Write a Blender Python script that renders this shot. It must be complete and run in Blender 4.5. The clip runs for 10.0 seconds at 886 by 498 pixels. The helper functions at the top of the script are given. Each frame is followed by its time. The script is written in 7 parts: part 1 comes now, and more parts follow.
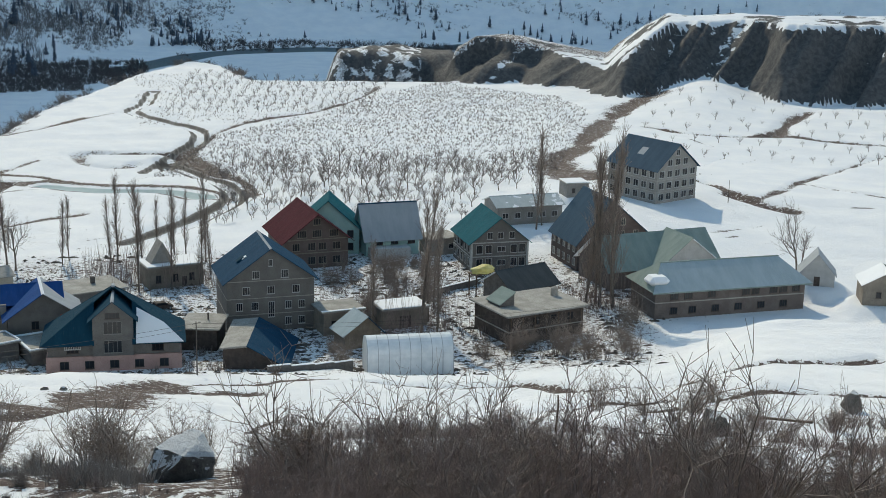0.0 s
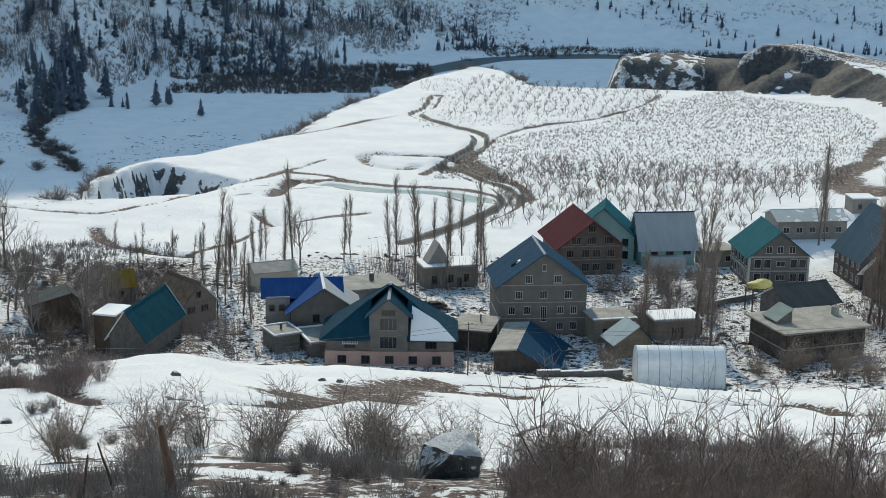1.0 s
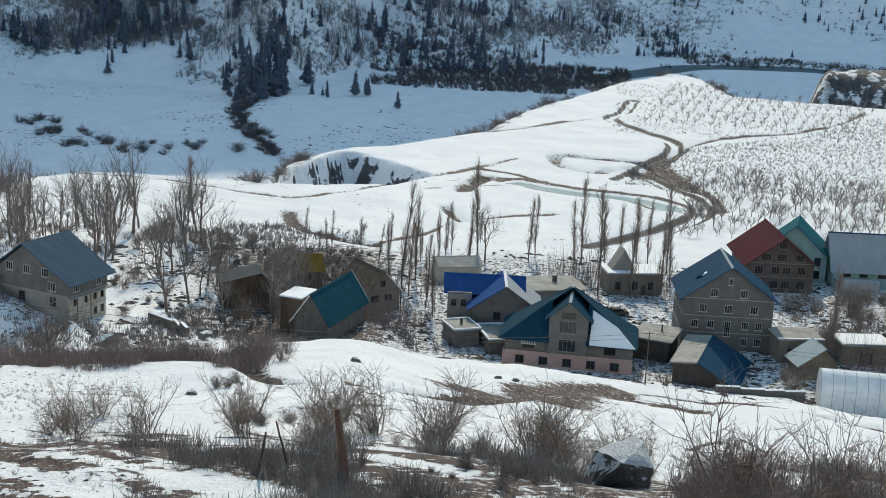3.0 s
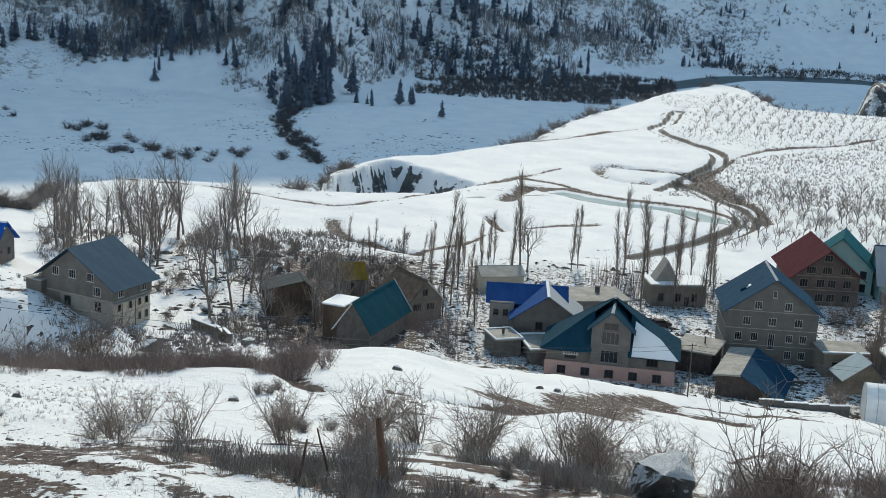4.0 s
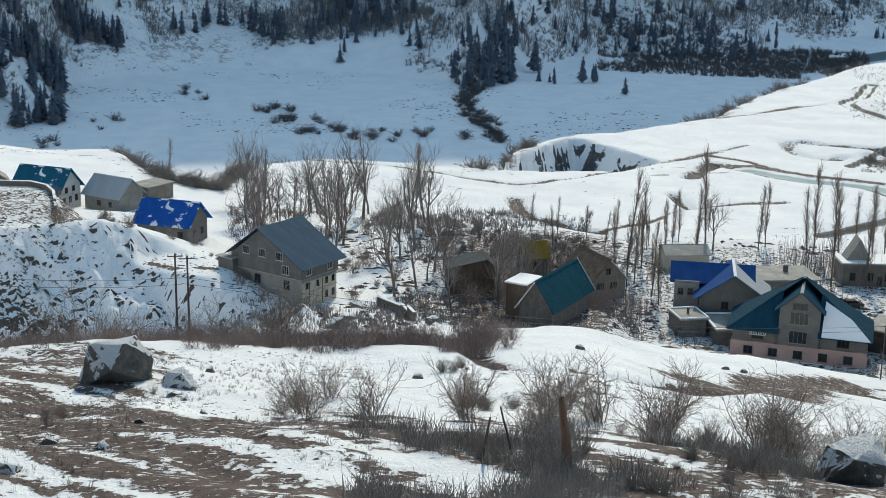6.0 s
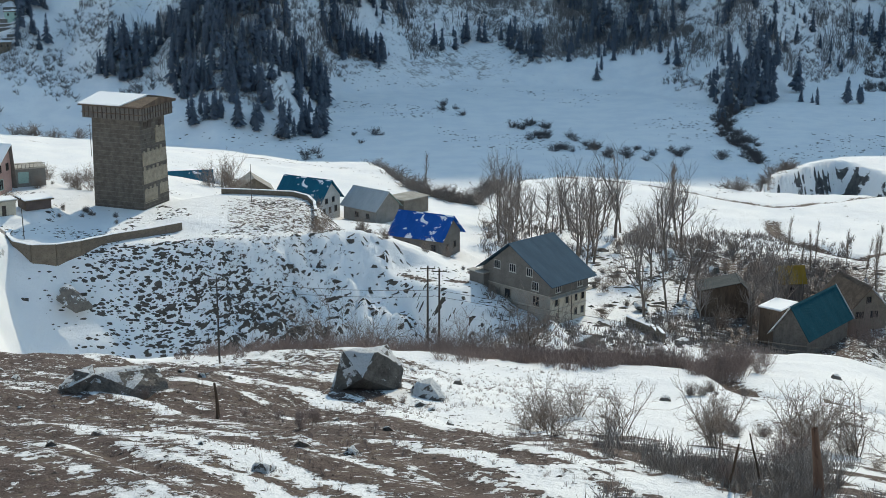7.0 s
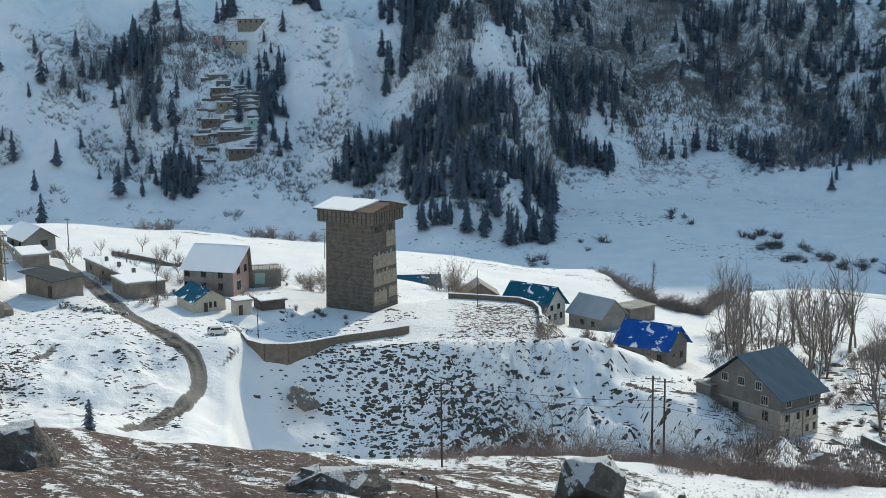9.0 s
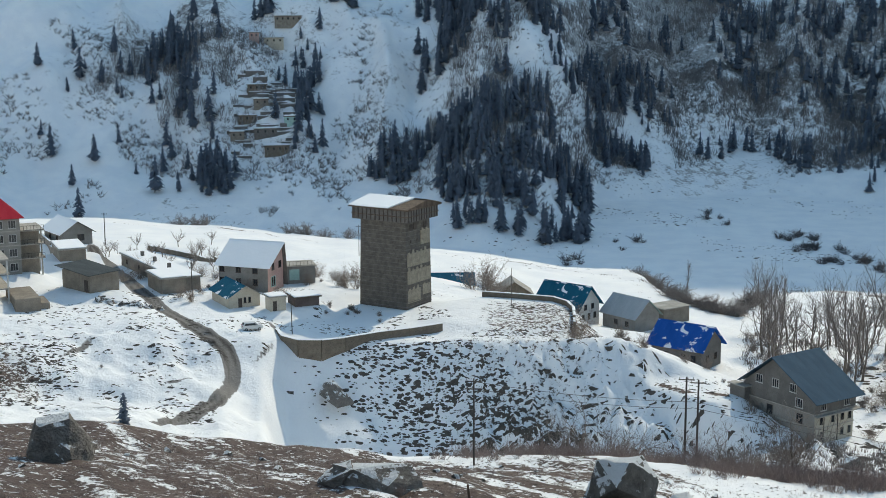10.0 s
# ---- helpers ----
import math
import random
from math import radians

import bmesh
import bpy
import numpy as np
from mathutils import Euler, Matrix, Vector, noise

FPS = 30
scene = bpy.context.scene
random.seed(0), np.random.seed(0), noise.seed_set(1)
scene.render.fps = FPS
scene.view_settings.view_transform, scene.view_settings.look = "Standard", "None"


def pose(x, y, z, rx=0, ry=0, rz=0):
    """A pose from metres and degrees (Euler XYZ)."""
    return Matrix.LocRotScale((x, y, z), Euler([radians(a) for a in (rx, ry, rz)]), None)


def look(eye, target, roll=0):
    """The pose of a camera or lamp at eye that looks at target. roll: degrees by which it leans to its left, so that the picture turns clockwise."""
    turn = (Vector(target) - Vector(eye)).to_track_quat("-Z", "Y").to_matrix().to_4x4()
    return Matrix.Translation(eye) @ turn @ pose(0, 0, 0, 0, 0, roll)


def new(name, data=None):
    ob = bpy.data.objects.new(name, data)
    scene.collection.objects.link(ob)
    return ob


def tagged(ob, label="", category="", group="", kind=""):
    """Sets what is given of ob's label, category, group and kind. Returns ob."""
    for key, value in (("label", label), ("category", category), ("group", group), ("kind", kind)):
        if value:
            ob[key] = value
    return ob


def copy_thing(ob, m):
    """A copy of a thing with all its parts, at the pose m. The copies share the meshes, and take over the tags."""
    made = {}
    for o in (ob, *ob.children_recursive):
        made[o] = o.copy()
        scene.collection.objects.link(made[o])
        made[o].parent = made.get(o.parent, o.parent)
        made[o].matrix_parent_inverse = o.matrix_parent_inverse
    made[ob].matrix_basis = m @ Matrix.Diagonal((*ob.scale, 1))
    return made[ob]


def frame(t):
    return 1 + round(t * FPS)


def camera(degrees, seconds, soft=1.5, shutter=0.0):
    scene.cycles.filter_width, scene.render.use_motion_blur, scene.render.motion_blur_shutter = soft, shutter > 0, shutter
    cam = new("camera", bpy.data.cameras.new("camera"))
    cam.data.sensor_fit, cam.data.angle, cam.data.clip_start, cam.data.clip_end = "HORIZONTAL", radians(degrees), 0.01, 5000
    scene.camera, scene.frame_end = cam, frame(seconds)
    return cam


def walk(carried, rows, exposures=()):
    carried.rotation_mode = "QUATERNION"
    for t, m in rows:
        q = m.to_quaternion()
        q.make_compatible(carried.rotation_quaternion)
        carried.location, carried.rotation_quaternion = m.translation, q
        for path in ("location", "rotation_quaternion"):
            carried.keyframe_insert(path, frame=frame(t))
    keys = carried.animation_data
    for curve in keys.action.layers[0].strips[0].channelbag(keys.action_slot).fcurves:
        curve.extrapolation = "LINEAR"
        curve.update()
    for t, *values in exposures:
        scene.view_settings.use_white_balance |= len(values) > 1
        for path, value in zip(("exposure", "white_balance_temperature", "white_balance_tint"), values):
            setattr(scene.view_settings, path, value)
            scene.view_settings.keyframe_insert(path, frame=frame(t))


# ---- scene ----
EYE = (0.0, 0.0, 80.0)


def turned(yaw, pitch, roll):
    """Pose of the camera at EYE; yaw to the left of +y, pitch upwards."""
    a, b = radians(yaw), radians(pitch)
    way = Vector((-math.sin(a) * math.cos(b), math.cos(a) * math.cos(b), math.sin(b)))
    return look(EYE, Vector(EYE) + way * 100, roll)


cam = camera(34.948, 10.0, soft=0.65)
PATH = [
    (0, turned(-23.546, -14.225, 1.298)),
    (0.5, turned(-18.456, -14.048, 0.678)),
    (1, turned(-12.067, -14.166, 0.855)),
    (1.5, turned(-8.361, -14.484, 1.147)),
    (2, turned(-6.951, -14.553, 2.068)),
    (2.5, turned(-6.047, -14.505, 2.683)),
    (2.7, turned(-5.226, -14.482, 2.787)),
    (4, turned(-2.502, -14.118, 3.039)),
    (4.5, turned(-0.000, -14.400, 2.400)),
    (5, turned(2.013, -14.596, 1.809)),
    (5.2, turned(2.292, -14.831, 1.663)),
    (6.3, turned(7.759, -15.315, 0.719)),
    (6.5, turned(10.067, -15.231, 0.526)),
    (7, turned(15.683, -14.646, 0.167)),
    (7.5, turned(20.365, -13.464, -0.224)),
    (8, turned(21.874, -13.288, 0.052)),
    (8.5, turned(23.013, -12.593, 0.101)),
    (9, turned(25.043, -10.265, -0.573)),
    (9.5, turned(25.886, -10.220, -0.423)),
    (10, turned(26.459, -10.335, -0.222)),
]
# exposure and white balance of the clip: steady, a little cool and green
walk(cam, PATH, [(0.0, -0.37, 7000, -5), (1.5, -0.27, 7000, -5), (10.0, -0.23, 7000, -5)])

# ---- light: backlit valley, sun straight ahead and high, sky elsewhere ----
SUN_AZ, SUN_EL = 3.0, 37.0
world = bpy.data.worlds.new("sky")
scene.world = world
world.use_nodes = True
wn = world.node_tree.nodes
sky = wn.new("ShaderNodeTexSky")
sky.sky_type, sky.sun_disc = "NISHITA", False
sky.sun_elevation, sky.sun_rotation = radians(SUN_EL), radians(SUN_AZ)
sky.altitude, sky.air_density, sky.dust_density, sky.ozone_density = 1200, 1.0, 1.2, 0.4
wn["Background"].inputs["Strength"].default_value = 0.262
hue = wn.new("ShaderNodeMix")
hue.data_type, hue.blend_type = "RGBA", "MULTIPLY"
hue.inputs[0].default_value, hue.inputs[7].default_value = 1.0, (0.95, 1.03, 1.02, 1.0)
world.node_tree.links.new(sky.outputs["Color"], hue.inputs[6])
world.node_tree.links.new(hue.outputs[2], wn["Background"].inputs["Color"])
sun_data = bpy.data.lights.new("sun", "SUN")
sun_data.energy, sun_data.angle, sun_data.color = 3.55, radians(0.5), (1.0, 0.845, 0.745)
sun = new("sun", sun_data)
sun.matrix_world = look((200 * math.sin(radians(SUN_AZ)), 200 * math.cos(radians(SUN_AZ)), 300 + 200 * math.tan(radians(SUN_EL))), (0, 0, 300))

# ---- materials ----
class Nodes:
    """Small helper round one node material."""

    def __init__(self, name, rough=0.8, metal=0.0, spec=0.3):
        self.mat = bpy.data.materials.new(name)
        self.mat.use_nodes = True
        self.tree = self.mat.node_tree
        self.bsdf = self.tree.nodes["Principled BSDF"]
        self.bsdf.inputs["Roughness"].default_value = rough
        self.bsdf.inputs["Metallic"].default_value = metal
        self.bsdf.inputs["Specular IOR Level"].default_value = spec
        self.where = self.tree.nodes.new("ShaderNodeTexCoord").outputs["Object"]
        self.geo = self.tree.nodes.new("ShaderNodeNewGeometry")

    def put(self, socket, value):
        if isinstance(value, (int, float)):
            socket.default_value = value
        elif isinstance(value, tuple):
            socket.default_value = (*value, 1.0)
        else:
            self.tree.links.new(value, socket)

    def noise(self, scale, detail=4.0, rough=0.6, stretch=None, world=False, turn=0.0, warp=0.0):
        co = self.geo.outputs["Position"] if world else self.where
        if stretch or turn:
            m = self.tree.nodes.new("ShaderNodeMapping")
            m.inputs["Scale"].default_value = stretch or (1, 1, 1)
            m.inputs["Rotation"].default_value = (0, 0, radians(turn))
            self.tree.links.new(co, m.inputs["Vector"])
            co = m.outputs["Vector"]
        n = self.tree.nodes.new("ShaderNodeTexNoise")
        n.inputs["Scale"].default_value, n.inputs["Detail"].default_value, n.inputs["Roughness"].default_value = scale, detail, rough
        n.inputs["Distortion"].default_value = warp
        self.tree.links.new(co, n.inputs["Vector"])
        return n.outputs["Fac"]

    def math(self, op, a, b=0.0):
        n = self.tree.nodes.new("ShaderNodeMath")
        n.operation = op
        self.put(n.inputs[0], a), self.put(n.inputs[1], b)
        return n.outputs[0]

    def step(self, value, low, high):
        """0 below low, 1 above high, smooth between."""
        n = self.tree.nodes.new("ShaderNodeMapRange")
        n.interpolation_type = "SMOOTHSTEP"
        self.put(n.inputs["Value"], value)
        self.put(n.inputs["From Min"], low), self.put(n.inputs["From Max"], high)
        return n.outputs["Result"]

    def mix(self, fac, a, b):
        n = self.tree.nodes.new("ShaderNodeMix")
        n.data_type = "RGBA"
        self.put(n.inputs[0], fac), self.put(n.inputs[6], a), self.put(n.inputs[7], b)
        return n.outputs[2]

    def attr(self, name):
        n = self.tree.nodes.new("ShaderNodeAttribute")
        n.attribute_name = name
        return n.outputs["Fac"]

    def rand(self):
        return self.tree.nodes.new("ShaderNodeObjectInfo").outputs["Random"]

    def bump(self, height, strength=0.4, distance=0.05):
        n = self.tree.nodes.new("ShaderNodeBump")
        n.inputs["Strength"].default_value, n.inputs["Distance"].default_value = strength, distance
        self.tree.links.new(height, n.inputs["Height"])
        self.tree.links.new(n.outputs["Normal"], self.bsdf.inputs["Normal"])

    def done(self, colour, rough=None):
        self.put(self.bsdf.inputs["Base Color"], colour)
        if rough is not None:
            self.put(self.bsdf.inputs["Roughness"], rough)
        return self.mat


def surface(name, a, b, scale=0.6, fine=9.0, rough=0.85, metal=0.0, bump=0.3, grain=0.25, stretch=None, spec=0.3):
    """Two tones mixed in large patches, with finer grain on top."""
    n = Nodes(name, rough, metal, spec)
    large = n.step(n.noise(scale, 5, 0.65, stretch), 0.32, 0.68)
    small = n.noise(fine, 4, 0.7, stretch)
    tone = n.mix(large, a, b)
    dark = tuple(c * (1 - grain * 2) for c in a)
    tone = n.mix(n.step(small, 0.5, 0.78), tone, dark)
    n.bump(small, bump, 0.03)
    return n.done(tone, n.math("ADD", n.math("MULTIPLY", small, 0.25), rough - 0.12))


def sheet_metal(name, a, b, snow=0.0, rough=0.72, pitch=3.2):
    """Painted corrugated roofing with streaks; snow: how much of it lies on the sheet."""
    n = Nodes(name, rough, 0.0, 0.05)
    w = n.tree.nodes.new("ShaderNodeTexWave")
    w.wave_profile, w.bands_direction = "SIN", "X"
    w.inputs["Scale"].default_value = pitch
    n.tree.links.new(n.where, w.inputs["Vector"])
    tone = n.mix(n.step(n.noise(0.5, 4, 0.6, (1.0, 0.3, 1.0)), 0.3, 0.7), a, b)
    tone = n.mix(n.math("MULTIPLY", n.step(n.noise(3.0, 5, 0.7, (3.0, 0.25, 1.0)), 0.55, 0.8), 0.16), tone, (0.30, 0.29, 0.27))
    tone = n.mix(n.math("MULTIPLY", w.outputs["Fac"], 0.22), tone, tuple(c * 0.5 for c in a))
    rough_out = n.math("ADD", n.math("MULTIPLY", n.noise(2.0), 0.25), rough - 0.1)
    if snow:
        lie = n.step(n.math("ADD", n.noise(0.33, 5, 0.55, None, False, 0, 0.6), snow - 0.5), 0.485, 0.515)
        tone = n.mix(lie, tone, (0.82, 0.84, 0.87))
        rough_out = n.mix(lie, rough_out, (0.9, 0.9, 0.9))
    n.bump(w.outputs["Fac"], 0.35, 0.03)
    return n.done(tone, rough_out)


M = {}
M["stone"] = surface("dressed_stone", (0.13, 0.108, 0.085), (0.20, 0.168, 0.132), 0.7, 4.0)
M["tower_stone"] = surface("old_tower_stone", (0.088, 0.078, 0.068), (0.145, 0.128, 0.108), 0.8, 5.0, bump=0.8)
M["far_brush"] = surface("far_dark_brush", (0.085, 0.078, 0.082), (0.135, 0.125, 0.128), 1.5, 10.0)
M["grey_block"] = surface("grey_block_wall", (0.138, 0.130, 0.121), (0.180, 0.170, 0.158), 0.5, 6.0)
M["render_grey"] = surface("grey_render", (0.21, 0.20, 0.185), (0.28, 0.268, 0.25), 0.4, 5.0)
M["concrete"] = surface("bare_concrete", (0.31, 0.29, 0.26), (0.42, 0.40, 0.36), 0.5, 7.0)
M["brick"] = surface("brown_brick", (0.104, 0.080, 0.072), (0.148, 0.116, 0.105), 0.5, 8.0)
M["pink"] = surface("pink_plaster", (0.42, 0.275, 0.245), (0.50, 0.345, 0.305), 0.4, 5.0)
M["teal_wall"] = surface("pale_teal_plaster", (0.33, 0.50, 0.47), (0.42, 0.58, 0.54), 0.4, 5.0)
M["cream"] = surface("cream_plaster", (0.46, 0.41, 0.33), (0.55, 0.50, 0.41), 0.4, 5.0)
M["white"] = surface("white_paint", (0.44, 0.435, 0.42), (0.54, 0.535, 0.515), 0.5, 6.0, grain=0.12)
M["dark_wall"] = surface("dark_stone_wall", (0.118, 0.108, 0.101), (0.178, 0.163, 0.150), 0.8, 3.0)
M["mud"] = surface("mud_plaster", (0.195, 0.168, 0.138), (0.275, 0.242, 0.20), 0.5, 5.0)
M["mud_roof"] = surface("packed_earth_roof", (0.27, 0.26, 0.235), (0.40, 0.385, 0.355), 0.35, 4.0)
M["wood"] = surface("weathered_wood", (0.085, 0.06, 0.045), (0.15, 0.11, 0.08), 0.8, 6.0, stretch=(1, 1, 0.2))
M["dark_frame"] = surface("dark_timber_frame", (0.060, 0.048, 0.043), (0.105, 0.086, 0.075), 1.0, 8.0)
M["red"] = surface("red_paint", (0.42, 0.035, 0.03), (0.52, 0.05, 0.045), 0.8, 8.0, rough=0.5)
M["roof_blue"] = sheet_metal("blue_roofing", (0.012, 0.050, 0.098), (0.018, 0.068, 0.125))
M["roof_navy"] = sheet_metal("slate_blue_roofing", (0.042, 0.080, 0.120), (0.058, 0.104, 0.150))
M["roof_royal"] = sheet_metal("bright_blue_roofing", (0.018, 0.066, 0.21), (0.026, 0.088, 0.27))
M["roof_royal_snow"] = sheet_metal("bright_blue_roofing_snow", (0.014, 0.085, 0.34), (0.022, 0.11, 0.42), snow=0.43)
M["roof_teal"] = sheet_metal("teal_roofing", (0.008, 0.092, 0.118), (0.012, 0.118, 0.150))
M["roof_petrol"] = sheet_metal("petrol_roofing", (0.010, 0.058, 0.082), (0.016, 0.078, 0.105))
M["roof_teal_snow"] = sheet_metal("teal_roofing_snow", (0.014, 0.095, 0.155), (0.020, 0.120, 0.19), snow=0.42)
M["roof_darkblue"] = sheet_metal("dark_teal_roofing", (0.010, 0.045, 0.075), (0.014, 0.06, 0.095))
M["roof_red"] = sheet_metal("maroon_roofing", (0.060, 0.011, 0.020), (0.082, 0.016, 0.028))
M["roof_scarlet"] = sheet_metal("scarlet_roofing", (0.50, 0.03, 0.05), (0.58, 0.05, 0.07))
M["roof_green"] = sheet_metal("grey_green_roofing", (0.22, 0.28, 0.26), (0.29, 0.35, 0.325))
M["roof_grey"] = sheet_metal("galvanised_roofing", (0.36, 0.39, 0.41), (0.44, 0.46, 0.48), rough=0.6)
M["roof_yellow"] = sheet_metal("ochre_roofing", (0.24, 0.155, 0.028), (0.31, 0.20, 0.045))
M["roof_dark"] = sheet_metal("dark_grey_roofing", (0.06, 0.07, 0.075), (0.09, 0.10, 0.105))


def snow_material():
    n = Nodes("snow_cover", 0.75, 0.0, 0.3)
    g = n.noise(1.4, 6, 0.6)
    n.bsdf.inputs["Subsurface Weight"].default_value = 0.0
    n.bump(g, 0.3, 0.12)
    return n.done(n.mix(n.noise(0.3, 4), (0.80, 0.82, 0.85), (0.88, 0.89, 0.90)))


M["snow"] = snow_material()


def glass_material():
    n = Nodes("window_glass", 0.08, 0.0, 0.5)
    return n.done(n.mix(n.rand(), (0.012, 0.014, 0.018), (0.035, 0.038, 0.042)))


M["glass"] = glass_material()
M["bark"] = surface("grey_bark", (0.145, 0.120, 0.102), (0.225, 0.19, 0.16), 2.0, 12.0)
M["twig"] = surface("bare_twigs", (0.23, 0.185, 0.158), (0.32, 0.265, 0.23), 1.5, 10.0)
M["twig_red"] = surface("reddish_twigs", (0.24, 0.185, 0.168), (0.34, 0.268, 0.245), 1.5, 10.0)
M["twig_grey"] = surface("grey_twigs", (0.22, 0.195, 0.18), (0.36, 0.325, 0.30), 1.5, 10.0)
M["twig_dark"] = surface("dark_brush", (0.205, 0.178, 0.165), (0.29, 0.252, 0.232), 1.5, 10.0)
# blue-grey instead of green: the haze before the mountain is in this colour
M["needle"] = surface("hazy_conifer_needles", (0.078, 0.100, 0.140), (0.128, 0.156, 0.200), 0.3, 2.0)
M["scrub"] = surface("grey_scrub_twigs", (0.21, 0.198, 0.20), (0.31, 0.292, 0.288), 1.5, 10.0)
M["school_wall"] = surface("brown_grey_plaster", (0.125, 0.104, 0.094), (0.175, 0.150, 0.136), 0.5, 5.0)
M["roof_pale_snow"] = sheet_metal("pale_roofing_snow", (0.42, 0.47, 0.48), (0.50, 0.54, 0.55), snow=0.42)
M["iron"] = surface("rusted_steel", (0.06, 0.052, 0.048), (0.10, 0.085, 0.075), 1.0, 9.0, rough=0.6)


def rock_material(name, a, b, snow):
    n = Nodes(name, 0.85)
    up = n.tree.nodes.new("ShaderNodeSeparateXYZ")
    n.tree.links.new(n.geo.outputs["Normal"], up.inputs[0])
    tone = n.mix(n.step(n.noise(0.9, 6, 0.7), 0.3, 0.7), a, b)
    fine = n.noise(5.0, 5, 0.7)
    tone = n.mix(n.step(fine, 0.55, 0.75), tone, tuple(c * 0.5 for c in a))
    lie = n.step(n.math("ADD", n.math("MULTIPLY", up.outputs["Z"], 0.55), n.math("MULTIPLY", n.noise(1.1, 5, 0.65), 0.7)), snow, snow + 0.05)
    n.bump(n.math("ADD", fine, n.math("MULTIPLY", n.noise(1.6, 6, 0.75), 1.5)), 1.0, 0.35)
    return n.done(n.mix(lie, tone, (0.82, 0.84, 0.86)))


M["rock"] = rock_material("boulder_rock", (0.10, 0.095, 0.09), (0.21, 0.20, 0.185), 0.50)
M["rock_bare"] = rock_material("bare_boulder_rock", (0.16, 0.145, 0.13), (0.27, 0.245, 0.22), 0.74)


def ground_material():
    """Snow over soil, brush and rock; the attributes say how much of each the plan has."""
    n = Nodes("snowy_ground", 0.8, 0.0, 0.25)
    bare, brush, rock, tracks = n.attr("bare"), n.attr("brush"), n.attr("rock"), n.attr("tracks")
    wide = n.noise(0.07, 6, 0.6, None, True)
    mid = n.noise(0.45, 6, 0.62, None, True, 0, 0.4)
    fine = n.noise(3.0, 5, 0.7, None, True)
    lump = n.noise(1.15, 5, 0.65, None, True, 0, 0.5)
    snow = n.mix(n.step(wide, 0.35, 0.65), (0.80, 0.82, 0.85), (0.87, 0.88, 0.89))
    soil = n.mix(n.step(mid, 0.3, 0.7), (0.062, 0.043, 0.038), (0.112, 0.080, 0.071))
    soil = n.mix(n.step(fine, 0.5, 0.75), soil, (0.036, 0.028, 0.025))
    soil = n.mix(n.step(n.noise(8.0, 4, 0.75, None, True), 0.56, 0.76), soil, (0.135, 0.108, 0.095))
    soil = n.mix(n.math("MULTIPLY", n.step(lump, 0.52, 0.66), 0.7), soil, n.mix(n.step(wide, 0.45, 0.6), (0.155, 0.125, 0.095), (0.13, 0.105, 0.10)))
    stone = n.mix(n.step(mid, 0.35, 0.65), (0.060, 0.062, 0.066), (0.115, 0.115, 0.115))
    stone = n.mix(n.step(fine, 0.5, 0.8), stone, (0.05, 0.05, 0.052))
    scrub = n.mix(n.step(n.noise(0.5, 6, 0.75, None, True), 0.35, 0.65), (0.26, 0.25, 0.245), (0.50, 0.495, 0.49))
    # soil shows where the attribute beats the noise
    spots = n.math("ADD", n.math("ADD", n.math("MULTIPLY", mid, 0.55), n.math("MULTIPLY", lump, 1.45)), n.math("ADD", n.math("MULTIPLY", fine, 0.6), -0.80))
    show = n.step(n.math("ADD", spots, n.math("MULTIPLY", bare, 0.62)), 0.665, 0.70)
    chips = n.step(n.noise(1.5, 6, 0.68, (0.7, 1.3, 1.0), True, 0, 0.3), 0.585, 0.62)
    show = n.math("MULTIPLY", show, n.math("SUBTRACT", 1.0, n.math("MULTIPLY", chips, 0.92)))
    tone = n.mix(show, snow, soil)
    far = n.math("ADD", n.math("MULTIPLY", n.noise(0.11, 8, 0.72, None, True), 0.6), n.math("MULTIPLY", mid, 0.4))
    tone = n.mix(n.step(n.math("ADD", far, n.math("MULTIPLY", brush, 0.5)), 0.70, 0.80), tone, scrub)
    cliff = n.math("ADD", n.noise(0.16, 7, 0.7, (1.0, 1.0, 2.2), True), n.math("MULTIPLY", rock, 0.55))
    tone = n.mix(n.step(cliff, 0.74, 0.82), tone, stone)
    lines = n.step(n.math("ADD", n.math("MULTIPLY", mid, 0.25), tracks), 0.55, 0.72)
    slush = n.mix(fine, (0.13, 0.122, 0.115), (0.25, 0.24, 0.23))
    tone = n.mix(lines, tone, n.mix(n.step(tracks, 0.68, 0.9), slush, n.mix(fine, (0.05, 0.046, 0.043), (0.11, 0.10, 0.094))))
    tone = n.mix(n.step(n.attr("ice"), 0.3, 0.6), tone, n.mix(mid, (0.30, 0.40, 0.42), (0.50, 0.58, 0.58)))
    tone = n.mix(n.step(n.attr("water"), 0.3, 0.6), tone, n.mix(mid, (0.075, 0.105, 0.12), (0.15, 0.19, 0.20)))
    lie = n.math("MULTIPLY", n.step(n.math("ADD", spots, n.math("MULTIPLY", bare, 0.62)), 0.60, 0.72), -0.45)
    n.bump(n.math("ADD", n.math("ADD", mid, lie), n.math("ADD", n.math("MULTIPLY", lump, 0.5), n.math("MULTIPLY", fine, 0.5))), 0.85, 0.4)
    return n.done(tone)


M["ground"] = ground_material()

# pale tone of the tower's painted sunlit patches and of the footprints
M["masonry"] = surface("pale_masonry", (0.24, 0.205, 0.155), (0.36, 0.315, 0.245), 0.9, 4.0)
M["hotel_wall"] = surface("pale_grey_render", (0.27, 0.255, 0.23), (0.35, 0.335, 0.31), 0.4, 5.0)
M["roof_pale"] = sheet_metal("pale_blue_grey_roofing", (0.34, 0.41, 0.44), (0.42, 0.49, 0.52))
M["turf"] = surface("frozen_turf", (0.06, 0.053, 0.047), (0.105, 0.092, 0.08), 1.0, 8.0)

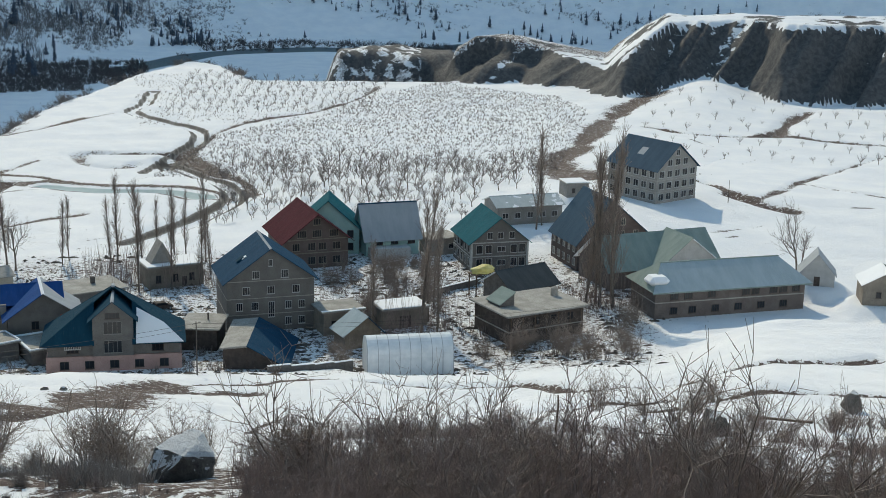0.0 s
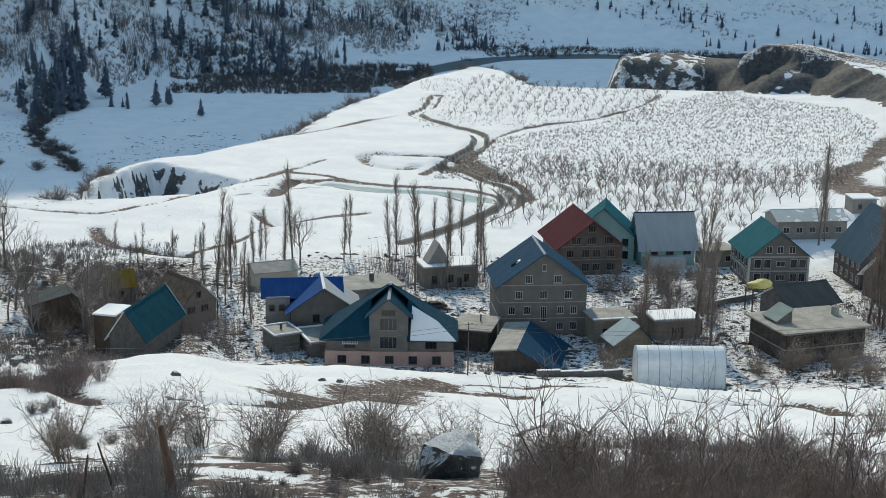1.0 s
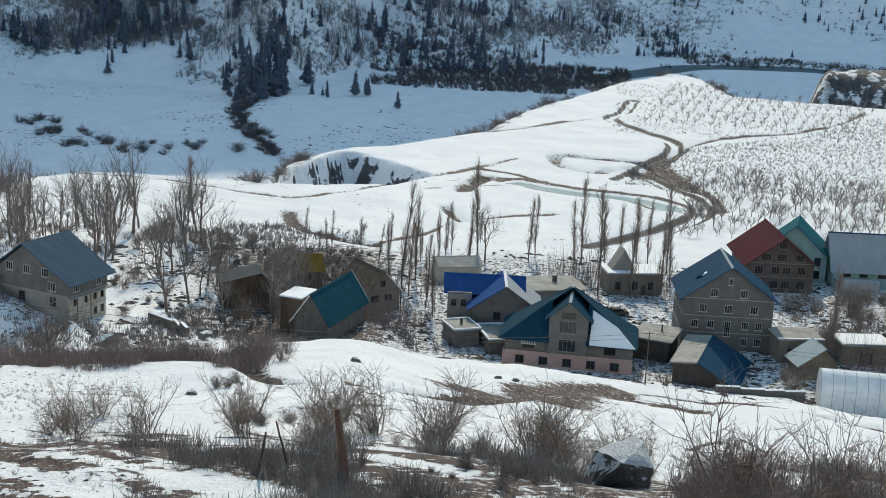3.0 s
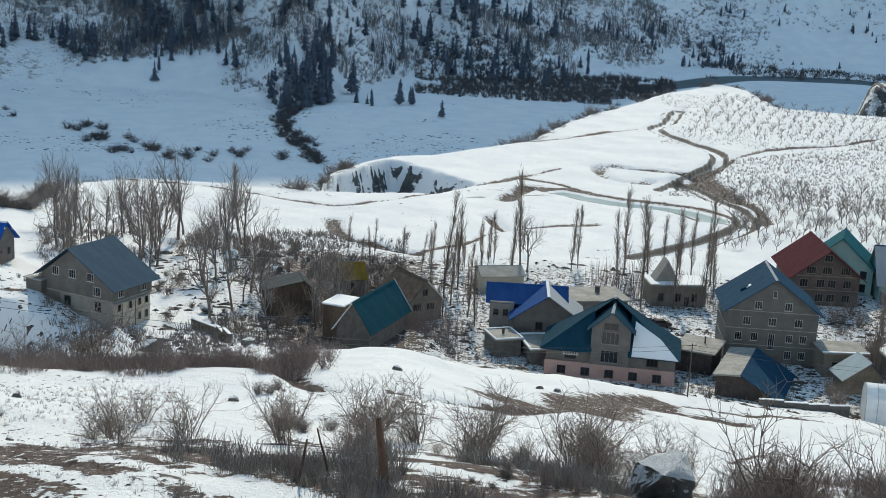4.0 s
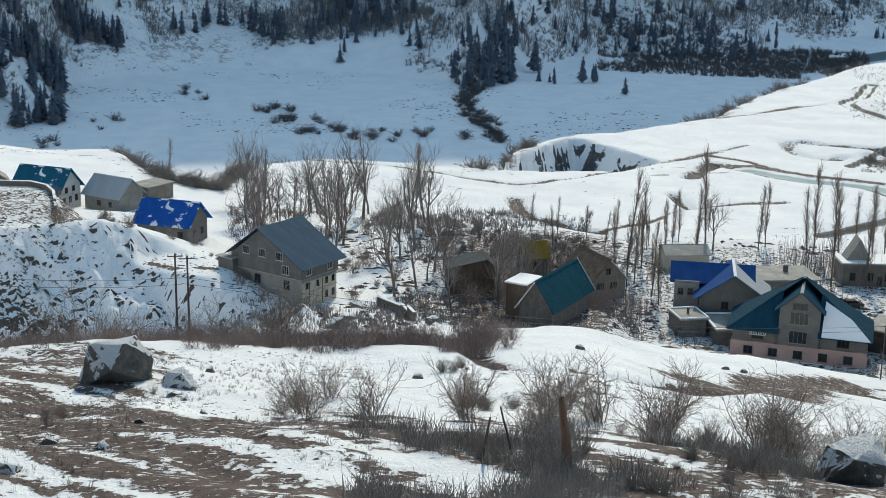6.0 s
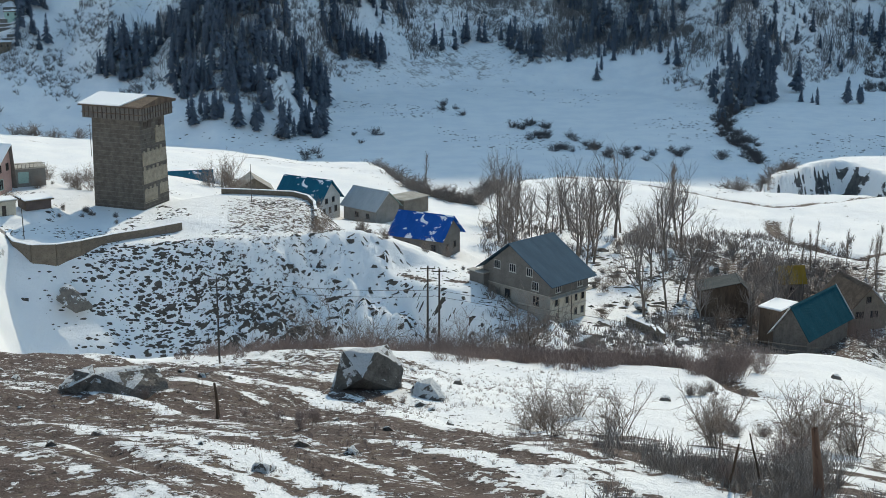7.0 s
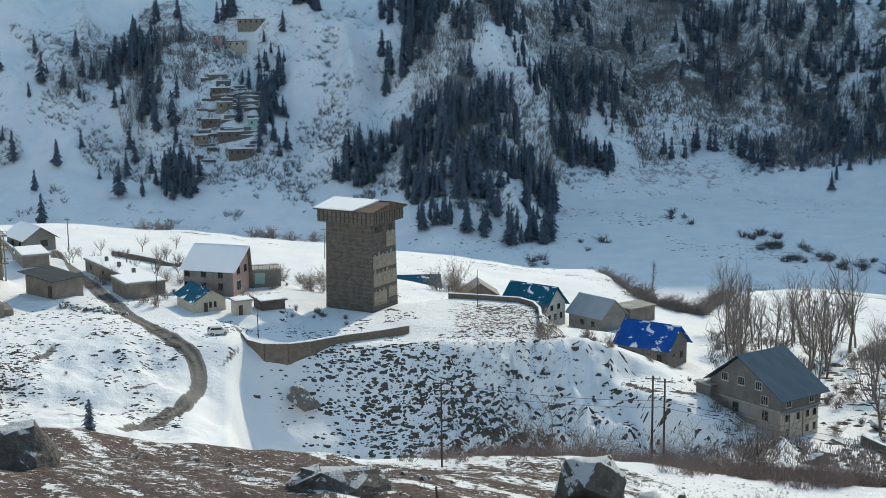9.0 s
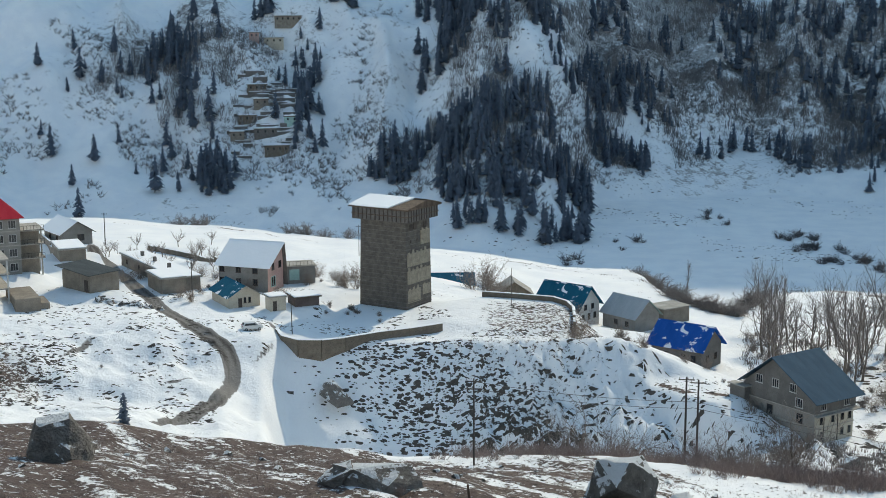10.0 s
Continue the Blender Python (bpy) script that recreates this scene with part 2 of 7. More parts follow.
# ---- ground: one sheet from the near slope over the village terrace to the far mountain ----
def lattice(ix, iy, seed):
    h = (ix.astype(np.int64) * 374761393 + iy.astype(np.int64) * 668265263 + seed * 974711) & 0xFFFFFFFF
    h = ((h ^ (h >> 13)) * 1274126177) & 0xFFFFFFFF
    return ((h ^ (h >> 16)) & 0xFFFF) / 65535.0


def grain(x, y, size, seed=0):
    """Smooth value noise of that size, -1 to 1."""
    x, y = np.asarray(x, float) / size, np.asarray(y, float) / size
    ix, iy = np.floor(x), np.floor(y)
    fx, fy = x - ix, y - iy
    fx, fy = fx * fx * (3 - 2 * fx), fy * fy * (3 - 2 * fy)
    a, b = lattice(ix, iy, seed), lattice(ix + 1, iy, seed)
    c, d = lattice(ix, iy + 1, seed), lattice(ix + 1, iy + 1, seed)
    return 2 * ((a * (1 - fx) + b * fx) * (1 - fy) + (c * (1 - fx) + d * fx) * fy) - 1


def fbm(x, y, size, octaves=4, seed=0, gain=0.5):
    return sum(grain(x, y, size / 2**k, seed + 7 * k) * gain**k for k in range(octaves))


def smooth(v, a, b):
    s = np.clip((np.asarray(v, float) - a) / (b - a), 0, 1)
    return s * s * (3 - 2 * s)


RANGES = np.array([0, 30, 60, 100, 130, 160, 195, 235, 243, 259, 300, 380, 470])
BEARINGS, HEIGHTS = [], []


def slope_line(bearing, *z):
    """Heights of the ground along one bearing (degrees right of +y) at RANGES."""
    BEARINGS.append(bearing), HEIGHTS.append(z)


slope_line(-50, 78.3, 62, 55, 47, 42, 32, 24, 19, 20.3, 22, 22, 17, 10)
slope_line(-42, 78.3, 62, 54, 46, 41, 29, 20, 14, 16.2, 19, 19, 14, 7)
slope_line(-36, 78.3, 62, 54, 44.5, 38.5, 26, 16, 11.5, 13.2, 18.2, 18, 12.5, 4)
slope_line(-34.2, 78.3, 62, 54, 44, 38, 25, 14, 8.6, 11.0, 17.6, 17.4, 12, 2.8)
slope_line(-32.9, 78.3, 62, 54, 43.9, 37.5, 24.5, 12, -3.5, 2.6, 15.4, 17, 11, 1.5)
slope_line(-30.8, 78.3, 62, 54, 43.7, 37, 23.5, 10, -6.0, 2.0, 15.0, 16.5, 9.5, 0)
slope_line(-28, 78.3, 62, 54, 43.5, 36, 22, 5, -10.0, 0.0, 14.8, 15.5, 7, -2.5)
slope_line(-20, 78.3, 62, 53, 42, 36, 21, 7, -4.0, 3.4, 15.6, 6, -2, -7)
slope_line(-11, 78.3, 62, 53, 41, 34.5, 22, 11, 5, 3.7, 2, -1, -6, -9)
slope_line(0, 78.3, 62, 53, 41, 34, 26.8, 13.5, 1.8, 1.2, 0.5, -1, -6, -10)
slope_line(8, 78.3, 62, 53, 40, 31, 22.5, 12, 0, 0, 0, 0, -5, -10)
slope_line(16, 78.3, 62, 53, 39, 29, 19, 8, 0, 0, 0, 0, -4, -9)
slope_line(24, 78.3, 62, 53, 39, 29, 19, 8, 0, 0, 0, 0, -3, -8)
slope_line(32, 78.3, 62, 53, 39.5, 29.5, 21, 12, 3, 1.9, 0.5, 1, 3, -3)
slope_line(38, 78.3, 62, 53, 40, 32, 25, 18, 11.5, 7.4, 2, 1, 2, -3)
slope_line(50, 78.3, 62, 53, 41, 33, 26, 19, 13, 9.5, 5, 4, 3, -2)
FLOOR = -60.0
PADS = []


def along(bearing, pairs):
    b, v = zip(*pairs)
    return np.interp(bearing, b, v)


# distance of the terrace's edge over the river, and of the foot of the eastern bluff, by bearing
TERRACE_EDGE = [(-60, 490), (-38, 478), (-30, 450), (-26, 442), (-21.5, 440), (-18.7, 440), (-18.0, 418), (-17.4, 396), (-16.5, 378), (-14.4, 372), (-13.9, 386), (-13.4, 402), (-12.2, 416), (-10.6, 426), (-7.9, 421), (-6.2, 418), (-4, 414), (-2.8, 411), (-2.35, 450), (-1, 478), (0.3, 496), (2, 500), (4, 522), (6, 553), (7.4, 612), (9.3, 668), (11.2, 740), (13.2, 806), (14.3, 782), (15.5, 715), (17, 705), (22, 700), (27, 705), (31, 720), (60, 760)]
BLUFF_FOOT = [(20, 712), (22.6, 698), (27.2, 684), (29.2, 642), (30.6, 608), (31.6, 622), (32.6, 640), (34.5, 648), (36.1, 636), (36.9, 616), (39.1, 618), (41, 630), (60, 660)]
BLUFF_TOP = [(21.0, -16), (22.8, -9), (23.4, -4), (24.0, 2), (24.7, 7.5), (26, 8.5), (28.3, 3.5), (30, 1), (30.6, 9), (31.4, 17), (32.3, 24), (35, 25.5), (38, 26.5), (60, 26)]
BLUFF_BACK = [(20, 745), (28, 748), (30, 738), (31, 716), (33, 708), (60, 712)]


def ground_parts(x, y):
    """Height without pads, and what the plan needs: range, bearing, distance past the terrace's edge, the bluff."""
    d, az = np.hypot(x, y), np.degrees(np.arctan2(x, y))
    hs = np.array(HEIGHTS)
    k = np.clip(np.searchsorted(RANGES, d) - 1, 0, len(RANGES) - 2)
    fr = np.clip((d - RANGES[k]) / (RANGES[k + 1] - RANGES[k]), 0, 1)
    fr = fr * 0.55 + (fr * fr * (3 - 2 * fr)) * 0.45
    near = np.zeros_like(d)
    b = np.clip(np.searchsorted(BEARINGS, az) - 1, 0, len(BEARINGS) - 2)
    lo, hi = np.array(BEARINGS)[b], np.array(BEARINGS)[b + 1]
    fb = np.clip((az - lo) / (hi - lo), 0, 1)
    fb = fb * fb * (3 - 2 * fb)
    za = hs[b, k] * (1 - fr) + hs[b, k + 1] * fr
    zb = hs[b + 1, k] * (1 - fr) + hs[b + 1, k + 1] * fr
    near = za * (1 - fb) + zb * fb
    # terrace beyond the village, sinking gently to its edge over the river
    fall = along(az, [(-50, 0.03), (-5, 0.03), (8, 0.018), (16, 0.016), (50, 0.012)])
    z = near - np.maximum(d - 470, 0) * fall
    edge = along(az, TERRACE_EDGE) + fbm(x, y, 30, 3, 5) * 2.5
    past = d - edge
    drop = smooth(past, -3, 46)
    base = along(az, [(-60, 850), (-32, 845), (-28, 810), (-25, 770), (-22.5, 790), (-20.3, 930), (-15, 985), (-8, 1010), (-5.2, 960), (-4, 900), (-2.5, 960), (0, 1075), (5, 1130), (13, 1330), (25, 1430), (60, 1450)])
    base = base + fbm(x, y, 120, 3, 11) * 18
    ridge_base = along(az, [(-60, 950), (-30, 960), (-20, 985), (-8, 1010), (0, 1075), (5, 1130), (13, 1330), (25, 1430), (60, 1450)])
    bluff_z = along(az, BLUFF_TOP) + fbm(x, y, 22, 3, 27) * 0.8
    foot = along(az, BLUFF_FOOT)
    slant = az * 10 - (d - foot) * 0.42
    z = z + 6.0 * np.exp(-(((az - 34.0) / 1.7) ** 2)) * smooth(d, 520, 635)
    gully = np.abs(grain(slant, d * 0.02, 13, 22)) * 15 + np.abs(grain(slant, d * 0.04, 4.5, 23)) * 6
    climb = np.clip((d + fbm(x, y, 24, 3, 21) * 4 - gully - foot + 6) / 34, 0, 1)
    bluff = smooth(az, 22.4, 24.0) * climb * (1 - smooth(d, along(az, BLUFF_BACK), along(az, BLUFF_BACK) + 110))
    valley = FLOOR + fbm(x, y, 160, 3, 3) * 2.5
    z = z * (1 - drop) + valley * drop
    z = np.where(bluff > 0, z * (1 - bluff) + bluff_z * bluff, z)
    mound = smooth(az, 17.6, 19.2) * (1 - smooth(az, 23.6, 25.5)) * smooth(d + fbm(x, y, 30, 3, 25) * 8 - np.abs(grain(az * 10, d * 0.03, 6, 28)) * 10, 745, 812) * (1 - smooth(d, 830, 930))
    z = z * (1 - mound) + mound * (along(az, [(17.6, -34), (18.3, -20), (19.2, -9.5), (21.4, -8.8), (23.5, -9), (25, -9)]) + fbm(x, y, 18, 3, 26) * 1.2)
    up = np.maximum(d - base, 0)
    ridge = 1 - np.abs(fbm(az * 16, d * 0.35, 55, 3, 31))
    rise = 0.30 * np.minimum(up, 90) + 0.62 * np.clip(up - 90, 0, 160) + 0.34 * np.clip(up - 250, 0, 160) + 1.16 * np.clip(d - ridge_base - 410, 0, 1130)
    rough = smooth(up, 20, 200)
    z = z + rise + rough * (ridge - 0.6) * 26 + rough * fbm(x, y, 40, 3, 41) * 5
    return z, d, az, past, bluff, up, drop


LINES = []


def line(kind, width, depth, *points):
    """A path, ditch or bank that runs through the given places of the plan."""
    p = [Vector(q) for q in points]
    p = [p[0] * 2 - p[1], *p, p[-1] * 2 - p[-2]]
    run = []
    for a, b, c, d in zip(p, p[1:], p[2:], p[3:]):
        for k in range(5):
            t = k / 5
            run.append(0.5 * (2 * b + (c - a) * t + (2 * a - 5 * b + 4 * c - d) * t * t + (3 * b - a - 3 * c + d) * t**3))
    run.append(p[-2])
    LINES.append((kind, width, depth, np.array([(q.x, q.y) for q in run])))


line("road", 2.1, 0.25, (-233, 272), (-209, 251), (-185, 231), (-170, 219), (-155, 209), (-147, 206), (-142, 201), (-139, 194), (-135, 181), (-131, 165))
line("path", 3.4, 1.9, (136, 656), (124, 616), (114, 593), (120, 560), (127, 534), (122, 509), (111, 486), (101, 468), (90, 445))
line("path", 3.9, 2.1, (101, 468), (103, 440), (106, 409), (103, 388), (97, 373), (85, 356), (74, 342), (62, 328))
line("soil", 3.0, 1.6, (128, 516), (116, 492), (108, 470), (110, 440), (113, 412), (108, 386))
line("ice", 5.5, 1.8, (56, 432), (63, 422), (71, 413), (86, 405), (94, 389))
line("soil", 5.5, 1.0, (330, 530), (318, 520), (278, 477), (243, 436), (213, 396), (201, 366), (205, 351), (216, 345))
line("soil", 1.8, 1.0, (128, 516), (153, 544), (180, 560), (207, 587), (234, 624), (244, 645))
line("soil", 1.7, 1.4, (-14, 368), (-13, 358), (-12, 351), (-8, 339), (-1, 330), (9, 320))
line("ridge", 2.4, 1.6, (107, 480), (90, 486), (77, 492), (74, 473), (83, 458), (89, 463))
line("soil", 1.1, 0.6, (56, 543), (76, 559), (97, 583), (112, 593))
line("soil", 0.9, 0.5, (46, 455), (55, 448), (63, 435))
line("soil", 2.0, 1.8, (29, 379), (30, 371), (32, 360))
line("soil", 2.4, 2.2, (46, 440), (40, 424), (36, 408))
line("ridge", 1.1, 0.5, (-80, 417), (-48, 409), (-16, 388), (2, 403), (19, 424), (39, 451), (60, 480))
line("soil", 1.1, 0.5, (7, 321), (19, 333), (28, 354), (41, 363), (58, 372))
line("ridge", 1.4, 0.7, (279, 451), (287, 431), (304, 419), (316, 424))
line("soil", 3.6, 1.6, (314, 420), (330, 436), (345, 451), (370, 473))
line("ridge", 1.5, 0.7, (316, 422), (326, 405), (339, 389), (360, 374))
line("ridge", 1.3, 0.6, (228, 338), (222, 310), (230, 308), (261, 333), (296, 356), (326, 373), (360, 395))
line("ridge", 1.0, 0.5, (256, 331), (259, 316), (263, 300), (268, 284))
line("soil", 2.6, 1.4, (221, 312), (222, 302), (225, 291))
line("trail", 1.0, 0.3, (279, 431), (276, 393), (254, 373), (236, 350))
line("soil", 2.4, 1.2, (219, 352), (228, 340), (226, 328))
line("trail", 0.8, 0.2, (240, 350), (268, 372), (300, 392), (330, 408))
line("trail", 0.8, 0.2, (205, 300), (232, 296), (262, 276), (290, 262))
line("bank", 5.6, 0.7, (14, 139), (19, 141), (23, 148), (28, 164), (35, 187), (42, 196))
line("soil", 1.8, 0.4, (38, 184), (43, 190), (48, 192), (54, 192))
line("soil", 1.3, 0.3, (47, 199), (58, 200), (68, 199))
line("soil", 1.6, 0.6, (48, 112), (58, 108), (70, 108), (82, 104))
line("soil", 1.2, 0.5, (60, 126), (74, 122), (92, 120))
line("bank", 1.5, 0.7, (84, 132), (100, 124), (118, 116))
line("ridge", 0.9, 0.4, (30, 120), (46, 136), (66, 142), (90, 136))
line("bank", 1.7, 0.9, (72, 196), (91, 182), (94, 164), (103, 156), (107, 150), (131, 148))
line("bank", 1.2, 0.9, (-14, 140), (-9, 130), (-4, 121), (7, 124), (18, 136), (26, 150))
line("soil", 0.9, 0.3, (-46, 87), (-41, 88), (-34, 88), (-25, 80), (-17, 69), (-13, 64))
line("soil", 1.0, 0.3, (-54, 85), (-46, 81), (-34, 70), (-27, 66), (-21, 65), (-15, 58))
line("soil", 0.9, 0.25, (-58, 76), (-48, 71), (-36, 60), (-29, 54))
line("soil", 0.8, 0.25, (-62, 92), (-52, 90), (-40, 82), (-30, 73), (-20, 62))
line("river", 16, 1.5, (200, 1105), (287, 1196), (344, 1220), (401, 1218), (440, 1208), (524, 1214), (640, 1250))
line("ridge", 0.9, 0.15, (-86, 250), (-81, 246))
line("ridge", 1.2, 0.15, (-75, 241), (-66, 237), (-62, 236))
line("ridge", 0.8, 0.3, (-300, 360), (-262, 375), (-226, 366), (-198, 368), (-168, 392), (-140, 398))


trail_rng = random.Random(12)
for az, d, turn, count, spread_d in ((-41, 222, 60, 9, 24), (28, 330, 20, 6, 50), (34, 290, 10, 7, 60), (16, 160, 0, 3, 20), (-9, 108, 0, 3, 12), (-36, 300, 40, 4, 30), (20, 430, 30, 3, 80), (3, 420, 20, 4, 50)):
    for _ in range(count):
        b = radians(az + trail_rng.uniform(-3, 3))
        x, y = (d + trail_rng.uniform(-1, 1) * spread_d) * math.sin(b), (d + trail_rng.uniform(-1, 1) * spread_d) * math.cos(b)
        a, spots = radians(turn + trail_rng.uniform(-60, 60)), []
        for _ in range(6):
            spots.append((x, y))
            a += trail_rng.uniform(-0.5, 0.5)
            x, y = x + math.cos(a) * d * 0.03, y + math.sin(a) * d * 0.03
        line("trail", 0.9 + d * 0.0012, 0.15, *spots)


def near_line(x, y, run, reach):
    """Distance to a line, for places within reach."""
    out = np.full(x.shape, 1e6)
    lo, hi = run.min(0) - reach, run.max(0) + reach
    pick = np.nonzero((x > lo[0]) & (x < hi[0]) & (y > lo[1]) & (y < hi[1]))[0]
    if len(pick):
        px, py, best = x[pick], y[pick], np.full(len(pick), 1e12)
        for (ax, ay), (bx, by) in zip(run, run[1:]):
            dx, dy = bx - ax, by - ay
            t = np.clip(((px - ax) * dx + (py - ay) * dy) / (dx * dx + dy * dy + 1e-9), 0, 1)
            best = np.minimum(best, (px - ax - t * dx) ** 2 + (py - ay - t * dy) ** 2)
        out[pick] = np.sqrt(best)
    return out


HOLLOW_BACK = [(-3.0, 412), (-2.5, 428), (-2.3, 446), (-0.95, 470), (0.2, 489), (1.4, 477), (2.6, 460), (3.6, 446), (4.3, 430)]
HOLLOW_FRONT = [(-3.0, 412), (-1.1, 410), (2.1, 418), (3.6, 436), (4.3, 430)]


def hollow(x, y):
    """The eroded hollow in the far terrace, 0 to 1, with a steep shaded back wall cut by rills."""
    az, d = np.degrees(np.arctan2(x, y)), np.hypot(x, y)
    back, front = along(az, HOLLOW_BACK) + fbm(x, y, 6, 2, 55) * 1.5, along(az, HOLLOW_FRONT)
    rill = np.abs(grain(az * 10 + d * 0.8, d * 0.02, 3.2, 56)) * 2.6
    wall = 1 - np.clip((d - rill - back + 11.5) / 6.5, 0, 1)
    return smooth(az, -3.0, -2.4) * (1 - smooth(az, 3.7, 4.3)) * smooth(d, front, front + 9) * wall


def ground_height(x, y):
    x, y = np.atleast_1d(np.asarray(x, float)), np.atleast_1d(np.asarray(y, float))
    z, d, az, past, bluff, up, drop = ground_parts(x, y)
    calm = smooth(d, 20, 60) * (1 - drop)
    z = z + fbm(x, y, 14, 3, 61) * 0.35 * calm + fbm(x, y, 4, 2, 71) * 0.16 * calm * (1 - smooth(d, 240, 330))
    bumpy = (1 - smooth(az, -36, -33)) * smooth(d, 150, 190) * (1 - smooth(d, 255, 275))
    z = z + fbm(x, y, 6, 4, 63) * 0.85 * bumpy
    z = z + fbm((x * 0.82 - y * 0.57) * 0.2, x * 0.57 + y * 0.82, 2.6, 2, 65) * 0.22 * (1 - smooth(az, -10, -3)) * smooth(d, 40, 60) * (1 - smooth(d, 122, 134))
    knobs = smooth(az, -29, -22) * (1 - smooth(az, -11, -9)) * smooth(d, 198, 210) * (1 - smooth(d, 256, 263))
    z = z + np.abs(fbm(x * 1.2, y * 0.9, 2.6, 2, 67)) * 1.7 * knobs
    z = z - hollow(x, y) * 11
    for kind, width, depth, run in LINES:
        r = near_line(x, y, run, width * 4)
        z = z - depth * np.exp(-((r / width) ** 2))
    for px, py, pz, radius in PADS:
        r = np.hypot(x - px, y - py)
        w = 1 - smooth(r, radius, radius * 1.4 + 2)
        z = z * (1 - w) + pz * w
    return z


def ground_at(x, y):
    return float(ground_height(x, y)[0])

# ---- where each building stands: near corner, ground level, heading of its front, width, depth ----
SITES = {}


def site(name, x, y, z, heading, width, depth):
    u = Vector((math.cos(radians(heading)), math.sin(radians(heading))))
    v = Vector((-u.y, u.x))
    mid = Vector((x, y)) + u * (width / 2) + v * (depth / 2)
    PADS.append((mid.x, mid.y, z, math.hypot(width, depth) / 2))
    SITES[name] = (x, y, z, heading, width, depth)


site("hotel", 192.2, 304.3, 3, 15, 15, 17.5)
site("teal", 123.7, 268.6, 0, -8, 13, 14)
site("brown", 146.2, 262, 0, -4, 18.5, 14)
site("red", 86.3, 283, 0, -3, 14.0, 16)
site("grey", 63, 243.6, 0, -6, 16.4, 13)
site("bluebig", 28.8, 232, 0, -12, 22.5, 11)
site("darkflat", 109.2, 219.6, 0, 7, 16.5, 12)
site("school", 141.5, 222, 1, -6, 32.6, 11)
site("schoolgable", 150.5, 243, 1, 0, 20, 13)
site("greenhouse", 78.9, 212, 0, -12, 15, 6)
site("tealwall", 93, 296, 0, -20, 14, 10)
site("whiteroof", 106.7, 288, 0, -4, 12.4, 9)
site("concshed", 52.8, 236.8, 0, -25, 6.4, 8.5)
site("lowblue", 56.6, 224.2, 0, -23, 11.6, 16.5)
site("flatsmall", 79.2, 236, 0, 0, 7.6, 6.5)
site("bluesmall", 80.2, 227, 0, 4, 7, 5)
site("ruin", 91, 236, 0, 0, 9, 6)
site("lowdark", 119.5, 239.5, 0, 14, 11.5, 9)
site("flatback", 144.5, 299, 2, -4, 17, 9)
site("flatbox", 174, 318.7, 3, -8, 6, 6)
site("tankhut", 120.9, 284, 0, 5, 7, 6)
site("eastshed", 178.6, 226.5, 3.4, -36, 7, 6)
site("eastbarn", 180.8, 209.5, 3.6, -30, 9, 7)
site("royal", 24.6, 247.5, 0, -4, 12.2, 10)
site("stonegable", 5.0, 258, 0, 30, 7.8, 10)
site("tealroof", -1.8, 230.5, 3, 66, 16.0, 6.2)
site("yellowhut", -8, 273, -1, 20, 4.8, 5)
site("darkhut", -21.8, 256, 1, 12, 9, 6)
site("flatconc", 37.5, 262, 0, 10, 11, 9)
site("courtyard", 21, 239.6, 0, 17, 4.7, 6.2)
site("earthterrace", 27.0, 236.4, 0, 10, 6.6, 9)
site("midgrey", 21, 284, -1, 10, 9, 7)
site("treehouse", 55.5, 277, 0, 4, 11.5, 7)
site("slate", -45.3, 230, 5, 60, 9.6, 15.5)
site("patchblue", -75.9, 269, 4.5, 78, 8.4, 11.5)
site("tealleft", -113, 297.3, 4, 76, 8.2, 12.2)
site("greyroof", -100.4, 300, 3, 65, 8, 10.3)
site("flatleft", -97, 311, 3, 60, 8, 6)
site("bluesnow", -156.7, 309.8, 3, 30, 10, 8)
site("greytip", -141.4, 313.8, 3, 30, 9, 7)
site("tower", -132.9, 250.1, 15.5, 84, 9.5, 11.8)
site("pinkhouse", -164.4, 246.5, 17, 96, 7.2, 11.8)
site("pinkannex", -166, 256, 17, 40, 6.5, 6)
site("tealhut", -160.5, 226.5, 18, 55, 6.6, 10)
site("creamhut", -151.6, 228, 18, 52, 3.2, 3.2)
site("snowhut", -149.3, 233.5, 18, 50, 5, 5)
site("eartharow", -182, 233, 18, 55, 5, 10)
site("leftshed", -189, 218.7, 20, 74, 7, 10)
site("farhouse", -238.8, 266.7, 18, 62, 8, 12)
site("flatfar", -222, 247, 19, 50, 6, 12)
site("longshed", -211, 255.5, 17.6, -32, 35, 5.5)
site("redhouse", -221, 213.5, 21, 52, 14, 14)
site("balconyhouse", -203.5, 199, 20, 52, 8, 12)
PADS.append((-114, 257, 15.9, 13.5))
# hillside climbing along the wall of the slate-roofed house
PADS += [(-52.5, 230.0, 6.8, 3.2), (-58.0, 232.0, 8.6, 3.6), (-64.0, 236.0, 10.0, 4.5), (-71.0, 243.0, 9.0, 5.0)]

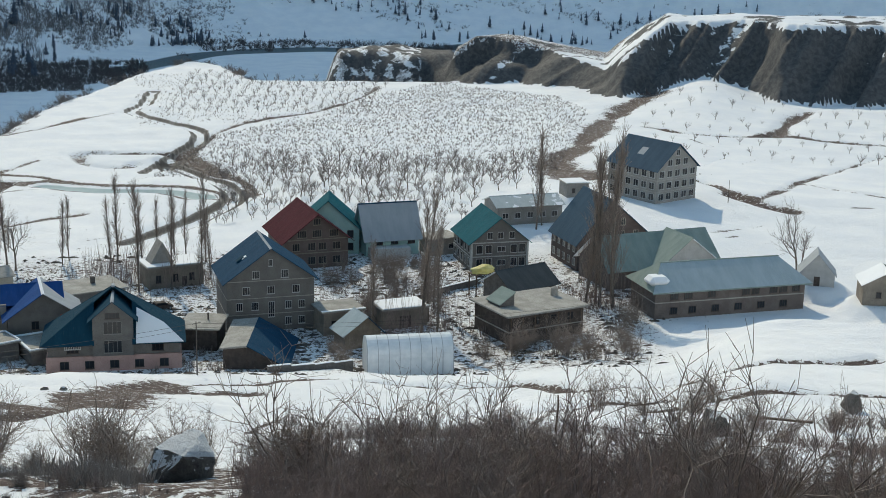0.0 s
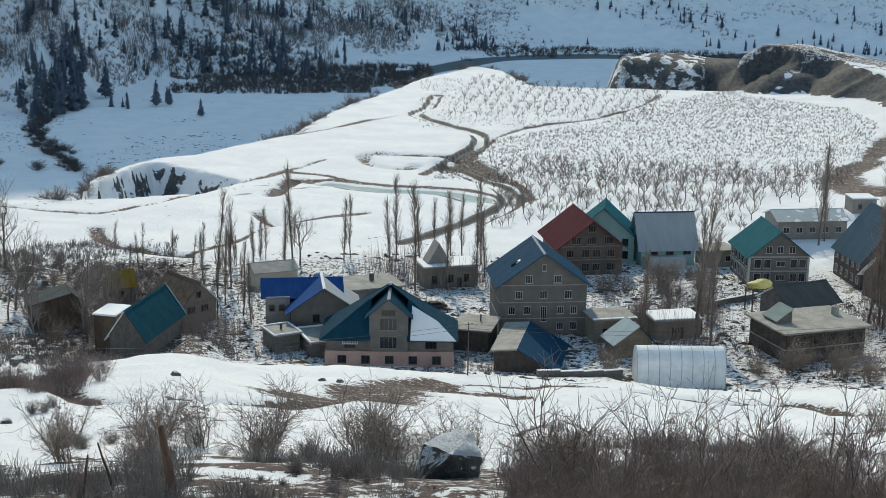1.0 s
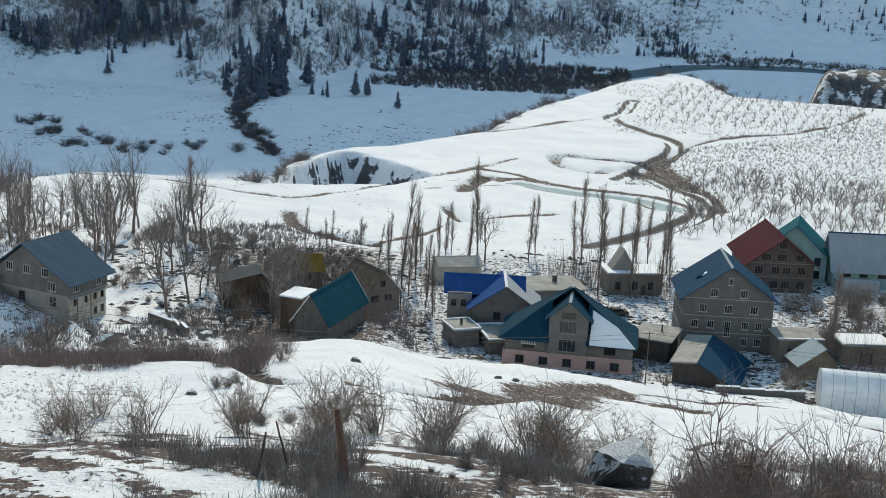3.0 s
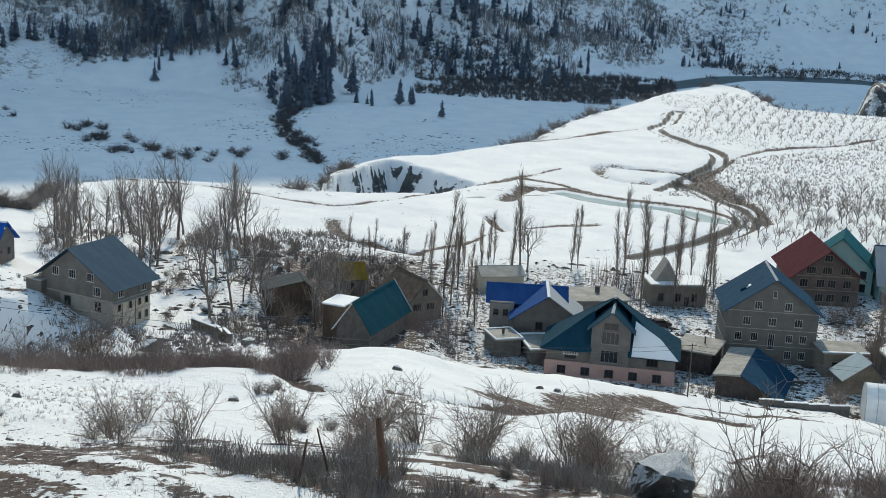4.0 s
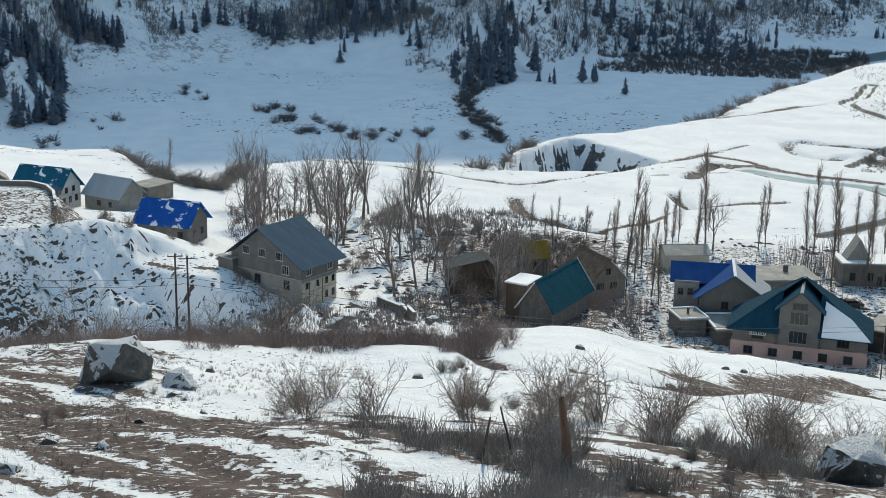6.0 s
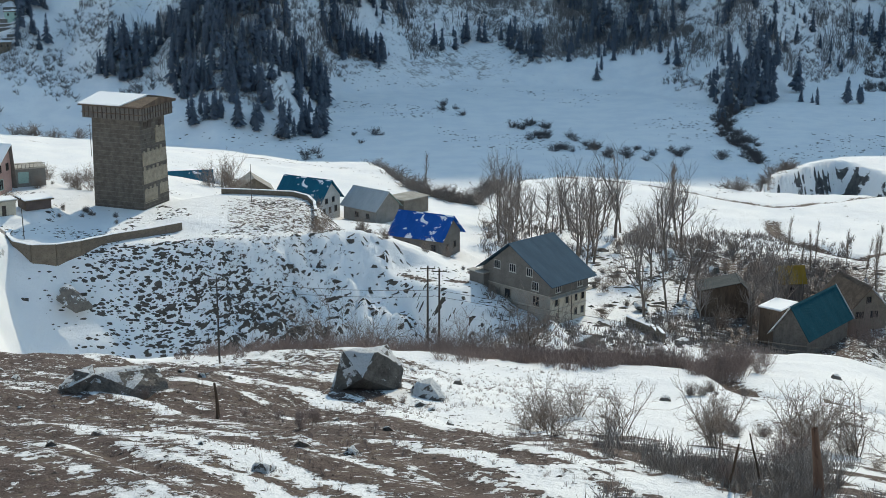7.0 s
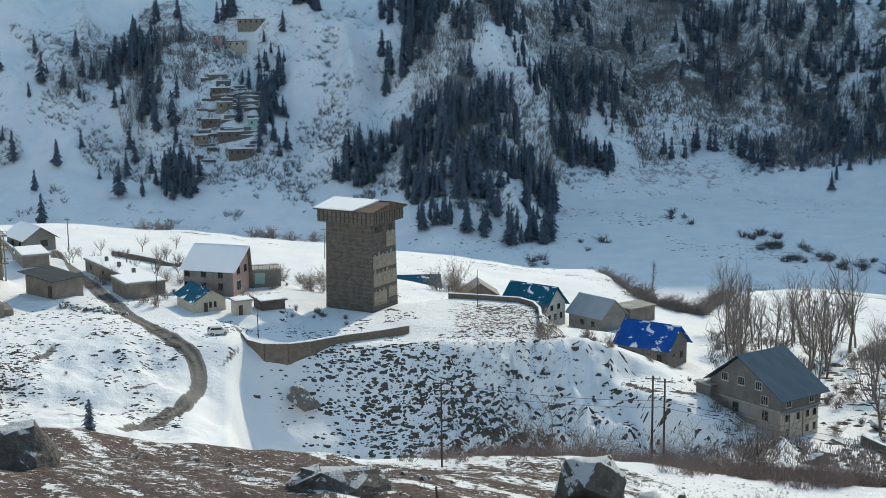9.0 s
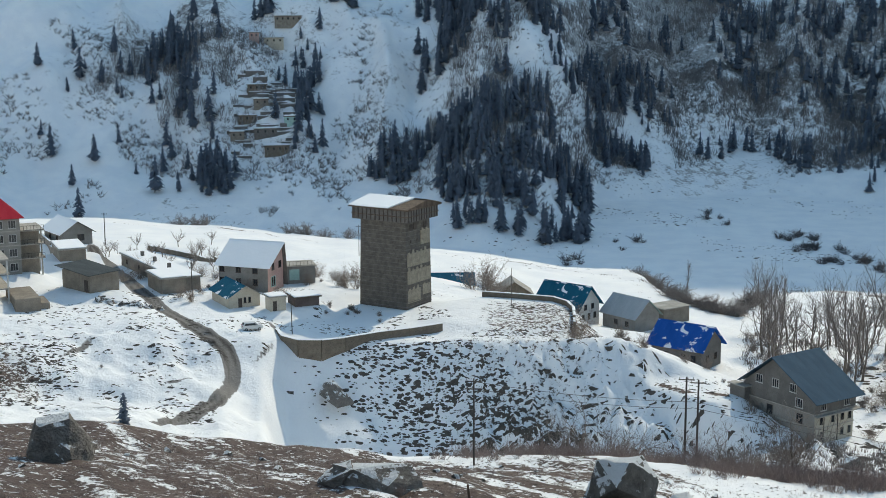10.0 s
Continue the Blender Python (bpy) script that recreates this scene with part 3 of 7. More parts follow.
def build_ground():
    az = np.concatenate([np.linspace(-180, -56, 26), np.linspace(-54, -46, 12), np.linspace(-45, 46, 600), np.linspace(47, 54, 10), np.linspace(56, 180, 26)])
    d = np.concatenate([[0.05, 4], np.linspace(10, 48, 18), np.linspace(50, 325, 300), np.linspace(326.5, 596, 190), np.linspace(597.5, 745, 100), np.linspace(748, 900, 56), np.linspace(906, 1500, 120), np.linspace(1530, 3300, 34)])
    grid_az, grid_d = np.meshgrid(np.radians(az), d)
    x, y = grid_d * np.sin(grid_az), grid_d * np.cos(grid_az)
    shape = x.shape
    x, y = x.ravel(), y.ravel()
    z = ground_height(x, y)
    behind = smooth(np.abs(np.degrees(np.arctan2(x, y))), 55, 110)
    z = z * (1 - behind) + (78 + np.hypot(x, y) * 0.35) * behind
    rows, cols = shape
    i = (np.arange(rows - 1)[:, None] * cols + np.arange(cols - 1)[None]).ravel()
    faces = np.stack([i, i + 1, i + cols + 1, i + cols], 1)
    mesh = bpy.data.meshes.new("ground")
    mesh.vertices.add(len(x)), mesh.loops.add(faces.size), mesh.polygons.add(len(faces))
    mesh.vertices.foreach_set("co", np.stack([x, y, z], 1).ravel())
    mesh.loops.foreach_set("vertex_index", faces[:, ::-1].ravel())
    mesh.polygons.foreach_set("loop_start", np.arange(len(faces)) * 4)
    mesh.polygons.foreach_set("use_smooth", np.ones(len(faces), bool))
    mesh.update(calc_edges=True)
    for name, values in ground_cover(x, y, z).items():
        mesh.attributes.new(name, "FLOAT", "POINT").data.foreach_set("value", np.asarray(values, np.float32))
    mesh.materials.append(M["ground"])
    tagged(new("ground", mesh), "snow-covered mountain valley ground with bare brown soil patches", "ground", kind="structure")


def ground_cover(x, y, z):
    """How bare, brushy, rocky or trodden each place of the ground is, from the plan."""
    _, d, az, past, bluff, up, drop = ground_parts(x, y)
    near = 1 - smooth(d + fbm(x, y, 30, 3, 81) * 12, 122, 146)
    left = 1 - smooth(az + fbm(x, y, 25, 2, 82) * 3, -20, -13)
    mid = smooth(az, -17, -13) * (1 - smooth(az, -4.5, -2))
    sway = fbm(x, y, 26, 2, 96)
    # snow lies in long strips down the ploughed slope, thinner towards the west
    strips = 0.72 * fbm((x * 0.82 - y * 0.57) * 0.13, x * 0.57 + y * 0.82 + 2.4 * sway, 2.3, 3, 97) + 0.5 * fbm((x * 0.82 - y * 0.57) * 0.35, x * 0.57 + y * 0.82, 1.1, 2, 94)
    strips = strips * (0.65 + 0.35 * smooth(az, -34, -24)) - 0.22 * smooth(az, -36, -26) + 0.22
    bare = np.full(d.shape, -0.5)
    bare = bare + near * (left * 1.0 + (1 - left) * (1 - smooth(d, 80, 98)) * 0.9) + near * strips * (1 - smooth(az, 2, 8))
    field = mid * smooth(d, 88, 96) * (1 - smooth(d, 128, 134))
    bare = bare - field * 0.5
    lip = smooth(d, 128, 138) * (1 - smooth(d, 150, 170)) * (1 - smooth(az, -6, -1)) * smooth(az, -27, -22)
    bare = bare + lip * 0.6
    village = smooth(d, 205, 228) * (1 - smooth(d, 300, 335)) * smooth(az, -8, -2) * (1 - smooth(az, 31, 36))
    bare = bare + village * 0.70
    ravine = smooth(az, -14, -11) * (1 - smooth(az, 0, 3)) * smooth(d, 215, 235) * (1 - smooth(d, 320, 350))
    bare = bare + ravine * 0.44
    terrace = smooth(az, -26, -24) * (1 - smooth(az, -19, -17)) * smooth(d, 262, 268) * (1 - smooth(d, 285, 300))
    bare = bare + terrace * 0.76
    face = smooth(az, -33, -29) * (1 - smooth(az, -13, -10)) * smooth(d, 195, 205) * (1 - smooth(d, 262, 268))
    bare = bare + face * (0.36 + 0.2 * smooth(az, -28, -24) - 0.34 * smooth(az, -22, -18))
    bank = smooth(past, -4, 5) * (1 - smooth(past, 25, 60))
    bare = bare + bank * 0.85
    ragged = fbm(x, y, 7, 3, 95)
    bowl = np.exp(-(((az + 44.4) / 2.4) ** 2 + ((d - 242) / 13) ** 2))
    bare = bare + bowl * 0.95
    tracks, ice, water = np.zeros(d.shape), np.zeros(d.shape), np.zeros(d.shape)
    for kind, width, depth, run in LINES:
        r = near_line(x, y, run, width * 4)
        # far lines widened: their dark is bare soil plus painted bank shadow
        wide = width * (0.78 + 0.4 * smooth(d, 300, 420)) * np.clip(1 + 0.7 * sway, 0.45, 1.7)
        core = np.exp(-((r / wide) ** 2))
        strong = core * (1.5 + 0.4 * ragged)
        if kind == "road":
            rut = np.exp(-(((r - 1.1) / 0.75) ** 2))
            tracks = np.maximum(tracks, core * 0.62 + rut * 0.40 + 0.05 * ragged)
        elif kind == "path":
            verge = np.exp(-(((r - width * 0.72) / (width * 0.36)) ** 2))
            # the dark verge colour also carries the shade of the canal's banks
            tracks = np.maximum(tracks, verge * (1.05 + 0.25 * ragged))
            bare = bare + 0.5 * verge
        elif kind == "ice":
            ice = np.maximum(ice, np.exp(-((r / (width * 0.75)) ** 4)))
            bare = bare + np.exp(-(((r - width * 1.25) / 1.3) ** 2)) * 1.6
        elif kind == "ridge":
            bare = bare + core * (1.15 + 0.5 * ragged)
        elif kind == "trail":
            tracks = np.maximum(tracks, core * (0.44 + 0.25 * ragged))
        elif kind == "river":
            water = np.maximum(water, np.exp(-((r / width) ** 4)))
        else:
            bare = bare + strong
    brush = np.where(up > 0, 0.06 + 0.30 * smooth(up, 60, 230) + 0.1 * smooth(az, -26, -18) * (1 - smooth(az, -4, 0)), -0.6)
    haze = smooth(az, -22, -18.5) * (1 - smooth(az, 11, 17)) * smooth(up, 4, 45) * (1 - smooth(up, 250, 290))
    brush = brush + haze * 0.10
    hump = fbm(x, y, 130, 3, 91)
    brush = np.where(up > 0, brush + 0.22 * hump, brush)
    brush = brush - np.where(up > 0, 0.3 * smooth(up, 255, 300) * (1 - smooth(up, 400, 430)), 0)
    slant = az * 10 - (d - along(az, BLUFF_FOOT)) * 0.42
    streak = np.maximum(np.abs(grain(slant, d * 0.03, 7, 24)) * 1.7 - 0.9, 0) + 0.4 * np.maximum(fbm(x, y, 7, 3, 29), 0)
    rock = np.where(bluff > 0.004, np.where(bluff < 0.93, 1.15 - 0.8 * streak, 0.22 + 0.6 * fbm(x, y, 14, 3, 98)), -0.5)
    strata = np.where(up > 0, 0.16 * np.sin(z * 0.55 + hump * 3) * smooth(up, 90, 130) * (1 - smooth(up, 240, 260)) - 0.1, -0.5)
    ledge = np.exp(-(((up - 185 + hump * 22) / 7) ** 2)) * smooth(az, -19, -16) * (1 - smooth(az, -8, -5))
    rock = np.maximum(rock, np.maximum(strata, ledge * 1.3 - 0.5))
    pit = hollow(x, y)
    rock = np.maximum(rock, np.where((pit > 0.02) & (d > along(az, HOLLOW_FRONT) + 10), 0.36 + 0.36 * grain(az * 10 + d * 1.2, d * 0.1, 1.7, 57) + 0.45 * grain(x, y, 2.0, 58), -0.5))
    mound = smooth(az, 17.4, 18.4) * (1 - smooth(az, 25.5, 26.5)) * smooth(d, 718, 745) * (1 - smooth(d, 900, 950))
    rock = np.maximum(rock, mound * 1.12 - 0.5 + 0.5 * fbm(x, y, 4, 2, 99) * mound)
    brush = np.maximum(brush, mound * 1.05 - 0.6)
    return {"bare": bare, "brush": brush, "rock": rock, "tracks": tracks, "ice": ice, "water": water}


build_ground()

# ---- buildings ----
def mesh_of(name, verts, faces, material, smooth_faces=False):
    m = bpy.data.meshes.new(name)
    m.from_pydata([tuple(v) for v in verts], [], faces)
    m.materials.append(material)
    if smooth_faces:
        m.shade_smooth()
    return m


def child(name, mesh, parent, place=None, label=""):
    ob = new(name, mesh)
    ob.parent = parent
    if place is not None:
        ob.matrix_local = place
    return tagged(ob, label)


def part(name, bm, material, parent, label="", place=None):
    m = bpy.data.meshes.new(name)
    bm.to_mesh(m)
    bm.free()
    m.materials.append(material)
    return child(name, m, parent, place, label)


def box(bm, x0, y0, z0, x1, y1, z1, bevel=0.0):
    made = bmesh.ops.create_cube(bm, size=1, matrix=Matrix.Translation(((x0 + x1) / 2, (y0 + y1) / 2, (z0 + z1) / 2)) @ Matrix.Diagonal((x1 - x0, y1 - y0, z1 - z0, 1)))
    if bevel:
        edges = list({e for v in made["verts"] for e in v.link_edges})
        bmesh.ops.bevel(bm, geom=edges, offset=bevel, segments=1, affect="EDGES")
    return bm


def boxed(*args, bevel=0.0):
    return box(bmesh.new(), *args, bevel=bevel)


def prism(outline, y0, y1):
    """A solid from an outline in x and z, between two depths."""
    bm = bmesh.new()
    a = [bm.verts.new((x, y0, z)) for x, z in outline]
    b = [bm.verts.new((x, y1, z)) for x, z in outline]
    n = len(outline)
    bm.faces.new(a), bm.faces.new(b[::-1])
    for i in range(n):
        bm.faces.new((a[i], b[i], b[(i + 1) % n], a[(i + 1) % n]))
    bmesh.ops.recalc_face_normals(bm, faces=bm.faces)
    return bm


def lattice_solid(xs, zs, solid, y0, y1):
    """One connected solid from the filled cells of a grid in x and z."""
    bm, spots = bmesh.new(), {}

    def vert(i, j, k):
        if (i, j, k) not in spots:
            spots[i, j, k] = bm.verts.new((xs[i], (y0, y1)[k], zs[j]))
        return spots[i, j, k]

    full = {(i, j) for i in range(len(xs) - 1) for j in range(len(zs) - 1) if solid(i, j)}
    for i, j in full:
        bm.faces.new([vert(i, j, 0), vert(i + 1, j, 0), vert(i + 1, j + 1, 0), vert(i, j + 1, 0)])
        bm.faces.new([vert(i, j, 1), vert(i, j + 1, 1), vert(i + 1, j + 1, 1), vert(i + 1, j, 1)])
        for di, dj, p, q in ((-1, 0, (i, j + 1), (i, j)), (1, 0, (i + 1, j), (i + 1, j + 1)), (0, -1, (i, j), (i + 1, j)), (0, 1, (i + 1, j + 1), (i, j + 1))):
            if (i + di, j + dj) not in full:
                bm.faces.new([vert(*p, 0), vert(*p, 1), vert(*q, 1), vert(*q, 0)])
    bmesh.ops.recalc_face_normals(bm, faces=bm.faces)
    return bm


def railing(x0, x1, z0, z1, gap, y, thick=0.06):
    """Upright bars between two rails, as one piece."""
    n = max(2, int((x1 - x0) / gap))
    xs = sorted({round(v, 3) for k in range(n + 1) for v in (x0 + (x1 - x0 - thick) * k / n, x0 + (x1 - x0 - thick) * k / n + thick)})
    zs = [z0, z0 + thick, z1 - thick, z1]
    return lattice_solid(xs, zs, lambda i, j: j != 1 or i % 2 == 0, y, y + thick)


WINDOW_MESHES = {}


def window_meshes(w, h, bars, frame_mat, arch=False):
    key = (round(w, 2), round(h, 2), bars, frame_mat.name)
    if key not in WINDOW_MESHES:
        t = 0.075
        cuts = [-w / 2 - 0.08, -w / 2, -w / 2 + t]
        for k in range(1, bars + 1):
            cx = -w / 2 + w * k / (bars + 1)
            cuts += [cx - 0.03, cx + 0.03]
        cuts += [w / 2 - t, w / 2, w / 2 + 0.08]
        rows = [-0.09, 0, t, h - t, h]
        last = len(cuts) - 2

        def solid(i, j):
            if j == 0:
                return True
            if i == 0 or i == last:
                return False
            return j in (1, 3) or i in (1, last - 1) or (i > 2 and i % 2 == 1)

        bm = lattice_solid(cuts, rows, solid, -0.09, 0.05)
        f = bpy.data.meshes.new("window_frame")
        bm.to_mesh(f), bm.free()
        f.materials.append(frame_mat)
        bm = boxed(-w / 2 + t, -0.025, t, w / 2 - t, 0.03, h - t)
        g = bpy.data.meshes.new("pane")
        bm.to_mesh(g), bm.free()
        g.materials.append(M["glass"])
        WINDOW_MESHES[key] = (f, g)
    return WINDOW_MESHES[key]


class House:
    """A building: x along its front, y into its depth, z up from its ground."""

    def __init__(self, key, name, label, category="house", group=""):
        x, y, z, heading, self.w, self.l = SITES[key]
        self.root = new(name)
        self.root.matrix_world = pose(x, y, z, 0, 0, heading)
        self.root.empty_display_size = 2
        tagged(self.root, label, category, group)

    def body(self, h, material, rise=0.0, gable="front", sunk=2.0, x0=0.0, y0=0.0, x1=None, y1=None, ridge=0.5, label=""):
        """Walls to the eaves at h with gables that rise further. gable front: the ridge runs in depth."""
        x1, y1 = self.w if x1 is None else x1, self.l if y1 is None else y1
        self.h = h
        if rise and gable == "front":
            bm = prism([(x0, -sunk), (x1, -sunk), (x1, h), (x0 + (x1 - x0) * ridge, h + rise), (x0, h)], y0, y1)
        elif rise:
            bm = prism([(y0, -sunk), (y1, -sunk), (y1, h), (y0 + (y1 - y0) * ridge, h + rise), (y0, h)], x0, x1)
            bmesh.ops.transform(bm, matrix=Matrix(((0, 1, 0, 0), (1, 0, 0, 0), (0, 0, 1, 0), (0, 0, 0, 1))), verts=bm.verts)
            bmesh.ops.recalc_face_normals(bm, faces=bm.faces)
        else:
            bm = boxed(x0, y0, -sunk, x1, y1, h)
        return part("wall", bm, material, self.root, label)

    def band(self, z, material, proud=0.06, tall=0.22, x0=0.0, y0=0.0, x1=None, y1=None):
        x1, y1 = self.w if x1 is None else x1, self.l if y1 is None else y1
        return part("floor_band", boxed(x0 - proud, y0 - proud, z, x1 + proud, y1 + proud, z + tall), material, self.root)

    def slope(self, a, b, c, d, material, thick=0.12, label="", name="roof_slope"):
        """One roof plane: a, b along the eave, c, d along the ridge (c over b). Local x runs along the eave."""
        a, b, c, d = map(Vector, (a, b, c, d))
        ex = (b - a).normalized()
        nz = ex.cross(d - a).normalized()
        if nz.z < 0:
            a, b, c, d = b, a, d, c
            ex = (b - a).normalized()
            nz = ex.cross(d - a).normalized()
        ey = nz.cross(ex)
        frame_m = Matrix((ex, ey, nz)).transposed().to_4x4()
        frame_m.translation = a
        inv = frame_m.inverted()
        bm = bmesh.new()
        top = [bm.verts.new((inv @ p) + Vector((0, 0, thick / 2))) for p in (a, b, c, d)]
        low = [bm.verts.new((inv @ p) - Vector((0, 0, thick / 2))) for p in (a, b, c, d)]
        bm.faces.new(top), bm.faces.new(low[::-1])
        for i in range(4):
            bm.faces.new((low[i], low[(i + 1) % 4], top[(i + 1) % 4], top[i]))
        return part(name, bm, material, self.root, label, frame_m)

    def gable_roof(self, h, rise, left, right=None, gable="front", over=0.7, x0=0.0, y0=0.0, x1=None, y1=None, ridge=0.5, cap=None, drop=0.0, lift=0.08):
        """Two slopes. left/right (front/back when the gable is at the side): their materials."""
        right = right or left
        x1, y1 = self.w if x1 is None else x1, self.l if y1 is None else y1
        if gable == "front":
            m = x0 + (x1 - x0) * ridge
            kl, kr = rise / (m - x0), rise / (x1 - m)
            e, top = over, h + rise + lift
            self.slope((x0 - e, y1 + e, h + lift - e * kl), (x0 - e, y0 - e, h + lift - e * kl), (m, y0 - e, top), (m, y1 + e, top), left)
            self.slope((x1 + e, y0 - e, h + lift - e * kr), (x1 + e, y1 + e, h + lift - e * kr), (m, y1 + e, top), (m, y0 - e, top), right)
            part("ridge_cap", prism([(m - 0.28, top - 0.10), (m, top + 0.16), (m + 0.28, top - 0.10), (m, top - 0.02)], y0 - e - 0.02, y1 + e + 0.02), cap or left, self.root)
        else:
            m = y0 + (y1 - y0) * ridge
            kl, kr = rise / (m - y0), rise / (y1 - m)
            e, top = over, h + rise + lift
            self.slope((x0 - e, y0 - e, h + lift - e * kl), (x1 + e, y0 - e, h + lift - e * kl), (x1 + e, m, top), (x0 - e, m, top), left)
            self.slope((x1 + e, y1 + e, h + lift - e * kr), (x0 - e, y1 + e, h + lift - e * kr), (x0 - e, m, top), (x1 + e, m, top), right)
            bm = prism([(m - 0.28, top - 0.10), (m, top + 0.16), (m + 0.28, top - 0.10), (m, top - 0.02)], x0 - e - 0.02, x1 + e + 0.02)
            bmesh.ops.transform(bm, matrix=Matrix(((0, 1, 0, 0), (1, 0, 0, 0), (0, 0, 1, 0), (0, 0, 0, 1))), verts=bm.verts)
            bmesh.ops.recalc_face_normals(bm, faces=bm.faces)
            part("ridge_cap", bm, cap or left, self.root)

    def hip_roof(self, h, rise, material, over=0.9, x0=0.0, y0=0.0, x1=None, y1=None):
        """Four slopes that meet over the middle."""
        x1, y1 = self.w if x1 is None else x1, self.l if y1 is None else y1
        tip = Vector(((x0 + x1) / 2, (y0 + y1) / 2, h + rise))
        rim = [(x0 - over, y0 - over, h - 0.2), (x1 + over, y0 - over, h - 0.2), (x1 + over, y1 + over, h - 0.2), (x0 - over, y1 + over, h - 0.2)]
        for k in range(4):
            p, q = Vector(rim[k]), Vector(rim[(k + 1) % 4])
            e = (q - p).normalized() * 0.2
            self.slope(p, q, tip + e, tip - e, material)

    def flat_roof(self, h, material, over=0.5, thick=0.28, snow=None, x0=0.0, y0=0.0, x1=None, y1=None):
        x1, y1 = self.w if x1 is None else x1, self.l if y1 is None else y1
        slab = part("roof_slab", boxed(x0 - over, y0 - over, h + 0.003, x1 + over, y1 + over, h + thick, bevel=0.06), material, self.root)
        if snow:
            part("roof_snow", boxed(x0 - over + 0.2, y0 - over + 0.2, h + thick + 0.003, x1 + over - 0.2, y1 + over - 0.2, h + thick + 0.18, bevel=0.09), M["snow"], slab)

    def windows(self, wall, places, z, w=1.3, h=1.5, bars=2, frame_mat=None, out=0.02):
        """Windows on a wall (front, left, right), centred at the given distances along it."""
        f, g = window_meshes(w, h, bars, frame_mat or M["white"])
        for s in places:
            if wall == "front":
                m = pose(s, -out, z)
            elif wall == "left":
                m = pose(-out, s, z, 0, 0, -90)
            else:
                m = pose(self.w + out, s, z, 0, 0, 90)
            win = child("window", f, self.root, m)
            child("pane", g, win)


def spread(n, width, margin):
    return [margin + (width - 2 * margin) * k / max(n - 1, 1) for k in range(n)]

# hotel of three storeys with an attic under a slate-blue roof
h = House("hotel", "hotel", "large grey three-storey hotel with slate-blue metal gable roof", "hotel")
h.body(9.0, M["hotel_wall"], 6.0)
h.gable_roof(9.0, 6.0, M["roof_navy"])
for z in (2.9, 5.95):
    h.band(z, M["concrete"])
for z in (0.8, 3.7, 6.7):
    h.windows("front", spread(5, 15, 1.7), z, 1.8, 1.75, 1)
    h.windows("left", spread(6, 17.5, 1.7), z, 1.8, 1.75, 1)
h.windows("front", (4.6, 7.5, 10.4), 9.6, 1.7, 1.7, 1)
h.windows("front", (7.5,), 12.2, 1.3, 1.5, 1)
part("skylight", boxed(0, 0, 0, 2.6, 2.2, 0.14, bevel=0.03), M["roof_grey"], h.root, "pale roof panel", Matrix.Translation((3.0, 8.0, 11.42)) @ Euler((0, -math.atan2(6.0, 7.5), 0)).to_matrix().to_4x4())

h = House("teal", "house", "grey two-storey house with teal metal gable roof and white window frames")
h.body(6.6, M["grey_block"], 5.2)
h.gable_roof(6.6, 5.2, M["roof_teal"])
h.band(3.2, M["white"]), h.band(6.3, M["white"])
for z in (1.0, 4.0):
    h.windows("front", (1.9, 4.0, 9.7, 11.6), z, 1.5, 1.9, 0)
    h.windows("front", (6.9,), z + 0.3, 1.9, 1.2, 1)
    h.windows("left", spread(5, 14, 1.6), z, 1.5, 1.9, 0)
h.windows("front", (4.2, 6.6, 9.2), 7.2, 1.3, 1.5, 1)
for x in (0.05, 12.8):
    part("corner_post", boxed(x - 0.18, -0.12, -0.5, x + 0.3, 0.2, 6.3), M["white"], h.root)

h = House("brown", "house", "large brown brick house with dark blue metal gable roof")
h.body(6.4, M["brick"], 9.2, ridge=0.42)
h.gable_roof(6.4, 9.2, M["roof_navy"], ridge=0.42)
for z in (1.0, 4.0):
    h.windows("left", spread(5, 14, 1.6), z, 1.2, 1.6, 0)
    h.windows("front", spread(5, 18.5, 2.2), z, 1.3, 1.6, 1, M["cream"])
h.windows("front", (8.0, 10.6, 14.0), 7.0, 1.2, 1.5, 1, M["cream"])
h.windows("front", (8.6, 10.8), 9.8, 1.1, 1.6, 1, M["cream"])

h = House("red", "house", "brown three-storey house under a maroon metal gable roof")
h.body(6.6, M["brick"], 5.4, ridge=0.5)
h.gable_roof(6.6, 5.4, M["roof_red"], over=1.2)
h.band(3.3, M["mud"]), h.band(6.3, M["mud"])
for z in (0.9, 4.0):
    h.windows("front", (2.3, 5.8, 8.2, 11.4), z, 1.7, 1.7, 2, M["mud"])
h.windows("front", (3.6, 7.0, 10.8), 6.9, 2.0, 1.6, 3, M["mud"])
h.windows("front", (7.0,), 9.6, 1.7, 1.4, 2, M["mud"])

h = House("grey", "house", "grey stone four-storey house with deep blue metal gable roof")
h.body(9.9, M["grey_block"], 5.9)
h.gable_roof(9.9, 5.9, M["roof_blue"], over=0.9, cap=M["roof_grey"])
for z in (3.2, 6.3, 9.6):
    h.band(z, M["concrete"], tall=0.14)
cut = [x for x in (2.3, 5.2, 11.5, 14.0)]
h.windows("front", cut, 4.1, 1.25, 1.5, 2)
h.windows("front", (11.5, 14.0), 1.0, 1.25, 1.5, 2)
h.windows("front", (3.6, 8.2, 12.9), 7.1, 1.4, 1.5, 2)
h.windows("front", (5.4, 10.8), 10.1, 1.35, 1.5, 2)
h.windows("front", (8.2,), 12.4, 0.75, 1.3, 0)
h.windows("front", (8.3,), 2.6, 1.15, 3.0, 2)
part("dormer_hatch", boxed(-0.8, -0.6, 0, 0.8, 0.7, 0.5, bevel=0.05), M["roof_darkblue"], h.root, "roof hatch with snow", Matrix.Translation((3.5, 5.0, 12.4)) @ Euler((0, -0.6, 0)).to_matrix().to_4x4())
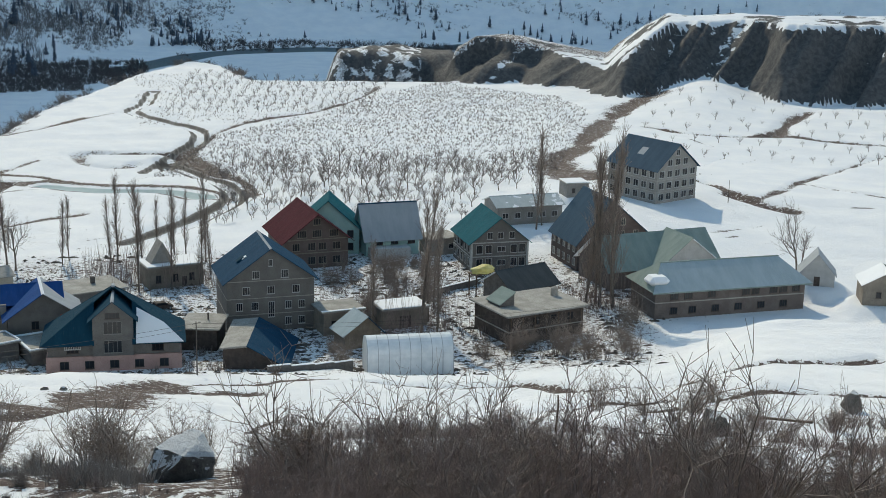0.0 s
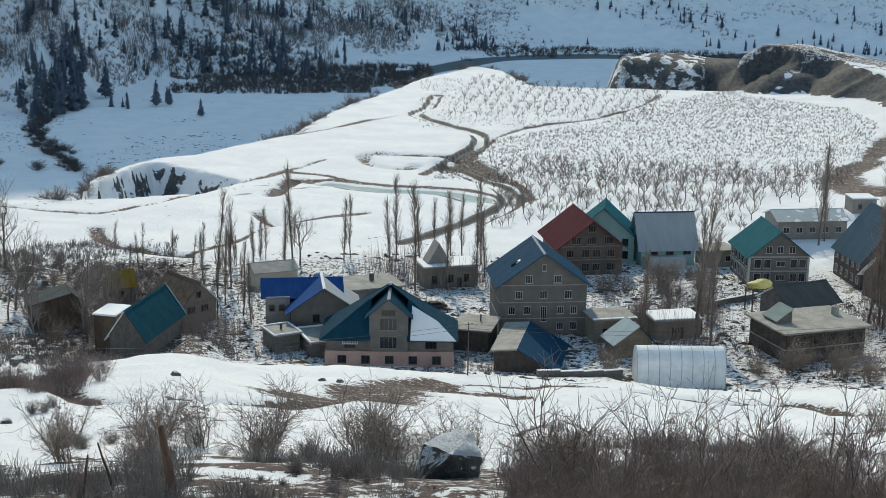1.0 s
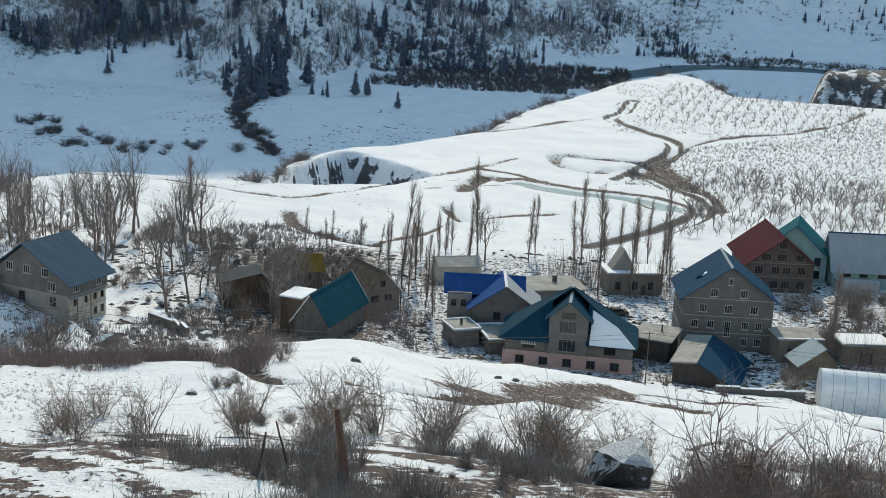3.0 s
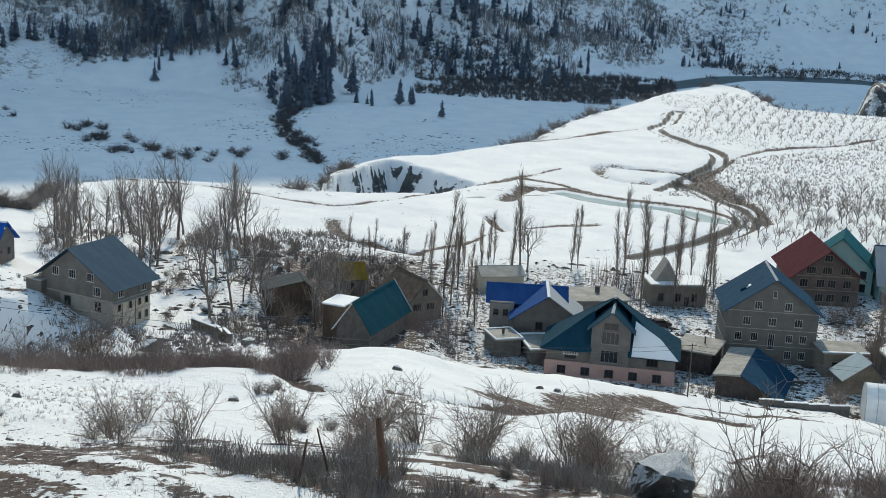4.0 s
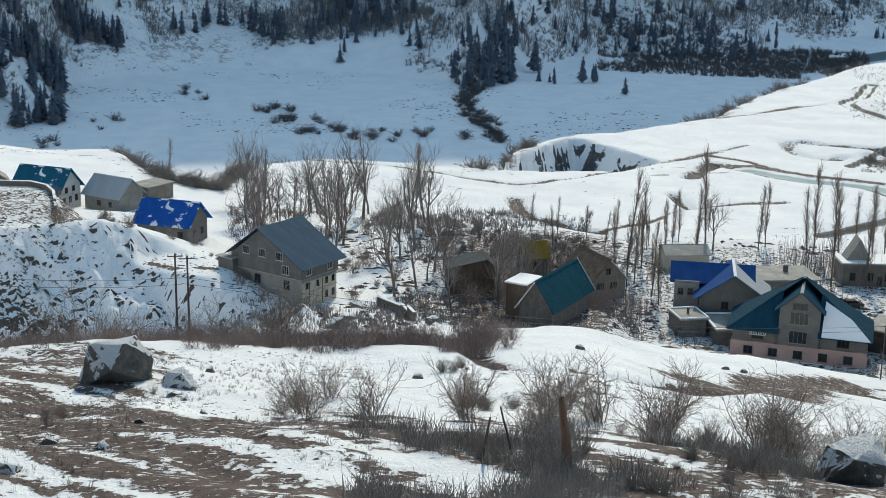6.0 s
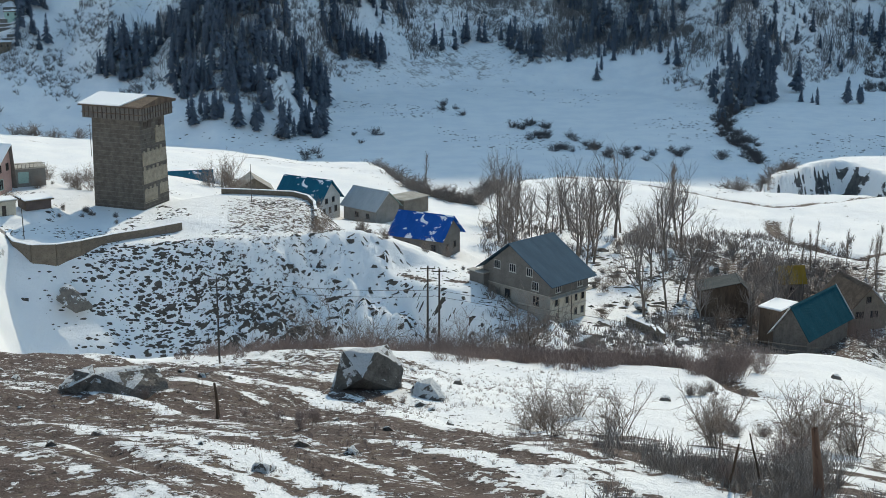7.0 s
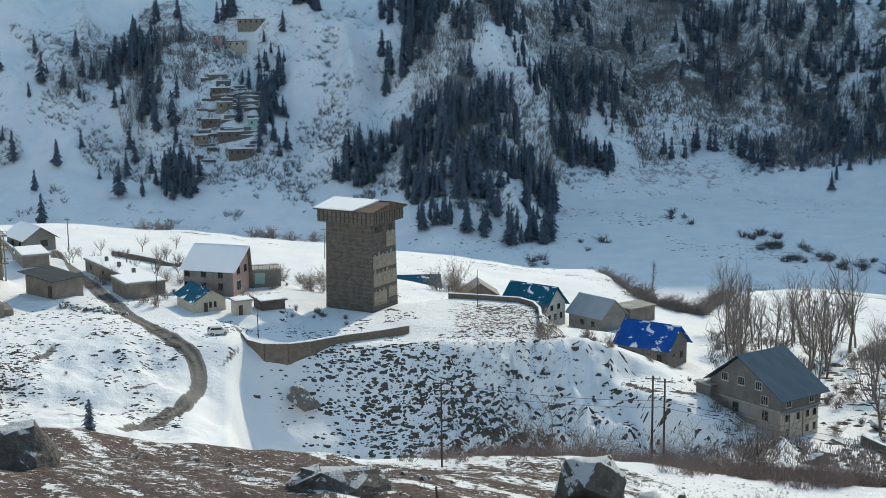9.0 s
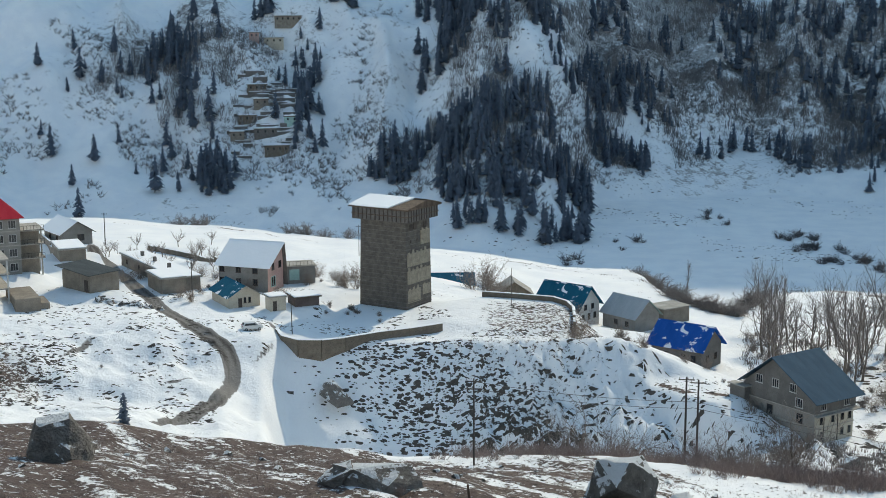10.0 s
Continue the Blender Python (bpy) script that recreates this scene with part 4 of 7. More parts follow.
part("roof_snow", boxed(-0.5, -0.5, 0, 0.6, 0.5, 0.15, bevel=0.07), M["snow"], h.root, "", Matrix.Translation((4.0, 4.6, 13.0)) @ Euler((0, -0.6, 0)).to_matrix().to_4x4())

# wide house with two side wings of roof round a central gabled bay
h = House("bluebig", "house", "wide grey house, dark blue roof, central bay, pink ground floor")
h.body(2.7, M["pink"], label="pink plastered ground floor")
h.body(5.4, M["grey_block"], x0=0.3, x1=22.2, y0=0.3, sunk=-2.75)
tip = (11.2, 5.6, 13.4)
rim = [(-0.9, -0.9, 4.8), (23.2, -0.9, 4.8), (23.2, 12.0, 4.8), (-0.9, 12.0, 4.8)]
for k in range(1, 4):
    p, q = rim[k], rim[(k + 1) % 4]
    along_eave = (Vector(q) - Vector(p)).normalized() * 0.25
    h.slope(p, q, Vector(tip) + along_eave, Vector(tip) - along_eave, M["roof_darkblue"])
h.slope((-0.9, -0.9, 4.8), (8.0, -0.9, 4.8), (8.0, 3.9, 11.1), (7.7, 3.9, 11.1), M["roof_darkblue"])
h.slope((14.3, -0.9, 4.8), (23.2, -0.9, 4.8), (14.6, 3.9, 11.1), (14.3, 3.9, 11.1), M["roof_darkblue"])
h.body(9.4, M["grey_block"], 2.9, x0=7.8, x1=14.5, y0=-0.3, y1=5.0, sunk=-2.75)
h.gable_roof(9.4, 2.9, M["roof_darkblue"], x0=7.8, x1=14.5, y0=-0.1, y1=5.4, over=0.8, cap=M["roof_grey"])
h.slope((14.9, -0.95, 5.0), (22.9, -0.95, 5.0), (19.6, 1.2, 7.9), (15.1, 2.9, 10.2), M["snow"], 0.3, "snow lying on the front roof", "roof_snow")
part("hip_cap", boxed(10.9, 4.9, 13.3, 11.5, 6.2, 13.7, bevel=0.1), M["roof_grey"], h.root)
h.windows("front", spread(5, 22.5, 3.0), 0.5, 1.5, 1.4, 1, M["dark_frame"])
for z in (3.3, 6.6):
    f, g = window_meshes(3.0, 2.2, 3, M["render_grey"])
    win = child("window", f, h.root, pose(11.1, -0.34, z))
    child("pane", g, win)
f, g = window_meshes(2.4, 1.0, 3, M["dark_frame"])
child("pane", g, child("window", f, h.root, pose(11.1, -0.34, 9.3)))
bm = railing(3.1, 5.8, 4.05, 5.25, 0.27, -0.5, 0.13)
part("balcony_railing", bm, M["white"], h.root, "white slatted balcony railing")
h.windows("front", (4.4, 18.5), 3.2, 2.0, 1.3, 2, M["dark_frame"], -0.28)

h = House("darkflat", "house", "stone house, walls coloured dark as in shade, flat earthen roof and rooftop shed")
# near-black wall colour includes the shade on the front
h.body(5.4, M["dark_frame"])
for x in spread(7, 16.5, 0.4):
    part("wall_post", boxed(x - 0.1, -0.08, 0, x + 0.1, 0.04, 5.4), M["wood"], h.root)
h.flat_roof(5.4, M["mud_roof"], 0.9, 0.35)
h.band(2.4, M["concrete"], 0.3, 0.12)
h.windows("front", spread(4, 15.7, 2.2), 3.2, 1.4, 1.5, 1, M["dark_frame"])
h.windows("front", (3.0, 12.0), 0.7, 1.3, 1.3, 1, M["dark_frame"])
shed = part("rooftop_shed", prism([(1.2, 5.75), (4.2, 5.75), (4.2, 8.1), (1.2, 6.3)], 5.0, 9.5), M["dark_wall"], h.root)
part("shed_roof", prism([(0.9, 6.12), (4.4, 8.24), (4.4, 8.38), (0.9, 6.28)], 4.8, 9.7), M["roof_green"], shed)

h = House("school", "school_building", "long low brown building with pale metal roof sheets", "school")
h.body(6.0, M["school_wall"], sunk=3)
h.slope((-1, -1, 5.5), (33.6, -1, 5.5), (29.2, 5.5, 9.7), (3.4, 5.5, 9.7), M["roof_pale"])
h.slope((33.6, 12, 5.5), (-1, 12, 5.5), (3.4, 5.5, 9.7), (29.2, 5.5, 9.7), M["snow"])
h.slope((33.6, -1, 5.5), (33.6, 12, 5.5), (29.2, 5.6, 9.7), (29.2, 5.4, 9.7), M["snow"])
h.slope((-1, 12, 5.5), (-1, -1, 5.5), (3.4, 5.4, 9.7), (3.4, 5.6, 9.7), M["roof_green"])
part("ridge_cap", boxed(3.2, 5.3, 9.68, 29.4, 5.7, 9.86, bevel=0.06), M["roof_green"], h.root)
part("eave_board", boxed(-1.05, -1.06, 5.25, 33.65, -0.98, 5.5), M["roof_green"], h.root)
h.windows("front", (4, 7, 12, 19.5, 21.6, 25.6, 27.8, 30.6), 3.7, 1.7, 1.5, 2, M["dark_frame"])
h.windows("front", (4, 8, 13, 18, 23, 28), 0.8, 1.6, 1.4, 2, M["dark_frame"])
h.band(3.1, M["concrete"])
part("slid_snow", boxed(-0.9, 0.4, 6.2, 3.4, 4.4, 8.1, bevel=0.8), M["snow"], h.root, "heap of slid snow")
h = House("schoolgable", "school_hall", "hall with grey-green metal roof and pale snowy cross gable", "school")
h.body(4.6, M["school_wall"], 5.2, "side", x0=-7, x1=19, sunk=3)
h.gable_roof(4.6, 5.2, M["roof_green"], M["snow"], gable="side", x0=-7, x1=19, over=1.0)
h.body(4.6, M["white"], 5.8, x0=3.0, x1=18.0, y0=-2.6, y1=6, sunk=3, label="pale gable cladding")
h.gable_roof(4.6, 5.8, M["roof_green"], M["snow"], over=0.8, x0=3.0, x1=18.0, y0=-2.6, y1=6.2, cap=M["roof_green"])

# tunnel greenhouse of plastic film over hoops
h = House("greenhouse", "greenhouse", "white plastic film tunnel greenhouse with visible hoops", "greenhouse")
arc = [(3.0 - 3.0 * math.cos(a), 3.2 + 3.2 * math.sin(a)) for a in np.linspace(0, math.pi, 15)]
outline = [(0, -0.4), *arc, (6, -0.4)]
turn_in = Matrix(((0, 1, 0, 0), (1, 0, 0, 0), (0, 0, 1, 0), (0, 0, 0, 1)))
bm = prism(outline, 0, 15)
bmesh.ops.transform(bm, matrix=turn_in, verts=bm.verts)
bmesh.ops.recalc_face_normals(bm, faces=bm.faces)
film = Nodes("plastic_film", 0.35, 0.0, 0.5)
M["film"] = film.done(film.mix(film.step(film.noise(0.6, 5), 0.3, 0.7), (0.62, 0.66, 0.68), (0.76, 0.79, 0.80)))
part("cover", bm, M["film"], h.root)
inner = [(3 + (y - 3) * 0.985, z - 0.02) for y, z in outline]
outer = [(3 + (y - 3) * 1.02, z + 0.05) for y, z in outline]
for k in range(9):
    bm = prism(outer + inner[::-1], k * 1.86, k * 1.86 + 0.08)
    bmesh.ops.transform(bm, matrix=turn_in, verts=bm.verts)
    bmesh.ops.recalc_face_normals(bm, faces=bm.faces)
    part("hoop", bm, M["roof_grey"], h.root)

h = House("tealwall", "house", "pale teal two-storey house with teal metal gable roof")
h.body(6.0, M["teal_wall"], 6.2)
h.gable_roof(6.0, 6.2, M["roof_teal"], over=0.8)
for z in (0.9, 3.8):
    h.windows("front", spread(4, 14, 2), z, 1.4, 1.7, 0, M["dark_frame"])
    h.windows("right", spread(3, 10, 2), z, 1.4, 1.7, 0, M["dark_frame"])
h = House("whiteroof", "house", "cream house with pale galvanised roof and snow bank below")
h.body(4.6, M["teal_wall"], 6.6, "side")
h.gable_roof(4.6, 6.6, M["roof_grey"], gable="side", over=0.8, cap=M["roof_blue"])
h.windows("front", (3.0, 6.6, 10.6), 2.6, 1.7, 1.5, 1, M["dark_frame"])
h.body(2.4, M["white"], x0=0.4, x1=9.5, y0=-3.0, y1=-0.05, label="white lean-to")

h = House("concshed", "shed", "dark timber shed with flat concrete roof", "shed")
h.body(3.9, M["dark_frame"])
h.flat_roof(3.9, M["mud_roof"], 0.6, 0.3)
part("stovepipe", boxed(3.8, 5.0, 4.21, 4.05, 5.25, 5.5, bevel=0.03), M["iron"], h.root)
# barn with a flat earthen half and a blue sheet-metal slope that falls almost to the ground
h = House("lowblue", "barn", "dark timber barn, half earthen roof, half blue metal slope", "barn")
part("wall", prism([(0.5, -1.0), (10.6, -1.0), (10.6, 0.9), (4.6, 4.0), (0.5, 3.7)], 0.4, 16.0), M["dark_frame"], h.root)
h.slope((0, 16.5, 3.75), (0, -0.2, 3.75), (4.6, -0.2, 4.25), (4.6, 16.5, 4.25), M["mud_roof"], 0.3, "packed earth roof half")
h.slope((11.9, -0.4, 0.45), (11.9, 16.7, 0.45), (4.6, 16.7, 4.4), (4.6, -0.4, 4.4), M["roof_blue"], 0.12, "blue sheet-metal roof slope")
part("doorway", boxed(1.6, 0.33, 0, 3.0, 0.42, 2.2), M["dark_frame"], h.root)
part("post", boxed(4.4, 0.2, -0.5, 4.6, 0.39, 3.9), M["dark_frame"], h.root)
h = House("flatsmall", "house", "small stone house with flat earth roof edged with snow")
h.body(4.4, M["mud"])
h.flat_roof(4.4, M["mud_roof"], 0.5, 0.3)
part("roof_snow", boxed(-0.5, -0.5, 4.71, 8.1, 0.1, 4.85, bevel=0.05), M["snow"], h.root)
h.windows("front", (2.0, 5.4), 1.6, 1.0, 1.2, 1, M["dark_frame"])
h = House("bluesmall", "hut", "small hut with slate-blue metal roof", "hut")
h.body(3.0, M["stone"], 2.8, ridge=0.6)
h.gable_roof(3.0, 2.8, M["roof_pale"], M["roof_blue"], ridge=0.6, over=0.7)
h = House("ruin", "hut", "roofless brown stone hut with dark opening", "hut")
h.body(3.6, M["mud"])
h.flat_roof(3.6, M["mud_roof"], 0.4, 0.3, snow=True)
part("doorway", boxed(3.2, -0.06, 0, 5.6, 0.05, 2.3), M["dark_frame"], h.root)
h = House("lowdark", "house", "low dark house with grey metal gable roof")
h.body(4.2, M["dark_wall"], 2.8, "side")
h.gable_roof(4.2, 2.8, M["roof_dark"], M["snow"], gable="side", over=0.8)
h = House("flatback", "house", "grey house with flat metal roof half under snow")
h.body(4.6, M["render_grey"], 1.6, "side")
h.gable_roof(4.6, 1.6, M["roof_pale_snow"], M["snow"], gable="side", over=0.6)
h.windows("front", spread(5, 17, 2), 1.6, 1.5, 1.4, 1)
h = House("flatbox", "hut", "small grey flat-roofed hut topped with snow", "hut")
h.body(3.6, M["render_grey"])
h.flat_roof(3.6, M["concrete"], 0.4, 0.2, snow=True)
h.windows("front", (1.8, 4.2), 1.2, 0.9, 1.2, 0, M["dark_frame"])
h = House("tankhut", "house", "grey flat-roofed house with snowy concrete roof")
h.body(3.8, M["render_grey"])
h.flat_roof(3.8, M["concrete"], 0.5, 0.25)
h.windows("front", (2.0, 5.0), 1.3, 1.2, 1.3, 1)
h = House("eastshed", "shed", "pale steep-gabled shed beside the snow field", "shed")
h.body(2.6, M["white"], 4.0, sunk=4)
h.gable_roof(2.6, 4.0, M["roof_grey"], over=0.4)
part("doorway", boxed(2.9, -0.05, 0, 4.1, 0.05, 2.0), M["dark_frame"], h.root)
h = House("eastbarn", "barn", "stone barn with snowy pitched roof", "barn")
h.body(4.2, M["mud"], 2.6, sunk=4)
h.gable_roof(4.2, 2.6, M["snow"], M["roof_dark"], over=0.5)
h.windows("front", (3.0, 6.2), 1.6, 1.0, 1.2, 0, M["dark_frame"])

h = House("royal", "house", "two-storey house with bright blue roof and red window frame")
h.body(5.6, M["grey_block"], 4.2)
h.gable_roof(5.6, 4.2, M["roof_royal"], M["roof_grey"], over=1.0, cap=M["snow"])
h.body(7.0, M["render_grey"], x0=-4.5, x1=-0.05, y0=4.0, y1=11, label="grey side wing")
h.gable_roof(7.0, 2.4, M["roof_royal"], gable="side", x0=-4.8, x1=9.5, y0=4.6, y1=11.5, over=0.6)
h.windows("front", (-3.4, -1.6), 4.4, 1.0, 1.2, 1, M["dark_frame"], -4.02)
h.windows("front", (9.6,), 3.7, 1.3, 1.9, 0, M["red"])
part("shutter", boxed(10.3, -0.08, 3.7, 11.0, 0.02, 5.5), M["red"], h.root, "red painted shutter")
h.windows("front", (4.6,), 3.2, 1.3, 1.5, 1, M["dark_frame"])
h.windows("front", (3.0, 8.5), 0.6, 1.2, 1.4, 1, M["dark_frame"])
h = House("stonegable", "house", "tan stone house with steep gable and snowy roof slope")
h.body(4.2, M["mud"], 4.0)
h.gable_roof(4.2, 4.0, M["wood"], M["snow"], over=0.9, cap=M["dark_frame"])
h.windows("front", (3.9,), 5.2, 1.0, 1.2, 0, M["dark_frame"])
h.windows("front", (2.2, 5.2), 2.4, 1.6, 1.2, 1, M["dark_frame"])
h = House("tealroof", "house", "dark house with steep teal metal roof and snow patch")
h.body(4.2, M["dark_wall"], 4.4, "side")
h.gable_roof(4.2, 4.4, M["roof_petrol"], M["snow"], "side", over=0.7, cap=M["roof_petrol"])
part("rake_board", prism([(-0.75, 3.2), (3.1, 8.68), (3.1, 8.95), (-0.75, 3.5)], 0, 0.22), M["roof_grey"], h.root, "", Matrix(((0, 1, 0, 16.7), (1, 0, 0, 0), (0, 0, 1, 0), (0, 0, 0, 1))))
h.windows("right", (2.0, 4.2), 1.4, 1.0, 1.3, 0, M["dark_frame"])
part("annex_wall", boxed(3.0, 6.25, -2, 9.0, 10.4, 6.4), M["wood"], h.root)
part("roof_snow", boxed(2.7, 6.3, 6.404, 9.3, 10.7, 6.72, bevel=0.12), M["snow"], h.root)
h = House("yellowhut", "hut", "tall narrow hut with ochre yellow roof", "hut")
h.body(5.4, M["dark_wall"], 2.4, "side", ridge=0.4)
h.gable_roof(5.4, 2.4, M["roof_yellow"], M["snow"], "side", over=0.5, ridge=0.4)
h.windows("front", (2.4,), 3.0, 1.0, 1.2, 0, M["dark_frame"])
h = House("darkhut", "hut", "dark timber hut with snowy lean roof in the brush", "hut")
h.body(5.2, M["wood"], 1.6, ridge=0.8)
h.gable_roof(5.2, 1.6, M["roof_dark"], ridge=0.8, over=0.5)
h = House("flatconc", "house", "grey stone house with pale flat roof and chimney")
h.body(4.6, M["render_grey"])
h.flat_roof(4.6, M["mud_roof"], 0.6, 0.3)
part("chimney", boxed(6, 5, 4.91, 6.8, 5.8, 6.2, bevel=0.05), M["dark_wall"], h.root)
h = House("courtyard", "hut", "low stone hut with flat earth roof rimmed with snow", "hut")
h.body(3.2, M["dark_wall"])
h.flat_roof(3.2, M["mud_roof"], 0.4, 0.25)
for x0, y0, x1, y1 in ((-0.4, -0.4, 5.1, 0.0), (-0.4, 0.004, -0.05, 6.2), (4.75, 0.004, 5.1, 6.2), (-0.05, 5.9, 4.75, 6.3)):
    part("roof_snow", boxed(x0, y0, 3.46, x1, y1, 3.7, bevel=0.08), M["snow"], h.root)
part("stovepipe", boxed(2.2, 3.0, 3.454, 2.6, 3.4, 4.5, bevel=0.05), M["iron"], h.root)
h = House("earthterrace", "shed", "low stone shed under flat earth roof rimmed with snow", "shed")
h.body(2.6, M["dark_wall"])
h.flat_roof(2.6, M["mud_roof"], 0.4, 0.25)
for x0, y0, x1, y1 in ((-0.4, -0.4, 7.0, 0.1), (-0.4, 0.104, 0.1, 9.0), (0.104, 8.5, 7.0, 9.2)):
    part("roof_snow", boxed(x0, y0, 2.86, x1, y1, 3.08, bevel=0.08), M["snow"], h.root)
h = House("midgrey", "house", "small grey house with pale metal roof")
h.body(4.0, M["cream"], 1.2, "side")
h.gable_roof(4.0, 1.2, M["mud_roof"], gable="side", over=0.4)
h.windows("front", (2.0, 5.5), 1.4, 1.1, 1.2, 1, M["dark_frame"])
h = House("treehouse", "house", "tan house with flat snowy roof and pale steep attic")
h.body(4.4, M["mud"])
h.flat_roof(4.4, M["mud_roof"], 0.5, 0.25, snow=True)
part("attic", prism([(1.0, 4.86), (6.0, 4.86), (3.6, 9.2)], 2.0, 6.0), M["hotel_wall"], h.root, "pale steep attic gable")
h.windows("front", (2.0, 5.6, 9.0), 1.2, 1.1, 1.6, 1, M["dark_frame"])
part("door", boxed(7.0, -0.05, 0, 8.0, 0.03, 2.1), M["dark_frame"], h.root)

# house on the slope with a slate-blue roof, pale lower floors
h = House("slate", "house", "four-storey grey house with slate-blue metal roof on the slope")
h.body(5.3, M["hotel_wall"], sunk=4, label="grey rendered lower floors")
part("end_plaster", boxed(0.02, -0.06, -3.5, h.w - 0.02, -0.004, 5.28), M["cream"], h.root, "cream plaster on the end wall")
h.body(8.0, M["grey_block"], 5.2, "side", sunk=-5.35, x0=-0.25, y0=-0.25, x1=9.85, y1=15.7, ridge=0.58)
h.slope((-1.2, -1.5, 7.5), (10.8, -1.5, 7.5), (10.8, 9.0, 13.5), (-1.2, 9.0, 13.5), M["roof_navy"])
h.slope((10.8, 16.8, 7.7), (-1.2, 16.8, 7.7), (-1.2, 9.0, 13.4), (10.8, 9.0, 13.4), M["roof_navy"])
h.band(5.3, M["concrete"], 0.4, 0.16), h.band(2.7, M["concrete"], 0.12, 0.2)
h.windows("front", (1.6, 4.4, 6.8, 8.6), 3.3, 0.95, 1.5, 0, M["cream"], 0.08)
h.windows("front", (1.8, 6.8, 8.6), 0.7, 0.95, 1.5, 0, M["cream"], 0.08)
part("balcony_slab", boxed(-0.6, -1.3, 5.1, h.w + 0.6, -0.07, 5.28), M["concrete"], h.root)
for x in (2.2, 5.6):
    part("drain_pipe", boxed(x, -0.18, -2, x + 0.1, -0.065, 5.0), M["iron"], h.root)
h.windows("front", (1.8, 7.6), 5.9, 1.4, 1.6, 2, None, 0.27)
h.windows("left", (3.2, 10.0), 3.2, 1.3, 1.6, 0, M["dark_frame"])
h.windows("left", (3.2,), 5.9, 1.6, 1.6, 2, None, 0.27)
h.windows("left", (4.6, 8.6, 12.4), 8.2, 1.5, 1.5, 2, None, 0.27)
part("porch", boxed(-1.6, 14.5, -2, -0.3, 18.0, 7.0), M["grey_block"], h.root)
part("porch_roof", boxed(-2.0, 14.1, 7.004, -0.1, 18.4, 7.2, bevel=0.04), M["mud_roof"], h.root)

h = House("patchblue", "house", "grey house with bright blue roof patched with snow")
h.body(4.8, M["grey_block"], 3.6, gable="front")
h.gable_roof(4.8, 3.6, M["roof_royal_snow"], over=0.9)
h.windows("left", (1.8, 4.0, 8.0, 11.0), 1.8, 1.1, 1.3, 1, M["dark_frame"])
h.windows("front", (2.5, 6.0), 1.6, 1.0, 1.3, 1, M["dark_frame"])
h = House("tealleft", "house", "white-walled house with teal roof and snow patches")
h.body(4.6, M["white"], 4.0)
h.gable_roof(4.6, 4.0, M["roof_teal_snow"], over=0.8)
h.windows("front", (1.6, 4.0, 6.4), 1.0, 1.0, 1.4, 0, M["dark_frame"])
h.windows("front", (2.6, 5.4), 3.4, 1.0, 1.2, 0, M["dark_frame"])
h.windows("left", spread(4, 14, 2), 1.2, 1.0, 1.4, 0, M["dark_frame"])
h = House("greyroof", "house", "grey house with pale grey-green metal roof")
h.body(3.8, M["render_grey"], 3.4)
h.gable_roof(3.8, 3.4, M["roof_grey"], M["roof_green"], over=0.7)
h.windows("left", (2.5, 6.0), 1.2, 1.1, 1.2, 1, M["dark_frame"])
h = House("flatleft", "house", "small tan house with flat earth roof")
h.body(3.6, M["mud"])
h.flat_roof(3.6, M["mud_roof"], 0.4, 0.25)
h = House("bluesnow", "house", "low house with blue metal roof under patchy snow")
h.body(4.0, M["render_grey"], 2.6, "side")
h.gable_roof(4.0, 2.6, M["roof_teal_snow"], gable="side", over=0.6)
h = House("greytip", "house", "low grey house with shallow gable roof")
h.body(2.8, M["stone"], 3.0)
h.gable_roof(2.8, 3.0, M["mud_roof"], over=0.6)

# the old fort tower: stone with timber courses and a jettied top storey
h = House("tower", "fort_tower", "tall old stone tower with timber courses and jettied top storey", "tower")
w, l = h.w, h.l
bm = boxed(0, 0, -2, w, l, 18.4)
for v in bm.verts:
    if v.co.z > 10:
        v.co.x, v.co.y = w / 2 + (v.co.x - w / 2) * 0.95, l / 2 + (v.co.y - l / 2) * 0.95
part("wall", bm, M["tower_stone"], h.root)
for k in range(19):
    z = 0.5 + k * 0.92
    s = 1 - 0.05 * (z + 2) / 18.2
    bm = boxed(w / 2 - w / 2 * s - 0.05, l / 2 - l / 2 * s - 0.05, z, w / 2 + w / 2 * s + 0.05, l / 2 + l / 2 * s + 0.05, z + 0.13)
    part("timber_course", bm, M["dark_wall"], h.root)
jetty = part("jettied_storey", boxed(-1.0, -1.0, 18.4, w + 1.0, l + 1.0, 20.9), M["dark_wall"], h.root, "dark weathered timber gallery")
for k in range(12):
    x = -1.0 + (w + 2) * (k + 0.5) / 12
    part("gallery_post", boxed(x - 0.09, -1.12, 18.5, x + 0.09, -1.003, 20.8), M["dark_frame"], jetty)
for k in range(13):
    y = -1.0 + (l + 2) * (k + 0.5) / 13
    part("gallery_post", boxed(-1.12, y - 0.09, 18.5, -1.003, y + 0.09, 20.8), M["dark_frame"], jetty)
part("gallery_rail", boxed(-1.16, -1.16, 19.5, w + 1.16, l + 1.16, 19.64), M["wood"], jetty)
roof = part("roof_slab", boxed(-1.6, -1.6, 20.903, w + 1.6, l + 1.6, 21.2, bevel=0.06), M["wood"], h.root)
h.slope((-1.55, l + 1.5, 21.25), (-1.55, 3.4, 21.25), (w * 0.6, 1.6, 22.6), (w * 0.6, l + 1.3, 22.6), M["snow"], 0.3, "snow on the roof", "roof_snow")
h.slope((w + 1.6, -1.6, 21.25), (w + 1.6, l + 1.6, 21.25), (w * 0.58, l + 1.6, 22.55), (w * 0.58, -1.6, 22.55), M["wood"], 0.18)
